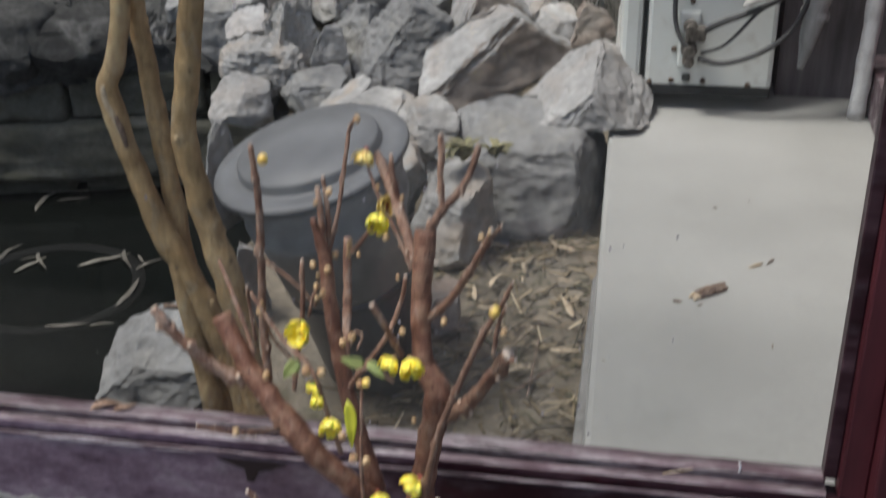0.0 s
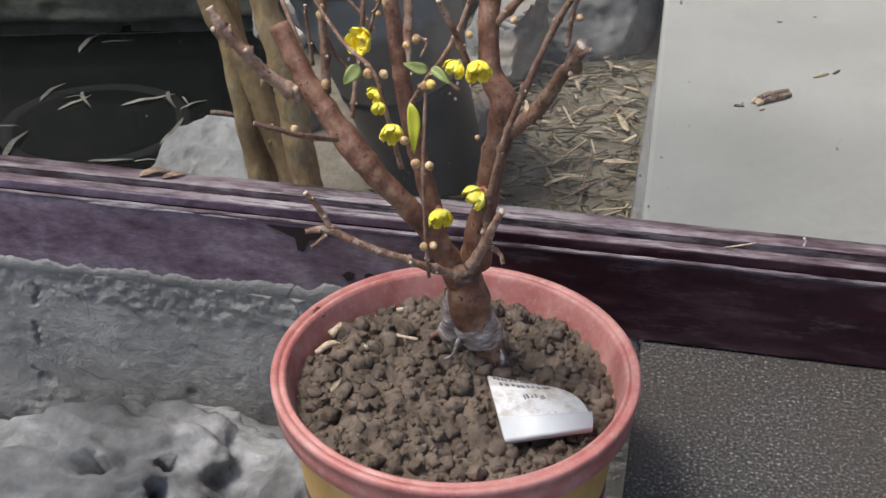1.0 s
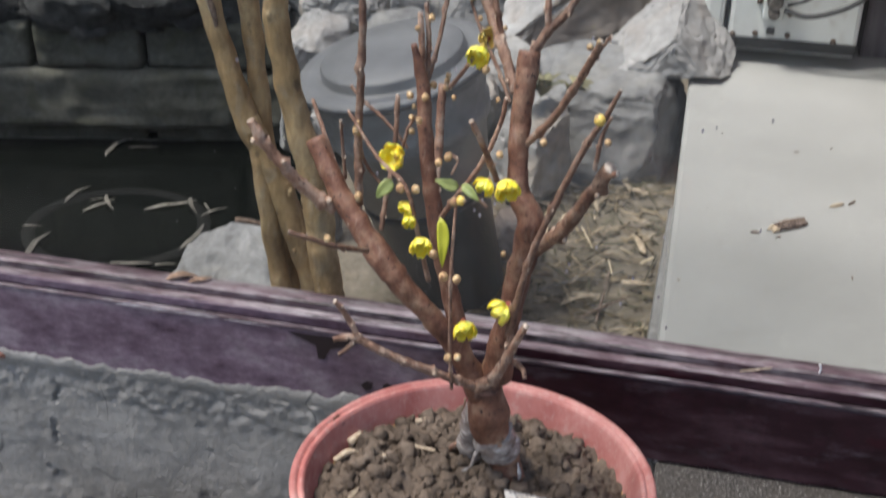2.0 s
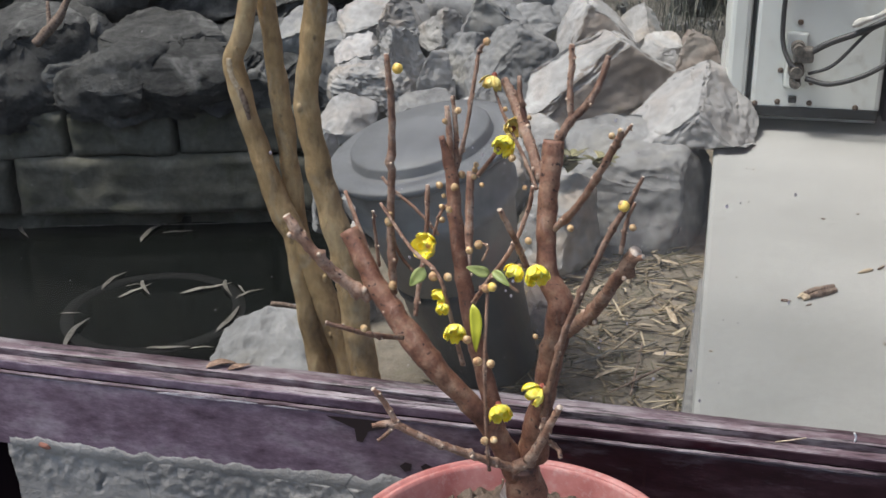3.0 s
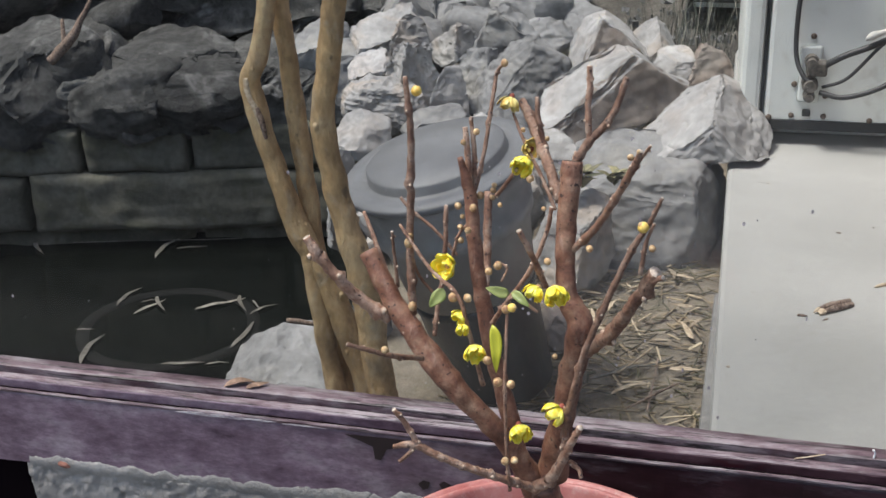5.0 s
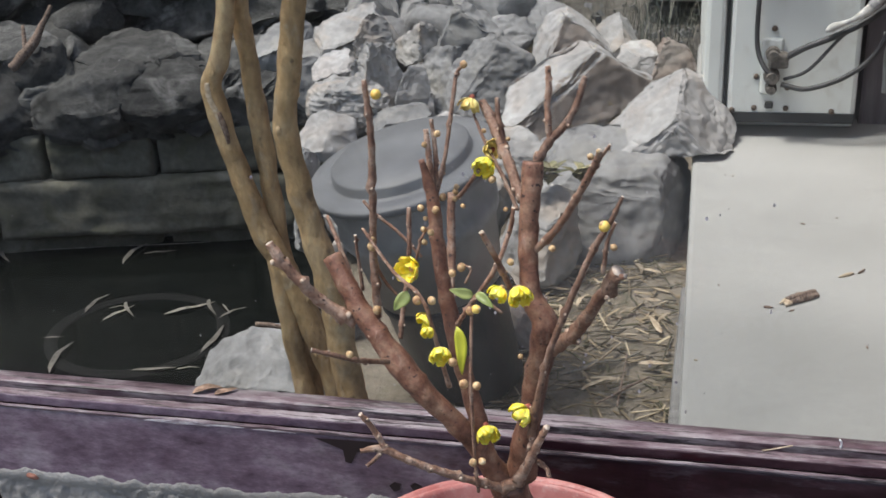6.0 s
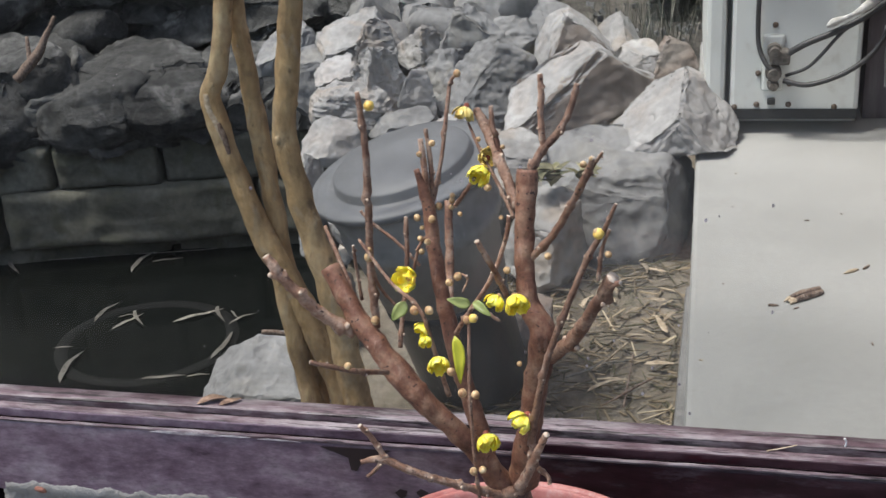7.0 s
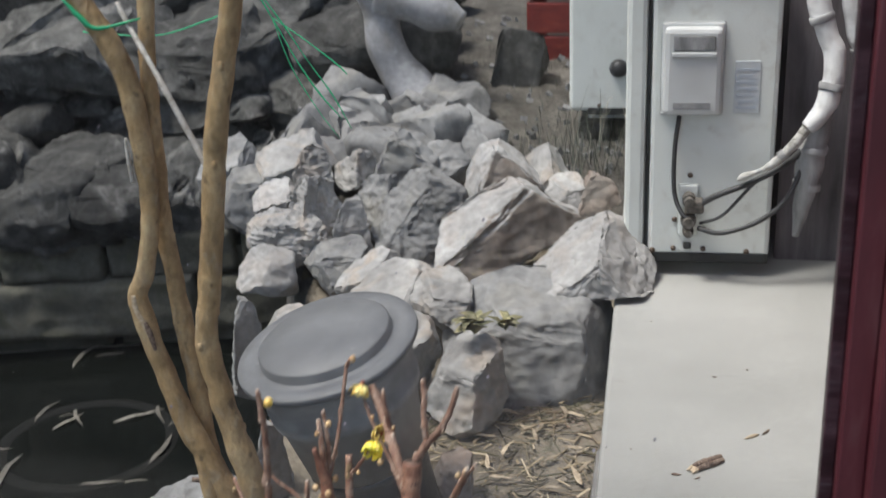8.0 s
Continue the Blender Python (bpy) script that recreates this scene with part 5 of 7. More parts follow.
unit = condenser((0.254, 2.735, 0.048), 1.8, "pale grey-green outdoor condenser unit with stained end panel")
cover = part("valve_cover", box(0.028, -0.032, 0.355, 0.156, 0.0, 0.555, 0.012), M_PLASTIC, unit, "grey plastic terminal cover", smooth=False)
part("flange", box(0.022, -0.008, 0.35, 0.162, 0.0005, 0.565, 0.006), M_PLASTIC, cover, smooth=False)
# Grey plates stand in for the shade inside grip recess and slot
part("hand_recess", box(0.048, -0.036, 0.505, 0.140, -0.0325, 0.538, 0.003), M_WRAP_OLD, cover, "grip recess drawn as a grey plate for its shade", smooth=False)
part("slot", box(0.050, -0.0345, 0.372, 0.132, -0.0325, 0.386, 0.002), M_WRAP_OLD, cover, smooth=False)
part("grip_lip", box(0.044, -0.038, 0.49, 0.144, -0.0325, 0.503, 0.004), M_PLASTIC, cover, smooth=False)
plate = part("label_plate", box(0.186, -0.003, 0.355, 0.242, 0.0005, 0.475, 0.001), M_LABEL, unit, "faded blue-grey rating label", smooth=False)
for i in range(7):
    part("print_bar", box(0.191 + 0.004 * (i % 2), -0.0042, 0.365 + i * 0.0145, 0.235 - 0.006 * (i % 3), -0.0031, 0.371 + i * 0.0145), M_INK, plate, smooth=False)
plate2 = part("valve_plate", box(0.070, -0.008, 0.055, 0.118, 0.0005, 0.185, 0.006), M_AC, unit, "stained valve mounting plate", smooth=False)
for z, r in ((0.155, 0.016), (0.105, 0.018), (0.078, 0.013)):
    bm = lathe([(0, 0.05), (r * 0.7, 0.05), (r * 0.75, 0.035), (r, 0.034), (r, 0.012), (r * 0.8, 0.01), (r * 0.8, 0.0), (0, 0)], 14)
    bmesh.ops.transform(bm, matrix=pose(0.094, -0.008, z, 90), verts=bm.verts)
    part("valve", bm, M_BRASS, unit, "dull brass service valve", smooth=False)
bm = box(0.084, -0.05, 0.125, 0.128, -0.02, 0.16, 0.006)
part("flare_nut", bm, M_BRASS, unit, "dull brass flare nut", smooth=False)
# Near-black box in place of a hole, its dark inside put into the colour
part("drain_hole", box(0.085, -0.009, 0.022, 0.103, 0.0005, 0.038, 0.003), M_AC_DARK, unit, smooth=False)
for x, z in ((0.013, 0.016), (0.062, 0.022), (0.132, 0.022), (0.232, 0.016), (0.063, 0.095), (0.132, 0.07), (0.096, 0.205), (0.03, 0.622), (0.25, 0.622)):
    screw(unit, x, 0.0, z, 0.0065)
wire("cable", [(0.066, -0.012, 0.35, 0.0055), (0.058, -0.016, 0.27, 0.0055), (0.060, -0.018, 0.17, 0.0055), (0.078, -0.04, 0.125, 0.0055), (0.10, -0.05, 0.11, 0.005)], unit, "black power cable")
wire("pipe", [(0.115, -0.04, 0.145, 0.0075), (0.16, -0.05, 0.175, 0.0075), (0.23, -0.05, 0.205, 0.0075), (0.30, -0.045, 0.245, 0.008), (0.345, -0.04, 0.285, 0.009)], unit, "black insulated copper pipe")
wire("pipe", [(0.115, -0.045, 0.09, 0.006), (0.17, -0.06, 0.085, 0.006), (0.25, -0.06, 0.115, 0.006), (0.31, -0.055, 0.17, 0.006), (0.352, -0.04, 0.27, 0.006)], unit, "thin black copper pipe")
wire("cable", [(0.12, -0.04, 0.10, 0.004), (0.17, -0.05, 0.125, 0.004), (0.225, -0.05, 0.19, 0.004), (0.25, -0.05, 0.215, 0.004)], unit, "black cable")

unit2 = condenser((0.028, 3.82, 0.10), 1.8, "second pale outdoor condenser unit further back", False)
part("drain_knob", lathe([(0, 0.02), (0.02, 0.02), (0.03, 0.0), (0, 0)], 16), M_CABLE, unit2).matrix_basis = pose(0.10, -0.002, 0.14, 90)
for x, z in ((0.04, 0.02), (0.24, 0.02)):
    screw(unit2, x, 0.0, z)
for x in (0.06, 0.30):
    tagged(part("concrete_block", box(x - 0.06, 3.84, -0.1, x + 0.04, 4.5, 0.055, 0.006), M_ROCK_DARK, smooth=False), "dark concrete block carrying the rear unit", "block", "support blocks")


# wrapped refrigerant pipes between unit and wall
def wrapped(pts, label, mats=None, sides=18):
    p = thing("insulated_pipe", pts[0][:3], label, "pipe", "wrapped pipes")
    o = Vector(pts[0][:3])
    bm = bmesh.new()
    tube(bm, [(*(Vector(q[:3]) - o), q[3]) for q in pts], sides, 10, 0.22, 2.0, 0, 25)
    part("wrap", bm, mats or M_WRAP, p)
    for f in (0.35, 0.62):
        path = spline([(*(Vector(q[:3]) - o), q[3]) for q in pts], 10)
        k = int(f * (len(path) - 1))
        a, b = path[k], path[min(k + 1, len(path) - 1)]
        bm = bmesh.new()
        d = (b.to_3d() - a.to_3d()).normalized() * 0.008
        tube(bm, [(*(a.to_3d() - d), a.w * 1.14), (*a.to_3d(), a.w * 1.18), (*(a.to_3d() + d), a.w * 1.14)], sides, 3, 0.2, 5.0, 0, 40)
        part("tape_band", bm, M_WRAP_OLD, p, "grey tape band")
    return p


wrapped([(0.60, 2.74, 0.95, 0.025), (0.605, 2.74, 0.72, 0.024), (0.615, 2.73, 0.63, 0.024), (0.65, 2.72, 0.54, 0.024), (0.640, 2.70, 0.45, 0.024), (0.618, 2.69, 0.405, 0.021), (0.600, 2.685, 0.385, 0.017)], "white tape-wrapped pipe bundle bending down to the unit")
wrapped([(0.606, 2.688, 0.395, 0.012), (0.575, 2.68, 0.352, 0.011), (0.540, 2.68, 0.312, 0.010), (0.505, 2.68, 0.287, 0.005), (0.470, 2.68, 0.272, 0.008), (0.455, 2.68, 0.262, 0.003)], "loose dirty strip of pipe tape hanging towards the valves", M_WRAP_DIRTY, 8)
wrapped([(0.675, 2.74, 0.95, 0.022), (0.680, 2.74, 0.65, 0.021), (0.72, 2.74, 0.52, 0.021), (0.735, 2.74, 0.40, 0.022), (0.735, 2.74, 0.26, 0.019), (0.73, 2.74, 0.0, 0.019)], "dusty white wrapped pipe going down to the slab")
wrapped([(0.638, 2.715, 0.43, 0.022), (0.618, 2.715, 0.33, 0.030), (0.606, 2.715, 0.22, 0.024), (0.592, 2.71, 0.12, 0.007)], "torn grey strip of hanging pipe wrap", M_WRAP_OLD, 10)
tagged(part("wall_return", box(0.56, 2.86, -0.01, 0.80, 3.7, 2.3), M_DIMWALL, smooth=False), "dark grey weathered wall behind the pipes, shadow put into its colour", "wall", kind="structure")
# dark house wall closing the far side of the slab
tagged(part("wall_house", box(0.80, 1.285, -0.02, 0.95, 3.7, 2.3), M_POST, smooth=False), "dark red painted timber wall along the slab", "wall", kind="structure")
tagged(part("skirting", box(0.755, 1.285, 0.0, 0.80, 3.7, 0.11, 0.004), M_PAINT_WORN, smooth=False), "worn pinkish timber skirting along the slab", "trim", kind="structure")

# ---- small things on the slab ----
def chip(x, y, z, ln, w, h, rz, mats, name, label, category, group="", seed=1):
    ob = new(name, rock_mesh(name, ln / 2, w / 2, h / 2, seed, mats, 3, 14, 0.05, (0.6, 0.9)))
    ob.matrix_basis = pose(x, y, z + h * 0.42, 0, 0, rz)
    return tagged(ob, label, category, group)


bark = thing("bark_piece", (0.392, 1.878, 0.0), "split brown bark piece with a pale broken end on the slab", "bark", rz=40)
for i, (dy, ln, h) in enumerate(((-0.005, 0.060, 0.009), (0.005, 0.066, 0.012))):
    bm = bmesh.new()
    tube(bm, [(-ln / 2, dy, h * 0.5, 0.0046), (-ln / 6, dy + 0.001, h * 0.55, 0.0054), (ln / 6, dy, h * 0.5, 0.0056), (ln / 2, dy + 0.0015, h * 0.45, 0.0040)], 9, 6, 0.3, i * 6.0, 0, 120)
    part("strip", bm, M_CHIP, bark, "dark brown bark strip", smooth=False)
    bm = bmesh.new()
    tube(bm, [(-ln / 2 - 0.014, dy - 0.002, h * 0.35, 0.0012), (-ln / 2 - 0.004, dy, h * 0.45, 0.0036), (-ln / 2 + 0.006, dy, h * 0.5, 0.0042)], 8, 4, 0.3, i * 4.0, 0, 120)
    part("broken_end", bm, M_CUT, bark, "pale splintered wood", smooth=False)
chip(0.366, 1.855, 0, 0.014, 0.012, 0.010, 20, M_CUT, "wood_chip", "pale wood chip on the slab", "wood chip", "slab litter", 4)
chip(0.336, 1.839, 0, 0.018, 0.006, 0.004, 0, M_CHIP, "wood_chip", "small dark wood chip on the slab", "wood chip", "slab litter", 5)
chip(0.372, 1.832, 0, 0.014, 0.003, 0.003, 40, M_CHIP, "wood_chip", "small dark wood chip on the slab", "wood chip", "slab litter", 6)
chip(0.47, 1.985, 0, 0.035, 0.007, 0.006, 35, M_DRYLEAF, "twig_piece", "dry curled twig on the slab", "twig", "slab litter", 7)
chip(0.497, 2.005, 0, 0.025, 0.005, 0.005, 60, M_CHIP, "twig_piece", "dry curled twig on the slab", "twig", "slab litter", 8)
rnd = random.Random(5)
for i in range(8):
    chip(rnd.uniform(0.22, 0.52), rnd.uniform(1.4, 2.5), 0, rnd.uniform(0.004, 0.012), 0.003, 0.0025, rnd.uniform(0, 180), rnd.choice([M_CHIP, M_DRYLEAF]), "crumb", "tiny crumb of litter on the slab", "litter", "slab litter", 20 + i)
ob = new("plastic_bag", rock_mesh("plastic_bag", 0.05, 0.06, 0.06, 51, M_BAG, 4, 8, 0.2))
ob.matrix_basis = pose(0.648, 1.82, 0.05, 0, 0, 20)
tagged(ob, "crumpled white plastic bag on the slab", "bag")

# ---- dry litter on the soil ----
rnd = random.Random(31)
bm = bmesh.new()
for i in range(1000):
    x, y = rnd.uniform(-0.24, 0.188), 1.31 + 1.1 * rnd.random()
    z = ground_height(x, y) + rnd.uniform(0.002, 0.014)
    ln, w = (rnd.uniform(0.012, 0.05), rnd.uniform(0.0008, 0.0022)) if i % 8 else (rnd.uniform(0.05, 0.14), 0.0016)
    a = rnd.gauss(0.3, 0.9)
    d = Vector((math.cos(a), math.sin(a), rnd.uniform(-0.12, 0.12))) * ln / 2
    e = Vector((-math.sin(a), math.cos(a), rnd.uniform(-0.4, 0.4))) * w
    c, up = Vector((x, y, z)), Vector((0, 0, w * 0.9))
    lo = [bm.verts.new(c + s * d + t * e) for s, t in ((-1, -1), (1, -1), (1, 1), (-1, 1))]
    hi = [bm.verts.new(v.co + up + Vector((0, 0, 0.0))) for v in lo]
    bm.faces.new(hi)
    for k in range(4):
        bm.faces.new((lo[k], lo[(k + 1) % 4], hi[(k + 1) % 4], hi[k]))
tagged(part("straw_litter", bm, M_STRAW, smooth=False), "scattered dry straw and stem litter on the soil", "straw", kind="stuff")


def leaf_mesh(name, ln, w, curl, mats, seed=0, n=9):
    bm = bmesh.new()
    rows = []
    for i in range(n + 1):
        t = i / n
        h = w * math.sin(math.pi * t ** 0.75) ** 0.8 * (1 - 0.25 * t) + 0.0003
        zc = curl * ln * (math.sin(math.pi * t) * 0.5 + 0.3 * t * t) + 0.03 * ln * noise.noise(Vector((t * 4, seed, 0)))
        x = (t - 0.5) * ln
        yb = 0.08 * ln * math.sin(3 * t + seed)
        rows.append([bm.verts.new((x, yb + s * h, zc + abs(s) * h * 0.35)) for s in (-1, -0.5, 0, 0.5, 1)])
    for a, b in zip(rows, rows[1:]):
        for k in range(4):
            bm.faces.new((a[k], a[k + 1], b[k + 1], b[k]))
    r = bmesh.ops.extrude_face_region(bm, geom=bm.faces[:])
    for v in r["geom"]:
        if isinstance(v, bmesh.types.BMVert):
            v.co.z += 0.0006
    bmesh.ops.recalc_face_normals(bm, faces=bm.faces)
    return link_mesh(name, bm, mats)


LEAVES = [leaf_mesh("fallen_leaf", 0.075, 0.008, c, M_DRYLEAF, s) for s, c in ((0.3, 0.12), (1.7, 0.05), (2.9, 0.2))]


WET = [leaf_mesh("fallen_leaf", 0.075, 0.0038, c, M_WETLEAF, s) for s, c in ((0.6, 0.06), (1.9, 0.03), (3.3, 0.08))]


def fallen(x, y, z, rz, size, k, label="dry pale bamboo leaf lying on the soil", group="leaves on the soil", tilt=(0, 0), wet=False):
    ob = new("fallen_leaf", (WET if wet else LEAVES)[k % 3])
    ob.matrix_basis = pose(x, y, z, tilt[0], tilt[1], rz) @ Matrix.Diagonal((size, size, size, 1))
    return tagged(ob, label, "leaf", group)


rnd = random.Random(12)
for i in range(30):
    x, y = rnd.uniform(-0.08, 0.175), rnd.choice([rnd.uniform(2.0, 2.4), rnd.uniform(1.45, 2.35)])
    fallen(x, y, ground_height(x, y) + 0.015, rnd.gauss(10, 50), rnd.uniform(0.35, 0.9), i, tilt=(rnd.uniform(-15, 15), rnd.uniform(-12, 12)))
for i, (px, py, rz, s) in enumerate(((-1.97, 4.04, 91, 2.6), (-1.88, 4.07, 32, 1.6), (-2.48, 3.95, -50, 2.2), (-1.91, 3.60, 87, 2.1), (-1.80, 3.54, 74, 1.9), (-1.77, 3.57, -54, 1.9), (-1.82, 3.58, 32, 0.9), (-1.56, 3.61, 49, 2.5), (-1.48, 3.63, -60, 2.0), (-1.39, 3.60, 59, 1.5), (-1.43, 3.63, -39, 1.1), (-1.39, 3.40, 87, 2.5), (-1.84, 3.20, 101, 2.8), (-1.94, 3.33, 25, 0.9), (-1.50, 3.17, 12, 1.9), (-1.39, 3.19, 25, 1.0))):
    fallen(px, py, -0.997, rz, s, i, "pale bamboo leaf floating on the black water", "leaves on the pond", wet=True)
bm = bmesh.new()
tube(bm, [(-2.551, 3.99, -0.998, 0.0010), (-2.324, 4.04, -0.997, 0.0020), (-2.109, 4.10, -0.998, 0.0008), (-1.888, 4.15, -0.997, 0.0016), (-1.72, 4.20, -0.998, 0.0010)], 6, 10, 0.3, 2.0, 0, 12)
tagged(part("water_line", bm, M_WETLEAF), "thin pale line of scum floating by the pond wall", "scum")
# rim of a sunken tub
tub = lathe([(0.245, -0.25), (0.262, 0.0), (0.27, 0.011), (0.312, 0.012), (0.32, 0.0), (0.30, -0.25)], 64, 0.03, 2)
ob = tagged(part("sunken_tub", tub, M_TUB), "black round tub rim just at the water surface", "tub")
ob.matrix_basis = pose(-1.665, 3.41, -1.009, 0, 0, 0)

bm = bmesh.new()
tube(bm, [(-0.633, 1.980, -0.172, 0.005), (-0.609, 1.990, -0.178, 0.0055), (-0.584, 2.000, -0.185, 0.004)], 8, 5, 0.3, 3.0, 0, 80)
tagged(part("stick", bm, M_CHIP), "short grey-brown stick lying on the pond-edge rock", "stick")
# long dry stems among the litter
rnd = random.Random(77)
for i in range(16):
    x, y, a = rnd.uniform(-0.08, 0.12), rnd.uniform(1.45, 2.1), rnd.gauss(0.5, 0.5)
    ln = rnd.uniform(0.08, 0.2)
    pts = []
    for k in range(4):
        q = (k / 3 - 0.5) * ln
        px, py = min(0.18, x + q * math.cos(a)), y + q * math.sin(a) + 0.006 * math.sin(k * 2 + i)
        pts.append((px, py, ground_height(px, py) + 0.016, rnd.uniform(0.0012, 0.0026)))
    bm = bmesh.new()
    tube(bm, pts, 7, 5, 0.25, i * 3.0, 0, 60)
    tagged(part("dry_stem", bm, rnd.choice([M_DRYLEAF, M_CHIP, M_WETLEAF])), "long dry plant stem lying on the soil", "stem", "stems on the soil")

# green weeds on the front rock and at the slab
def weed(x, y, z, n, size, seed, label):
    rnd = random.Random(seed)
    t = thing("weed", (x, y, z), label, "plant", "small weeds")
    me = leaf_mesh("leaf", size, size * 0.22, 0.25, M_WEED, seed)
    for i in range(n):
        ob = new("leaf", me)
        ob.parent = t
        a = rnd.uniform(0, 360)
        ob.matrix_basis = pose(0.4 * size * math.cos(radians(a)), 0.4 * size * math.sin(radians(a)), rnd.uniform(0.2, 0.9) * size * 0.5, rnd.uniform(-25, 25), rnd.uniform(-40, 5), a)
    return t


weed(-0.099, 2.330, 0.021, 18, 0.06, 3, "wilted green-grey weed growing between the rocks")
weed(-0.039, 2.360, 0.021, 10, 0.05, 4, "wilted green-grey weed growing between the rocks")
weed(0.13, 1.62, -0.185, 8, 0.045, 5, "small green weed on the soil")
weed(0.16, 1.56, -0.185, 7, 0.04, 6, "small green weed on the soil")
weed(-0.13, 1.98, -0.185, 8, 0.05, 7, "small green weed on the soil")

# grass around the rear unit
rnd = random.Random(14)
bm = bmesh.new()
for i in range(1500):
    if i < 300:
        x, y = rnd.gauss(0.02, 0.12), rnd.gauss(3.55, 0.16)
    else:
        x, y = rnd.uniform(-1.0, 0.4), rnd.uniform(3.4, 5.0)
    z = ground_height(x, y)
    h = rnd.uniform(0.05, 0.22) if i < 300 else rnd.uniform(0.01, 0.05)
    a = rnd.uniform(0, 6.28)
    b = Vector((math.cos(a), math.sin(a), 0))
    s = Vector((-b.y, b.x, 0)) * rnd.uniform(0.0006, 0.0012)
    c = Vector((x, y, z))
    m1, m2 = c + b * h * 0.25 + Vector((0, 0, h * 0.7)), c + b * h * rnd.uniform(0.6, 1.1) + Vector((0, 0, h * rnd.uniform(0.55, 1.0)))
    v = [bm.verts.new(q) for q in (c - s, c + s, m1 + s * 0.8, m1 - s * 0.8, m2)]
    bm.faces.new((v[0], v[1], v[2], v[3]))
    bm.faces.new((v[3], v[2], v[4]))
tagged(part("grass", bm, M_GRASS), "thin wintry grass tufts below the rear unit", "grass", kind="stuff")
bm = bmesh.new()
for i in range(500):
    x, y = rnd.uniform(-1.2, 0.3), rnd.uniform(3.3, 5.2)
    r = bmesh.ops.create_cube(bm, size=rnd.uniform(0.006, 0.022))
    m = Matrix.Translation((x, y, ground_height(x, y) + 0.006)) @ pose(0, 0, 0, rnd.uniform(0, 90), rnd.uniform(0, 90), 0)
    bmesh.ops.transform(bm, matrix=m @ Matrix.Diagonal((1.5, 1, 0.6, 1)), verts=r["verts"])
tagged(part("gravel", bm, M_ROCK_MID, smooth=False), "loose pebbles and leaf litter on the slope", "gravel", kind="stuff")

# sill litter
BROWN = [leaf_mesh("fallen_leaf", 0.075, 0.012, c, M_BROWNLEAF, s) for s, c in ((0.4, 0.15), (2.2, 0.1))]
for x, y, rz, size, k in ((-0.405, 1.2535, 22, 0.55, 0), (-0.380, 1.2565, 38, 0.42, 1), (-0.396, 1.258, 8, 0.34, 0)):
    ob = new("fallen_leaf", BROWN[k])
    ob.matrix_basis = pose(x, y, 0.1105, 10, -6, rz) @ Matrix.Diagonal((size, size, size, 1))
    tagged(ob, "dry brown leaf lying on the window ledge", "leaf", "ledge litter")
bm = bmesh.new()
tube(bm, [(0.31, 1.233, 0.1035, 0.0008), (0.325, 1.237, 0.105, 0.0009), (0.345, 1.241, 0.109, 0.0007)], 6, 4, 0.1)
tagged(part("straw", bm, M_CUT), "bent pale straw lying on the window ledge", "straw")
bm = bmesh.new()
tube(bm, [(0.40, 1.246, 0.108, 0.0012), (0.401, 1.246, 0.115, 0.0011), (0.3985, 1.245, 0.120, 0.0014)], 7, 4, 0.2)
tagged(part("nail", bm, M_WHITE), "small white painted nail standing on the ledge", "nail")

# ---- pot, soil, near rocks ----
PX, PY, PZ = 0.057, 0.893, 0.15
pot = thing("flower_pot", (PX, PY, PZ - 0.352), "round plastic pot, pink-red rim and ochre body", "flower pot")
H = 0.352
part("body", lathe([(0.0, 0.004), (0.118, 0.004), (0.122, 0.0), (0.128, 0.006), (0.160, H - 0.045), (0.162, H - 0.034), (0.152, H - 0.034), (0.148, H - 0.05), (0.118, 0.02), (0.0, 0.02)], 96, 0.006), M_POT_BODY, pot, "ochre yellow pot wall")
part("rim", lathe([(0.160, H - 0.036), (0.170, H - 0.035), (0.1735, H - 0.031), (0.1742, H - 0.020), (0.1748, H - 0.009), (0.1765, H - 0.0075), (0.1765, H - 0.0015), (0.1745, H), (0.1700, H - 0.0003), (0.1690, H - 0.0025), (0.1672, H - 0.0025), (0.1662, H - 0.0005), (0.1632, H - 0.001), (0.1615, H - 0.005), (0.1590, H - 0.014), (0.1515, H - 0.040)], 120, 0.006), M_POT, pot, "pink-red faded rim")
bm = bmesh.new()
bmesh.ops.create_icosphere(bm, subdivisions=3, radius=1.0)
for v in bm.verts:
    v.co = Vector((v.co.x * 0.0058, v.co.y * 0.0072, v.co.z * 0.0014)) * (1 + 0.4 * noise.noise(v.co * 2))
part("stain", bm, M_STAIN, pot, "small brown stain on the rim").matrix_basis = pose(-0.1535, 0.0600, H - 0.0035, 0, 45, -22)

bm = bmesh.new()
R, nr, na = 0.1545, 80, 260


def soil_z(x, y):
    r = math.hypot(x, y)
    p = Vector((x * 1.0, y * 1.0, 0))
    z = 0.118 + 0.010 * (1 - (r / R) ** 2) + 0.010 * noise.fractal(p * 22, 0.9, 2, 3)
    d, _ = noise.voronoi(p * 62)
    z += 0.011 * max(0, 0.55 - d[0]) + 0.0055 * noise.fractal(p * 90, 0.7, 2, 5)
    return z


rows = []
for j in range(nr + 1):
    r = R * j / nr
    if j == 0:
        rows.append([bm.verts.new((0, 0, soil_z(0, 0)))])
    else:
        rows.append([bm.verts.new((r * math.cos(2 * math.pi * i / na), r * math.sin(2 * math.pi * i / na), soil_z(r * math.cos(2 * math.pi * i / na), r * math.sin(2 * math.pi * i / na)))) for i in range(na)])
for j in range(nr):
    a, b = rows[j], rows[j + 1]
    for i in range(na):
        k = (i + 1) % na
        bm.faces.new((a[0], b[i], b[k]) if j == 0 else (a[i], b[i], b[k], a[k]))
skirt = [bm.verts.new((v.co.x * 0.985, v.co.y * 0.985, 0.02)) for v in rows[-1]]
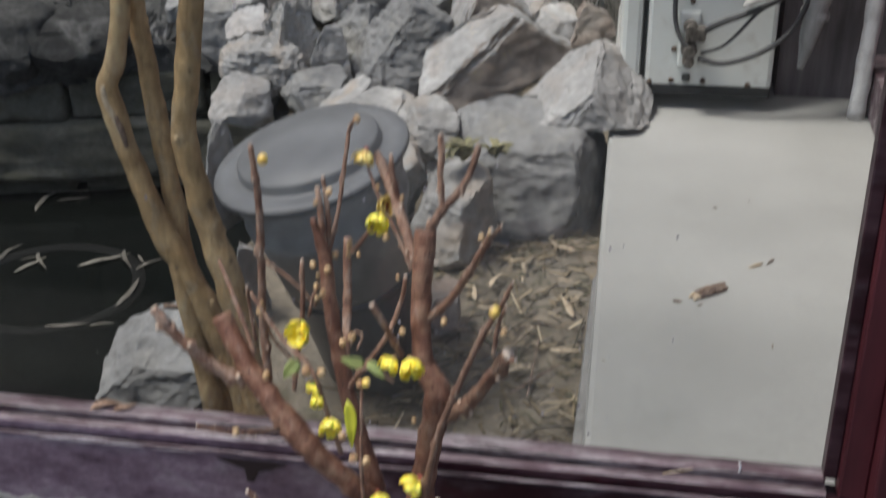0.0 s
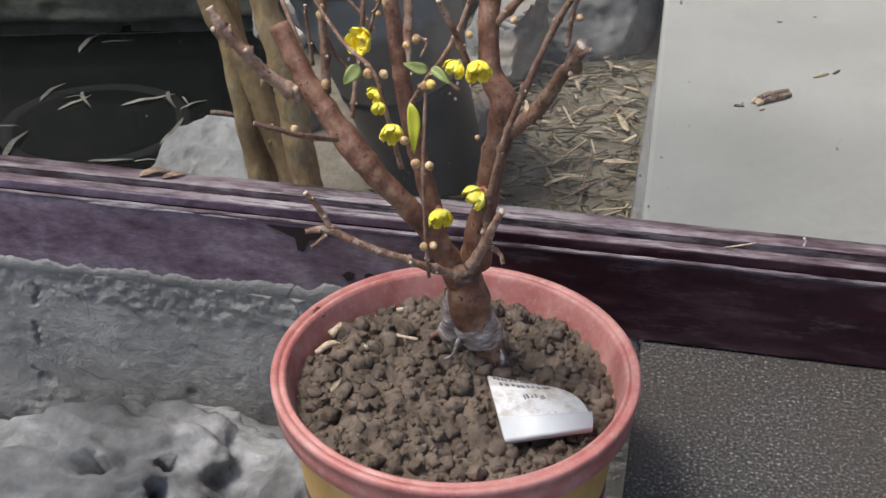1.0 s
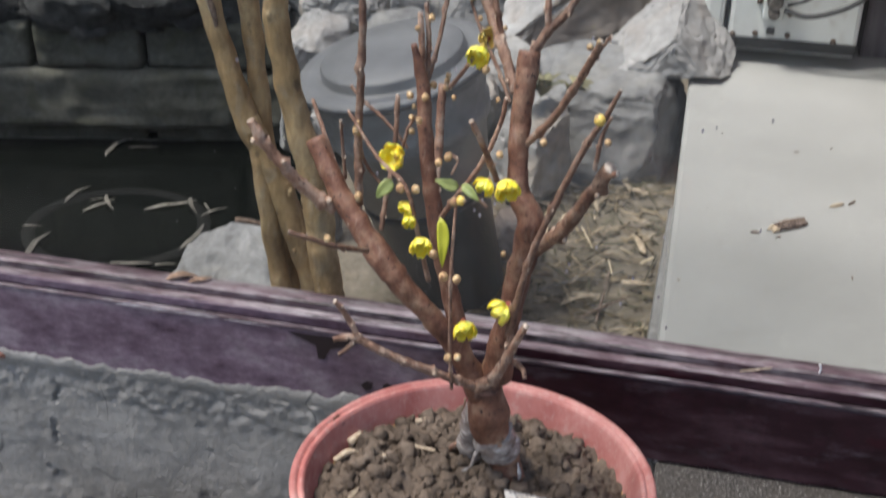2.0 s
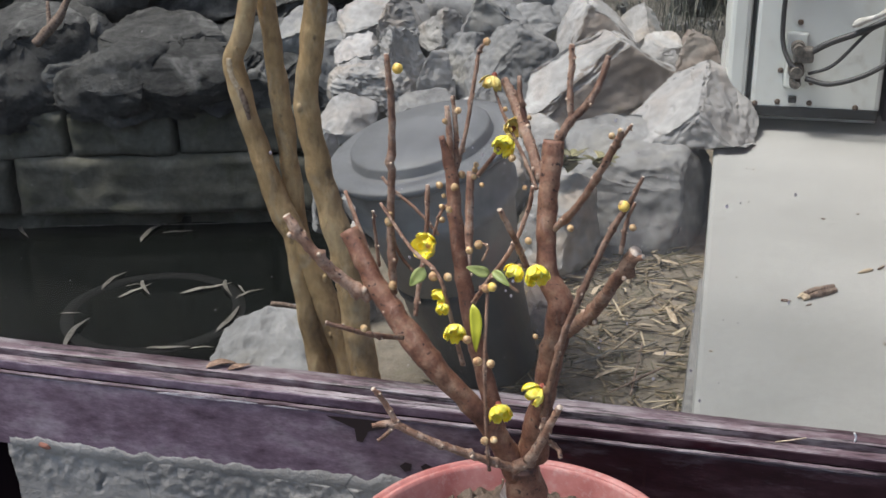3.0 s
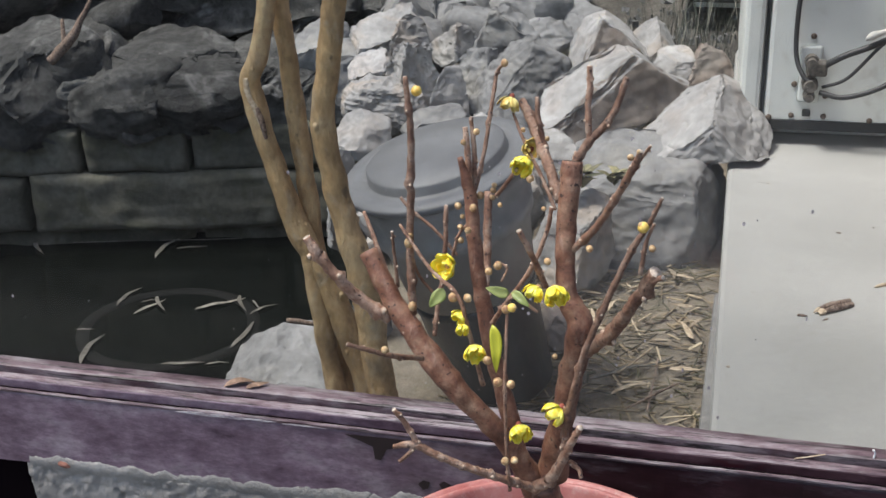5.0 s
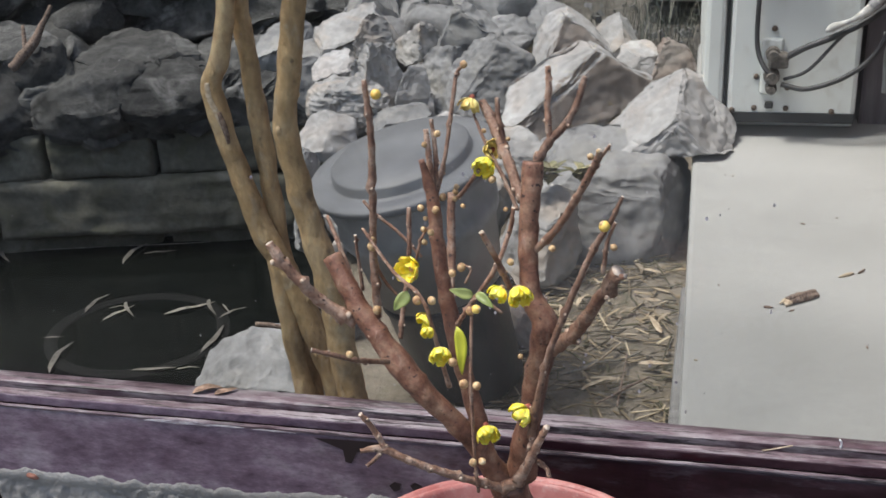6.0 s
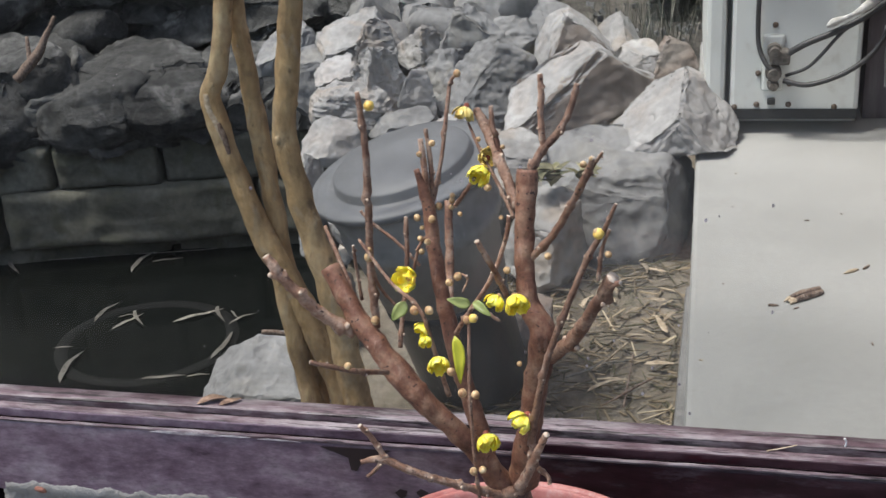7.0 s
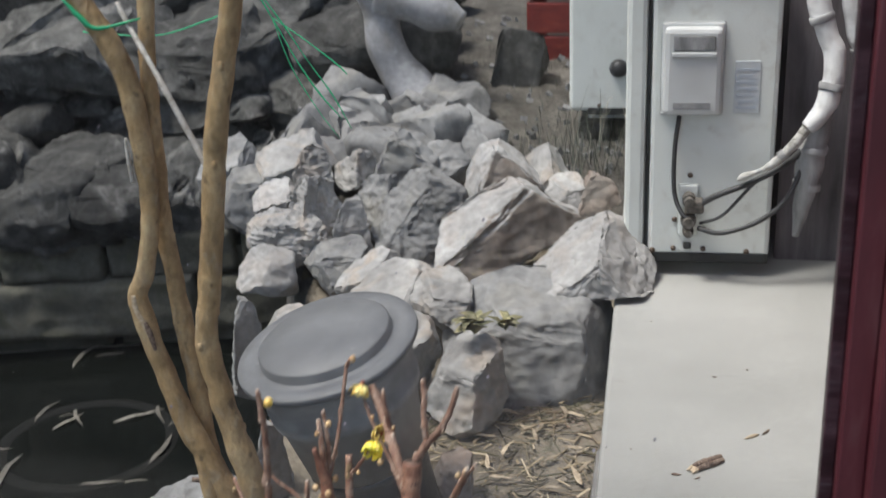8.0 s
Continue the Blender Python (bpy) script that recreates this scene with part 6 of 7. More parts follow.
for i in range(na):
    k = (i + 1) % na
    bm.faces.new((rows[-1][i], skirt[i], skirt[k], rows[-1][k]))
bmesh.ops.recalc_face_normals(bm, faces=bm.faces)
soil = tagged(part("potting_soil", bm, M_POTSOIL), "brown crumbly potting soil filling the pot", "soil", kind="stuff")
soil.location = (PX, PY, 0)
rnd = random.Random(8)
bm = bmesh.new()
CLODS = []
for s in range(6):
    b2 = bmesh.new()
    bmesh.ops.create_icosphere(b2, subdivisions=2, radius=1)
    for v in b2.verts:
        v.co *= 1 + 0.85 * noise.fractal(v.co * 1.5 + Vector((s * 9, 0, 0)), 0.6, 2, 5)
    CLODS.append(([v.co.copy() for v in b2.verts], [[v.index for v in f.verts] for f in b2.faces]))
    b2.free()
verts, faces = [], []
for i in range(1300):
    a, r = rnd.uniform(0, 6.283), 0.149 * math.sqrt(rnd.random())
    s = min(0.0085, 0.0014 * rnd.paretovariate(1.4))
    x, y = r * math.cos(a), r * math.sin(a)
    if r + s > 0.152:
        continue
    c = Vector((PX + x, PY + y, soil_z(x, y) + s * 0.12))
    m = pose(0, 0, 0, rnd.uniform(0, 360), rnd.uniform(0, 360), rnd.uniform(0, 360)).to_3x3()
    vv, ff = CLODS[i % 6]
    o = len(verts)
    verts += [tuple(c + (m @ v) * s) for v in vv]
    faces += [[o + q for q in f] for f in ff]
me = bpy.data.meshes.new("soil_clods")
me.from_pydata(verts, [], faces)
me.materials.append(M_POTSOIL)
me.polygons.foreach_set("use_smooth", [True] * len(me.polygons))
tagged(new("soil_clods", me), "loose crumbs and clods of earth on the potting soil", "soil", kind="stuff")


def on_soil(x, y, up=0.0):
    return soil_z(x - PX, y - PY) + up


# straw and chips on the soil
def sliver(pts, label, mats, category="straw"):
    bm = bmesh.new()
    tube(bm, pts, 7, 4, 0.2, 3.0)
    return tagged(part("straw_piece", bm, mats), label, category, "litter in the pot")


sliver([(-0.018, 0.925, on_soil(-0.018, 0.925) + 0.004, 0.0018), (-0.016, 0.948, on_soil(-0.016, 0.948) + 0.008, 0.0018)], "bent dry straw piece on the soil", M_CUT)
sliver([(-0.016, 0.948, on_soil(-0.016, 0.948) + 0.008, 0.0018), (0.008, 0.945, on_soil(0.008, 0.945) + 0.006, 0.0016)], "bent dry straw piece on the soil", M_CUT)
sliver([(-0.091, 0.918, on_soil(-0.091, 0.918) + 0.006, 0.003), (-0.078, 0.926, on_soil(-0.078, 0.926) + 0.008, 0.004), (-0.068, 0.930, on_soil(-0.068, 0.930) + 0.008, 0.001)], "pale wood sliver on the soil", M_CUT, "wood chip")
sliver([(-0.085, 0.950, on_soil(-0.085, 0.95) + 0.005, 0.005), (-0.078, 0.968, on_soil(-0.078, 0.968) + 0.008, 0.004)], "pale wood sliver on the soil", M_CUT, "wood chip")
sliver([(-0.043, 0.925, on_soil(-0.043, 0.925) + 0.004, 0.0045), (-0.038, 0.929, on_soil(-0.038, 0.929) + 0.005, 0.003)], "pale pebble-like chip on the soil", M_CUT, "wood chip")
sliver([(-0.025, 0.995, on_soil(-0.025, 0.995) + 0.004, 0.0025), (-0.012, 1.005, on_soil(-0.012, 1.005) + 0.004, 0.002)], "yellow straw piece on the soil", M_CUT)
sliver([(0.02, 0.955, on_soil(0.02, 0.955) + 0.004, 0.003), (0.035, 0.968, on_soil(0.035, 0.968) + 0.008, 0.003), (0.045, 0.975, on_soil(0.045, 0.975) + 0.012, 0.002)], "grey dry twig piece on the soil", M_TWIG, "twig")
fallen(-0.055, 0.865, on_soil(-0.055, 0.865) + 0.006, 80, 0.3, 2, "yellowed leaf scrap on the soil", "litter in the pot")

# plant tag: a curved white strip with faint handwriting
tag = thing("plant_tag", (0.140, 0.850, 0.128), "curved white plastic plant tag with faded handwriting", "tag")


def tag_sheet(s0, s1, u0, u1, lift, thick, n=14):
    """A piece of the bent strip: s runs across it, u from its back edge (0) to its front edge (1)."""
    bm = bmesh.new()
    rows = []
    for i in range(n + 1):
        u = u0 + (u1 - u0) * i / n
        z = 0.004 + 0.017 * math.sin(math.pi * (0.12 + 0.80 * u)) + lift
        left = Vector((-0.052 + 0.030 * u ** 1.3, 0.046 - 0.086 * u, z))
        right = Vector((0.004 + 0.050 * math.sin(1.5 * u), 0.042 - 0.052 * u, z))
        rows.append([bm.verts.new(left.lerp(right, s0)), bm.verts.new(left.lerp(right, s1))])
    for a, b in zip(rows, rows[1:]):
        bm.faces.new((a[0], a[1], b[1], b[0]))
    r = bmesh.ops.extrude_face_region(bm, geom=bm.faces[:])
    for v in r["geom"]:
        if isinstance(v, bmesh.types.BMVert):
            v.co.z -= thick
    bmesh.ops.recalc_face_normals(bm, faces=bm.faces)
    return bm


part("strip", tag_sheet(0.0, 1.0, 0.0, 0.83, 0, 0.0012), M_TAG, tag)
part("folded_edge", tag_sheet(-0.01, 1.01, 0.84, 1.06, 0.0075, 0.0060), M_PLASTIC, tag, "rolled front edge")
rnd = random.Random(2)
for u, x0, x1 in ((0.10, 0.08, 0.86), (0.26, 0.14, 0.80), (0.50, 0.36, 0.60)):
    x = x0
    while x < x1:
        w = rnd.uniform(0.014, 0.05)
        part("ink_bar", tag_sheet(x, x + w, u - rnd.uniform(0.0, 0.05), u + rnd.uniform(0.01, 0.05), 0.0008, 0.0006, 3), M_PEN, tag)
        x += w + rnd.uniform(0.01, 0.045)


def pitted(name, loc, size, rz, seed, label, holes=()):
    me = rock_mesh(name, *size, seed, M_SCHOLAR, 6 if holes else 5, 7, 0.10, (0.7, 0.95), 1.3, 0.35)
    me.polygons.foreach_set("use_smooth", [True] * len(me.polygons))
    me.set_sharp_from_angle(angle=radians(80))
    big = max(size)
    for v in me.vertices:
        n = v.co.normalized()
        for hx, hy, hz, rad in holes:
            h = Vector((hx, hy, hz)).normalized()
            d = (n - h).length + 0.25 * rad * noise.noise(n * 9)
            if d < rad:
                v.co *= 1 - 0.8 * (1 - (d / rad) ** 2) ** 0.4
        v.co += n * big * 0.028 * noise.fractal(n * 6 + Vector((0, seed, 0)), 0.8, 2.1, 5)
        v.co += n * 0.035 * big * (abs(noise.noise(n * 3.2 + Vector((seed, 0, 0)))) - 0.2)
    ob = new(name, me)
    ob.matrix_basis = pose(*loc, 0, 0, rz)
    return tagged(ob, label, "rock", "pitted rocks beside the pot")


pitted("pitted_rock", (-0.37, 1.015, -0.25), (0.27, 0.16, 0.135), 16, 61, "pale weathered limestone with deep holes beside the pot", ((-0.35, -0.25, 0.85, 0.11), (-0.22, -0.30, 0.9, 0.06), (0.30, -0.50, 0.75, 0.11), (0.36, -0.28, 0.85, 0.08), (0.1, -0.75, 0.6, 0.12), (-0.6, -0.6, 0.55, 0.11), (0.65, -0.55, 0.5, 0.1), (-0.1, -0.65, 0.65, 0.06)))
pitted("pitted_rock", (-0.15, 1.03, -0.23), (0.08, 0.10, 0.09), -20, 62, "smooth whitish rock against the pot")
pitted("pitted_rock", (-0.70, 0.88, -0.24), (0.14, 0.12, 0.09), 40, 63, "pale weathered limestone lump in the bed")

# ---- wintersweet ----
plant = thing("wintersweet_plant", (0.072, 0.932, 0.122), "pruned wintersweet shrub with yellow flowers in a pot", "shrub")
P0 = Vector((0.066, 0.93, 0.12))


def limb(name, pts, cut):
    bm = bmesh.new()
    rnd = random.Random(int(abs(pts[0][0]) * 1e5) + len(pts))
    fat = max(p[3] for p in pts)
    thick = fat > 0.007
    path = spline([(*(Vector(p[:3]) - P0), p[3]) for p in pts], 10)
    k = rnd.randint(4, 8)
    nodes = []
    while k < len(path) - 3:
        nodes.append(k)
        k += rnd.randint(9, 17)
    for k in nodes:
        path[k].w *= 1.05 if thick else 1.25
        path[k + 1].w *= 1.03 if thick else 1.12
        kink = Vector((rnd.gauss(0, 1), rnd.gauss(0, 1), rnd.gauss(0, 1), 0)) * path[k].w * (0.05 if thick else 0.22)
        path[k] += kink
    tube(bm, [tuple(q) for q in path], 16 if thick else 9, 1, 0.17 if thick else 0.30, rnd.uniform(0, 50), 1 if cut else 0, 70 if thick else 190)
    for k in nodes:
        a, d = path[k], (path[k + 1] - path[k]).to_3d().normalized()
        side = d.orthogonal().normalized()
        side.rotate(Matrix.Rotation(rnd.uniform(0, 6.28), 3, d))
        for sgn in (1, -1):
            q = a.to_3d() + side * sgn * a.w * (0.8 if thick else 0.95)
            rr = max(0.0012, a.w * (0.22 if thick else 0.42)) * rnd.uniform(0.7, 1.1)
            r = bmesh.ops.create_icosphere(bm, subdivisions=1, radius=rr)
            bmesh.ops.transform(bm, matrix=Matrix.Translation(q) @ Matrix.Diagonal((1, 1, 1.2, 1)), verts=r["verts"])
            if not thick or rnd.random() < 0.4:
                for f in {f for v in r["verts"] for f in v.link_faces}:
                    f.material_index = 2
    return part(name, bm, [M_BARK if fat > 0.007 else M_TWIG, M_CUT_DARK if cut == 2 else M_TIP, M_NODE], plant)


bm = bmesh.new()
tube(bm, [(0.016, -0.006, -0.03, 0.019), (0.013, 0.0, 0.0, 0.0175), (0.006, 0.002, 0.03, 0.0165), (-0.002, -0.010, 0.06, 0.0185), (-0.006, -0.022, 0.095, 0.020), (-0.008, -0.03, 0.13, 0.014)], 18, 8, 0.22, 7.0, 0, 40)
part("trunk", bm, [M_BARK, M_CUT], plant, "thick dark trunk base")
for seed, pts in ((4.0, [(0.006, 0.001, 0.032, 0.0172), (0.005, 0.000, 0.037, 0.0196), (0.003, -0.003, 0.045, 0.0190), (0.000, -0.007, 0.053, 0.0206), (-0.002, -0.011, 0.063, 0.0200), (-0.003, -0.013, 0.067, 0.0188)]),
                  (9.0, [(-0.029, 0.021, 0.012, 0.0130), (-0.028, 0.019, 0.022, 0.0152), (-0.027, 0.017, 0.036, 0.0138), (-0.025, 0.013, 0.052, 0.0146), (-0.021, 0.007, 0.076, 0.0122), (-0.018, 0.003, 0.088, 0.0100)])):
    bm = bmesh.new()
    tube(bm, pts, 26, 7, 0.22, seed, 0, 110)
    part("grafting_film", bm, M_FILM, plant, "wrinkled translucent grafting film")
for pts in ([(-0.012, -0.010, 0.044, 0.0014), (-0.018, -0.014, 0.034, 0.0024), (-0.022, -0.017, 0.022, 0.0012), (-0.030, -0.018, 0.016, 0.0016)], [(0.024, -0.010, 0.030, 0.0012), (0.027, -0.014, 0.020, 0.0022), (0.026, -0.015, 0.012, 0.0008)]):
    bm = bmesh.new()
    tube(bm, pts, 8, 6, 0.4, 2.0, 0, 150)
    part("film_tail", bm, M_FILM, plant, "loose twisted end of film")
bm = bmesh.new()
tube(bm, [(-0.028, 0.022, -0.02, 0.0125), (-0.028, 0.020, 0.02, 0.0120), (-0.024, 0.012, 0.055, 0.0105), (-0.014, 0.0, 0.090, 0.008)], 12, 6, 0.25, 3.0)
part("sucker", bm, [M_BARK, M_CUT], plant)
bm = bmesh.new()
tube(bm, [(-0.036, 0.035, -0.005, 0.002), (-0.038, 0.03, 0.04, 0.0018), (-0.037, 0.02, 0.075, 0.0015)], 6, 4, 0.1)
part("stake", bm, M_TWIG, plant, "thin dry stick")

bm = bmesh.new()
bmesh.ops.create_icosphere(bm, subdivisions=2, radius=1.0)
for v in bm.verts:
    v.co *= 1 + 0.12 * noise.noise(v.co * 2.5)
    v.co.z *= 1.12
BUD = link_mesh("bud", bm, M_BUD)
bm = bmesh.new()
bmesh.ops.create_icosphere(bm, subdivisions=3, radius=1.0)
for v in bm.verts:
    a = math.atan2(v.co.y, v.co.x)
    v.co *= 1 + 0.09 * abs(math.sin(a * 2.5 + v.co.z * 2)) + 0.06 * noise.noise(v.co * 3)
YBUD = link_mesh("bud", bm, M_AMBER)


def bud(x, y, z, r, me=None, label=""):
    ob = new("bud", me or BUD)
    ob.parent = plant
    a = (x * 7919 + z * 5003) % 1.0
    ob.matrix_basis = pose(x - P0.x, y - P0.y, z - P0.z, 60 * a - 30, 80 * a - 40, 360 * a) @ Matrix.Diagonal((r, r, r, 1))
    if label:
        ob["label"] = label
    return ob


def yellow_bud(x, y, z, r):
    b = bud(x, y, z, r, YBUD, "swelling yellow bud")
    s = new("bud_scale", BUD)
    s.parent = b
    s.matrix_basis = pose(0.35, 0.1, 0.45) @ Matrix.Diagonal((0.62, 0.62, 0.62, 1))


def petal_mesh(op, k):
    """A petal of a cup: from the base at the origin outwards along x and up z."""
    bm = bmesh.new()
    end = radians(155 - 85 * op)
    rad = 1.0 if op < 0.75 else 1.0 / math.sin(end)
    n, rows = 9, []
    for i in range(n + 1):
        t = i / n
        phi = end * t
        w = 0.70 * math.sin(math.pi * (0.06 + 0.86 * t)) ** 0.75
        row = []
        for s in (-1, -0.5, 0, 0.5, 1):
            g = noise.noise(Vector((t * 4, s * 2.5, k * 3.1))) * 0.17 * t
            rr = rad * math.sin(phi) + g + 0.10 * op * max(0, t - 0.75)
            a = s * w / max(0.35, math.sin(min(phi, math.pi - 0.35)) + 0.15) * 0.9
            a = max(-0.75, min(0.75, a))
            row.append(bm.verts.new((rr * math.cos(a), rr * math.sin(a), rad * (1 - math.cos(phi)) * 0.92 + g * 0.6)))
        rows.append(row)
    for a, b in zip(rows, rows[1:]):
        for q in range(4):
            bm.faces.new((a[q], a[q + 1], b[q + 1], b[q]))
    r = bmesh.ops.extrude_face_region(bm, geom=bm.faces[:])
    for v in r["geom"]:
        if isinstance(v, bmesh.types.BMVert):
            v.co *= 0.965
    bmesh.ops.recalc_face_normals(bm, faces=bm.faces)
    return link_mesh("petal", bm, M_PETAL)


def flower(x, y, z, r, facing, op, inner):
    k = int((x + 1) * 1000) % 17
    q = Vector(facing).normalized().to_track_quat("Z", "Y")
    base = Vector((x, y, z)) - P0 - Vector(facing).normalized() * r * 0.85
    bm = bmesh.new()
    bmesh.ops.create_icosphere(bm, subdivisions=2, radius=0.30)
    for v in bm.verts:
        v.co.z *= 0.8
    me = link_mesh("flower", bm, M_INNER if inner else M_BUD)
    f = new("flower", me)
    f.parent = plant
    f["label"] = "open yellow wintersweet flower" if op > 0.45 else "half-open nodding yellow flower"
    f.matrix_basis = Matrix.LocRotScale(base, q, (r, r, r))
    for ring, (cnt, o, s) in enumerate(((6, op, 1.0), (5, op * 0.75, 0.9), (3, op * 0.4, 0.62))):
        me = petal_mesh(o, k + ring)
        if z > 0.54 and inner:
            me.materials[0] = M_PETAL_OLD
        for i in range(cnt):
            p = new("petal", me)
            p.parent = f
            p.matrix_basis = pose(0, 0, 0.05 * ring, (k * 7 + i * 13) % 9 - 4, (k * 5 + i * 11) % 13 - 6, 360 * i / cnt + ring * 36 + k * 10) @ Matrix.Diagonal((s, s, s, 1))
    if inner:
        b2 = bmesh.new()
        bmesh.ops.create_icosphere(b2, subdivisions=2, radius=0.26)
        part("sepal", b2, M_INNER, f, "maroon-brown scales").location = (0, 0, -0.12)


def leaf(a, b, w, kind):
    a, b = Vector(a) - P0, Vector(b) - P0
    d = b - a
    me = leaf_mesh("leaf", d.length * 1.1, w * 0.9, 0.1, M_LEAF if kind == "green" else M_LEAF_Y, 1.0)
    ob = new("leaf", me)
    ob.parent = plant
    x = d.normalized()
    n = Vector((0.1, -0.9, 0.45))
    z = (n - x * n.dot(x)).normalized()
    y = z.cross(x)
    m = Matrix((x, y, z)).transposed().to_4x4()
    ob.matrix_basis = Matrix.Translation((a + b) / 2) @ m
    ob["label"] = "small fresh green leaf" if kind == "green" else "long yellow-green leaf"


limb("limb", [(0.053, 0.900, 0.238, 0.0125), (0.032, 0.885, 0.294, 0.0104), (0.012, 0.875, 0.325, 0.0098), (-0.014, 0.870, 0.357, 0.0103), (-0.037, 0.872, 0.384, 0.0122), (-0.058, 0.879, 0.408, 0.0103), (-0.082, 0.890, 0.438, 0.0096), (-0.106, 0.906, 0.474, 0.0092)], 2)
limb("limb", [(0.036, 0.900, 0.270, 0.0090), (0.023, 0.905, 0.326, 0.0083), (0.008, 0.910, 0.381, 0.0077), (-0.003, 0.920, 0.426, 0.0076), (-0.012, 0.930, 0.477, 0.0068), (-0.018, 0.940, 0.521, 0.0060), (-0.027, 0.940, 0.558, 0.0025)], 0)
limb("limb", [(0.067, 0.900, 0.262, 0.0147), (0.076, 0.885, 0.321, 0.0117), (0.086, 0.875, 0.380, 0.0108), (0.094, 0.870, 0.433, 0.0120), (0.082, 0.875, 0.462, 0.0091), (0.078, 0.885, 0.504, 0.0085), (0.079, 0.895, 0.546, 0.0089), (0.080, 0.903, 0.574, 0.0093)], 2)
limb("branch", [(-0.082, 0.885, 0.419, 0.0066), (-0.107, 0.875, 0.441, 0.0060), (-0.127, 0.865, 0.469, 0.0049), (-0.139, 0.862, 0.487, 0.0054), (-0.148, 0.860, 0.504, 0.0034)], 1)
limb("twig", [(-0.040, 0.840, 0.405, 0.0027), (-0.055, 0.800, 0.427, 0.0023), (-0.074, 0.785, 0.439, 0.0021), (-0.088, 0.780, 0.445, 0.0021)], 1)
limb("branch", [(-0.060, 0.885, 0.425, 0.0040), (-0.062, 0.890, 0.489, 0.0037), (-0.060, 0.895, 0.560, 0.0034), (-0.060, 0.897, 0.600, 0.0031), (-0.064, 0.900, 0.642, 0.0023)], 1)
limb("branch", [(-0.020, 1.000, 0.371, 0.0042), (-0.023, 1.030, 0.421, 0.0045), (-0.025, 1.050, 0.485, 0.0039)], 0)
limb("twig", [(-0.020, 0.945, 0.513, 0.0033), (-0.022, 0.950, 0.554, 0.0030), (-0.025, 0.955, 0.582, 0.0025)], 1)
limb("twig", [(-0.017, 0.950, 0.517, 0.0025), (-0.017, 0.955, 0.558, 0.0023), (-0.021, 0.960, 0.590, 0.0020)], 1)
limb("twig", [(-0.016, 0.950, 0.523, 0.0023), (-0.011, 0.970, 0.556, 0.0020), (-0.007, 0.990, 0.600, 0.0020), (-0.005, 1.000, 0.621, 0.0018), (0.002, 1.000, 0.630, 0.0015)], 1)
limb("branch", [(0.066, 0.930, 0.526, 0.0049), (0.053, 0.950, 0.549, 0.0049), (0.037, 0.980, 0.567, 0.0048), (0.024, 1.000, 0.584, 0.0046), (0.016, 1.010, 0.593, 0.0036)], 1)
limb("twig", [(0.060, 0.940, 0.514, 0.0020), (0.045, 0.960, 0.535, 0.0018), (0.025, 0.980, 0.561, 0.0015), (0.010, 1.000, 0.583, 0.0013)], 1)
limb("twig", [(0.046, 0.970, 0.560, 0.0027), (0.038, 0.975, 0.587, 0.0025), (0.036, 0.980, 0.606, 0.0020)], 1)
limb("branch", [(0.078, 0.905, 0.563, 0.0035), (0.092, 0.910, 0.588, 0.0040), (0.108, 0.915, 0.607, 0.0032), (0.116, 0.920, 0.625, 0.0030), (0.121, 0.925, 0.643, 0.0023)], 1)
limb("twig", [(0.093, 0.910, 0.590, 0.0028), (0.091, 0.912, 0.619, 0.0025), (0.092, 0.914, 0.638, 0.0028), (0.091, 0.915, 0.654, 0.0021)], 1)
limb("branch", [(0.081, 0.885, 0.496, 0.0033), (0.106, 0.870, 0.529, 0.0032), (0.124, 0.860, 0.563, 0.0031), (0.136, 0.850, 0.589, 0.0031), (0.142, 0.845, 0.606, 0.0024)], 1)
limb("twig", [(0.132, 0.855, 0.580, 0.0020), (0.143, 0.850, 0.599, 0.0015), (0.150, 0.845, 0.611, 0.0011)], 1)
limb("branch", [(0.100, 0.870, 0.411, 0.0058), (0.125, 0.845, 0.446, 0.0060), (0.144, 0.825, 0.484, 0.0054), (0.161, 0.810, 0.519, 0.0056)], 1)
limb("twig", [(0.158, 0.810, 0.512, 0.0028), (0.167, 0.805, 0.517, 0.0021)], 1)
limb("twig", [(0.090, 0.815, 0.356, 0.0038), (0.097, 0.812, 0.399, 0.0032), (0.107, 0.810, 0.444, 0.0029), (0.123, 0.810, 0.489, 0.0029), (0.141, 0.811, 0.535, 0.0026), (0.154, 0.811, 0.559, 0.0021), (0.163, 0.811, 0.581, 0.0015)], 1)
limb("twig", [(0.149, 0.810, 0.516, 0.0020), (0.152, 0.810, 0.542, 0.0017), (0.158, 0.810, 0.560, 0.0013)], 1)
limb("branch", [(0.064, 0.820, 0.298, 0.0058), (0.079, 0.815, 0.314, 0.0048), (0.091, 0.812, 0.340, 0.0043), (0.092, 0.812, 0.359, 0.0035)], 0)
limb("twig", [(0.091, 0.812, 0.340, 0.0035), (0.099, 0.805, 0.361, 0.0033), (0.106, 0.800, 0.377, 0.0028)], 1)
limb("twig", [(0.095, 0.820, 0.329, 0.0022), (0.104, 0.810, 0.329, 0.0019), (0.107, 0.805, 0.324, 0.0017)], 1)
limb("twig", [(0.064, 0.820, 0.298, 0.0041), (0.041, 0.800, 0.317, 0.0036), (0.020, 0.785, 0.333, 0.0035), (-0.007, 0.775, 0.348, 0.0033), (-0.029, 0.770, 0.361, 0.0032), (-0.047, 0.765, 0.360, 0.0021)], 1)
limb("twig", [(-0.028, 0.770, 0.363, 0.0026), (-0.036, 0.770, 0.380, 0.0023), (-0.045, 0.765, 0.396, 0.0018)], 1)
limb("twig", [(-0.029, 0.770, 0.360, 0.0019), (-0.035, 0.765, 0.353, 0.0019), (-0.041, 0.760, 0.349, 0.0016)], 1)
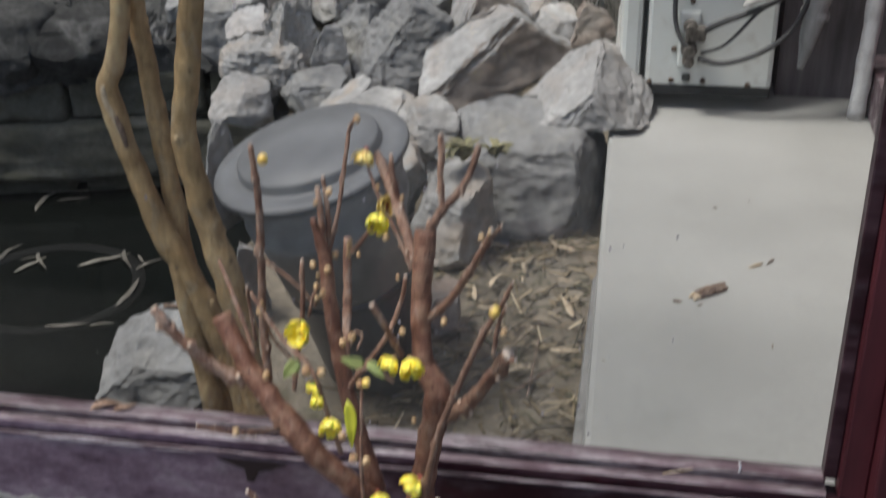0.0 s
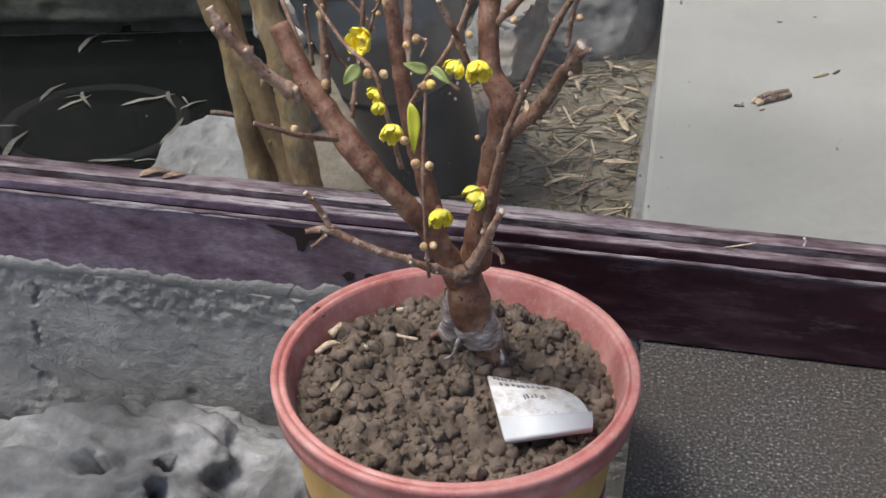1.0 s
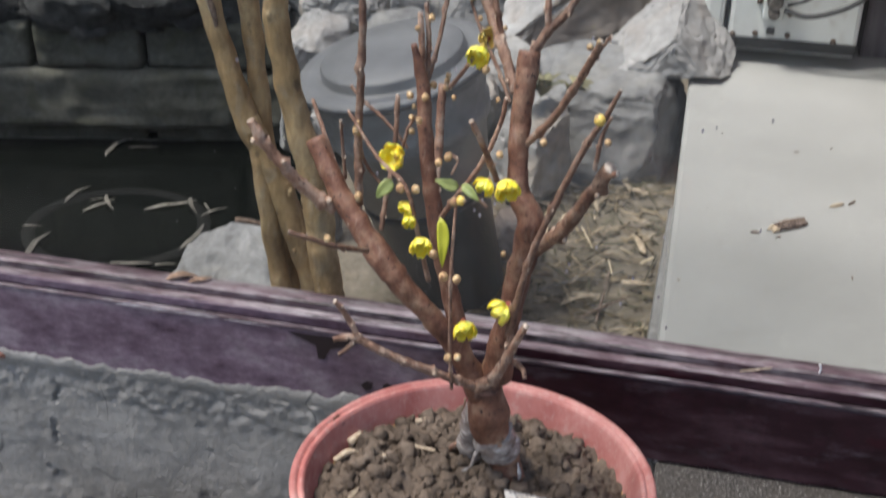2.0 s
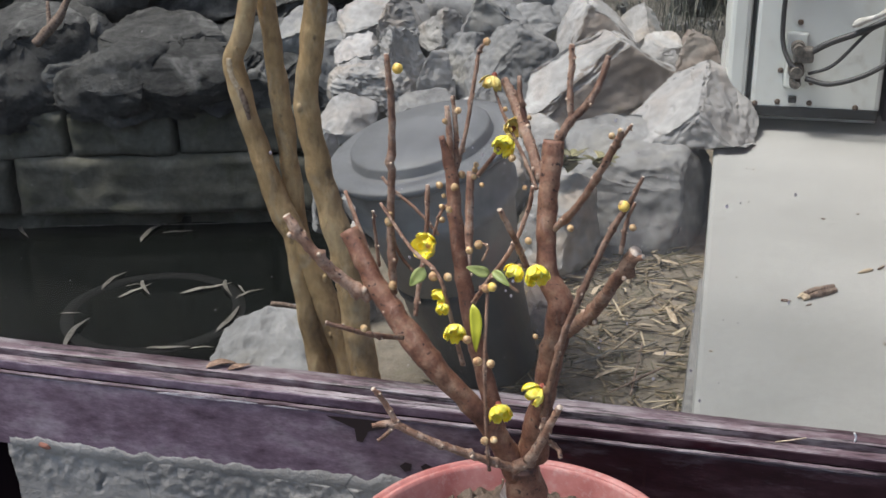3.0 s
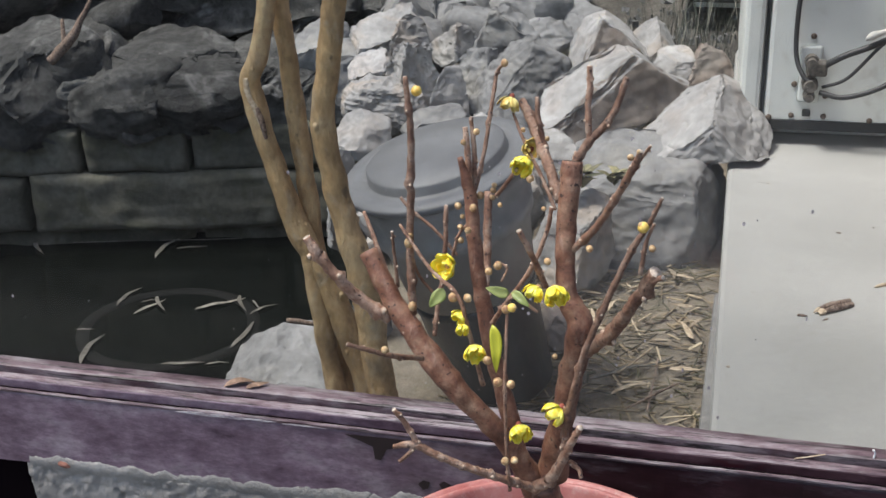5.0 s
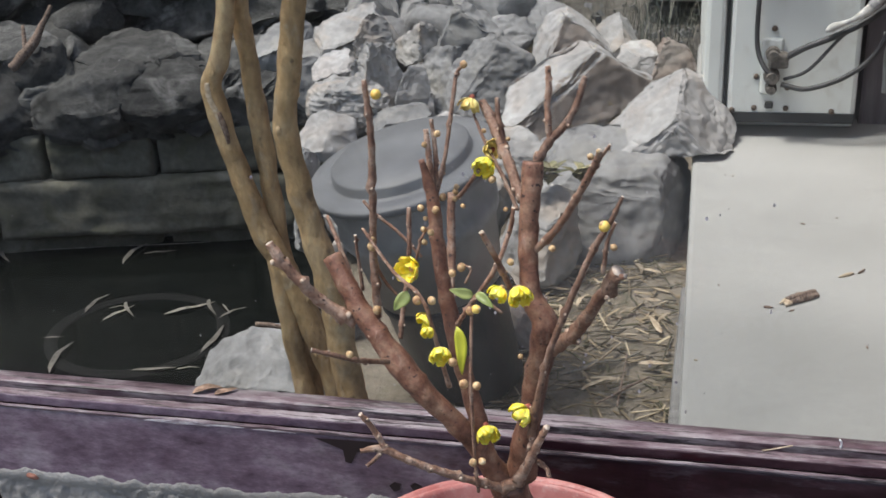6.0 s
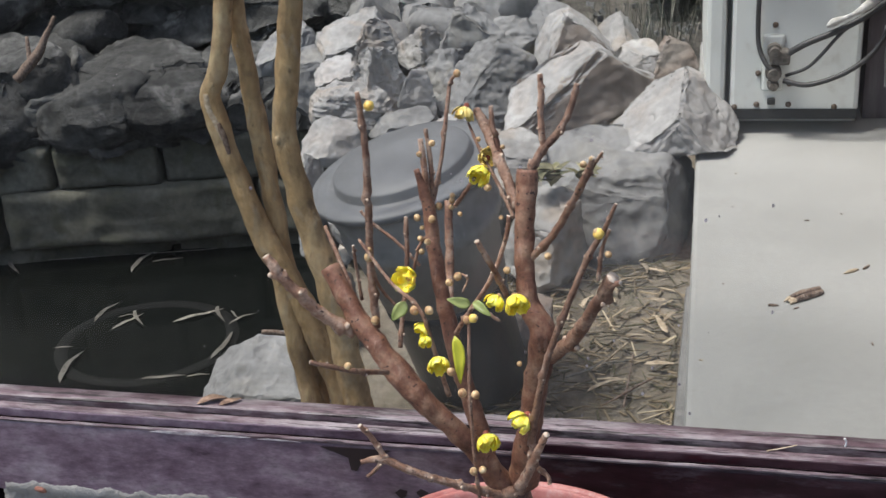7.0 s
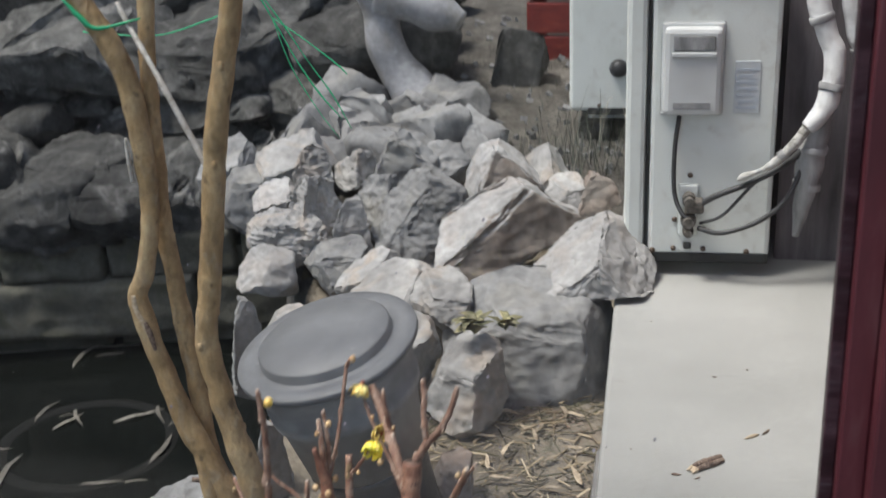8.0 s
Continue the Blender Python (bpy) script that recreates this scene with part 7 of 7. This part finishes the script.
limb("twig", [(0.046, 0.800, 0.306, 0.0017), (0.043, 0.800, 0.352, 0.0014), (0.040, 0.810, 0.411, 0.0016), (0.038, 0.830, 0.463, 0.0014)], 1)
limb("twig", [(0.010, 0.900, 0.415, 0.0025), (0.026, 0.890, 0.443, 0.0022), (0.047, 0.885, 0.477, 0.0022), (0.060, 0.890, 0.510, 0.0021), (0.065, 0.890, 0.536, 0.0019)], 1)
limb("twig", [(0.064, 0.870, 0.470, 0.0028), (0.054, 0.860, 0.502, 0.0026), (0.043, 0.855, 0.527, 0.0025)], 1)
limb("twig", [(-0.046, 1.000, 0.435, 0.0016), (-0.068, 1.000, 0.460, 0.0016), (-0.090, 1.000, 0.478, 0.0016), (-0.102, 1.000, 0.492, 0.0016)], 1)
limb("twig", [(-0.105, 0.980, 0.387, 0.0025), (-0.126, 1.000, 0.431, 0.0025), (-0.147, 1.020, 0.466, 0.0019)], 1)
limb("twig", [(-0.099, 0.970, 0.410, 0.0019), (-0.102, 0.970, 0.451, 0.0016), (-0.103, 0.970, 0.468, 0.0016)], 1)
limb("twig", [(-0.058, 0.950, 0.370, 0.0024), (-0.056, 0.960, 0.402, 0.0024), (-0.051, 0.970, 0.445, 0.0024), (-0.051, 0.980, 0.495, 0.0021)], 1)
limb("twig", [(-0.039, 0.950, 0.454, 0.0016), (-0.031, 0.950, 0.480, 0.0015), (-0.018, 0.950, 0.495, 0.0013)], 1)
limb("twig", [(0.012, 0.850, 0.379, 0.0024), (0.003, 0.840, 0.433, 0.0021), (-0.007, 0.840, 0.469, 0.0019), (-0.036, 0.860, 0.483, 0.0017), (-0.068, 0.880, 0.514, 0.0015)], 0)
limb("twig", [(-0.004, 0.980, 0.507, 0.0021), (0.003, 0.975, 0.515, 0.0021), (0.020, 0.970, 0.540, 0.0018)], 0)
limb("twig", [(0.023, 0.880, 0.467, 0.0010), (0.028, 0.880, 0.480, 0.0010), (0.021, 0.880, 0.485, 0.0010)], 0)
limb("twig", [(-0.064, 0.890, 0.491, 0.0020), (-0.058, 0.900, 0.458, 0.0015), (-0.037, 0.900, 0.432, 0.0013)], 0)
limb("twig", [(0.059, 0.860, 0.450, 0.0014), (0.040, 0.860, 0.462, 0.0014), (0.031, 0.860, 0.458, 0.0012)], 0)
bud(-0.055, 0.780, 0.443, 0.0032)
bud(-0.053, 0.860, 0.445, 0.0039)
bud(-0.011, 0.840, 0.467, 0.0042)
bud(0.003, 0.835, 0.470, 0.0037)
bud(0.025, 0.810, 0.426, 0.0037)
bud(0.036, 0.800, 0.412, 0.0039)
bud(0.047, 0.800, 0.411, 0.0037)
bud(0.044, 0.790, 0.342, 0.0035)
bud(0.052, 0.790, 0.344, 0.0033)
bud(-0.032, 0.950, 0.507, 0.0033)
bud(-0.013, 0.930, 0.514, 0.0035)
bud(-0.029, 0.945, 0.488, 0.0028)
bud(-0.016, 0.920, 0.496, 0.0032)
bud(-0.030, 0.950, 0.473, 0.0031)
bud(-0.011, 0.950, 0.519, 0.0035)
bud(-0.003, 0.970, 0.517, 0.0028)
bud(-0.004, 0.970, 0.510, 0.0028)
bud(0.016, 0.860, 0.485, 0.0033)
bud(0.024, 0.860, 0.491, 0.0038)
bud(0.037, 0.830, 0.465, 0.0037)
bud(0.065, 0.870, 0.494, 0.0031)
bud(0.102, 0.860, 0.513, 0.0030)
bud(0.158, 0.800, 0.543, 0.0028)
bud(0.135, 0.840, 0.602, 0.0028)
bud(0.141, 0.840, 0.607, 0.0017)
bud(-0.015, 0.955, 0.578, 0.0032)
bud(-0.026, 0.950, 0.569, 0.0027)
bud(0.004, 0.990, 0.633, 0.0035)
bud(0.033, 0.965, 0.533, 0.0033)
bud(0.048, 0.965, 0.572, 0.0022)
bud(0.023, 0.980, 0.574, 0.0023)
bud(-0.060, 0.880, 0.497, 0.0044)
bud(-0.059, 0.880, 0.504, 0.0024)
bud(-0.028, 0.950, 0.497, 0.0023)
bud(0.032, 0.965, 0.532, 0.0030)
bud(0.058, 0.890, 0.534, 0.0021)
bud(-0.002, 0.970, 0.522, 0.0026)
bud(-0.007, 1.020, 0.483, 0.0024)
bud(0.071, 0.880, 0.398, 0.0025)
yellow_bud(-0.054, 0.899, 0.630, 0.0043)
yellow_bud(0.150, 0.805, 0.558, 0.0042)
yellow_bud(0.042, 0.830, 0.467, 0.0037)
flower(-0.031, 0.886, 0.473, 0.0118, (-0.2, -0.8, 0.2), 0.60, 0)
flower(0.077, 0.843, 0.475, 0.0106, (0.3, -0.8, -0.5), 0.48, 0)
flower(0.057, 0.850, 0.472, 0.0089, (-0.4, -0.7, -0.6), 0.48, 0)
flower(0.012, 0.820, 0.425, 0.0094, (0.1, -0.9, -0.4), 0.48, 0)
flower(0.081, 0.812, 0.379, 0.0107, (-0.6, -0.6, -0.5), 0.48, 1)
flower(0.051, 0.821, 0.350, 0.0105, (0.3, -0.8, -0.6), 0.58, 1)
flower(0.006, 1.000, 0.590, 0.0102, (-0.2, -0.5, -0.8), 0.63, 1)
flower(0.024, 0.968, 0.543, 0.0106, (-0.2, -0.9, -0.3), 0.48, 0)
flower(0.033, 0.975, 0.559, 0.0096, (0.3, -0.8, 0.4), 0.60, 1)
flower(-0.006, 0.840, 0.448, 0.0071, (-0.5, -0.8, -0.3), 0.48, 1)
flower(-0.002, 0.835, 0.439, 0.0062, (0.2, -0.8, -0.6), 0.48, 0)
leaf((-0.026, 0.860, 0.465), (-0.034, 0.854, 0.449), 0.0072, "green")
leaf((0.032, 0.865, 0.465), (0.014, 0.859, 0.468), 0.0057, "green")
leaf((0.036, 0.860, 0.465), (0.053, 0.854, 0.459), 0.0047, "green")
leaf((0.025, 0.820, 0.452), (0.034, 0.814, 0.416), 0.0060, "yellow")
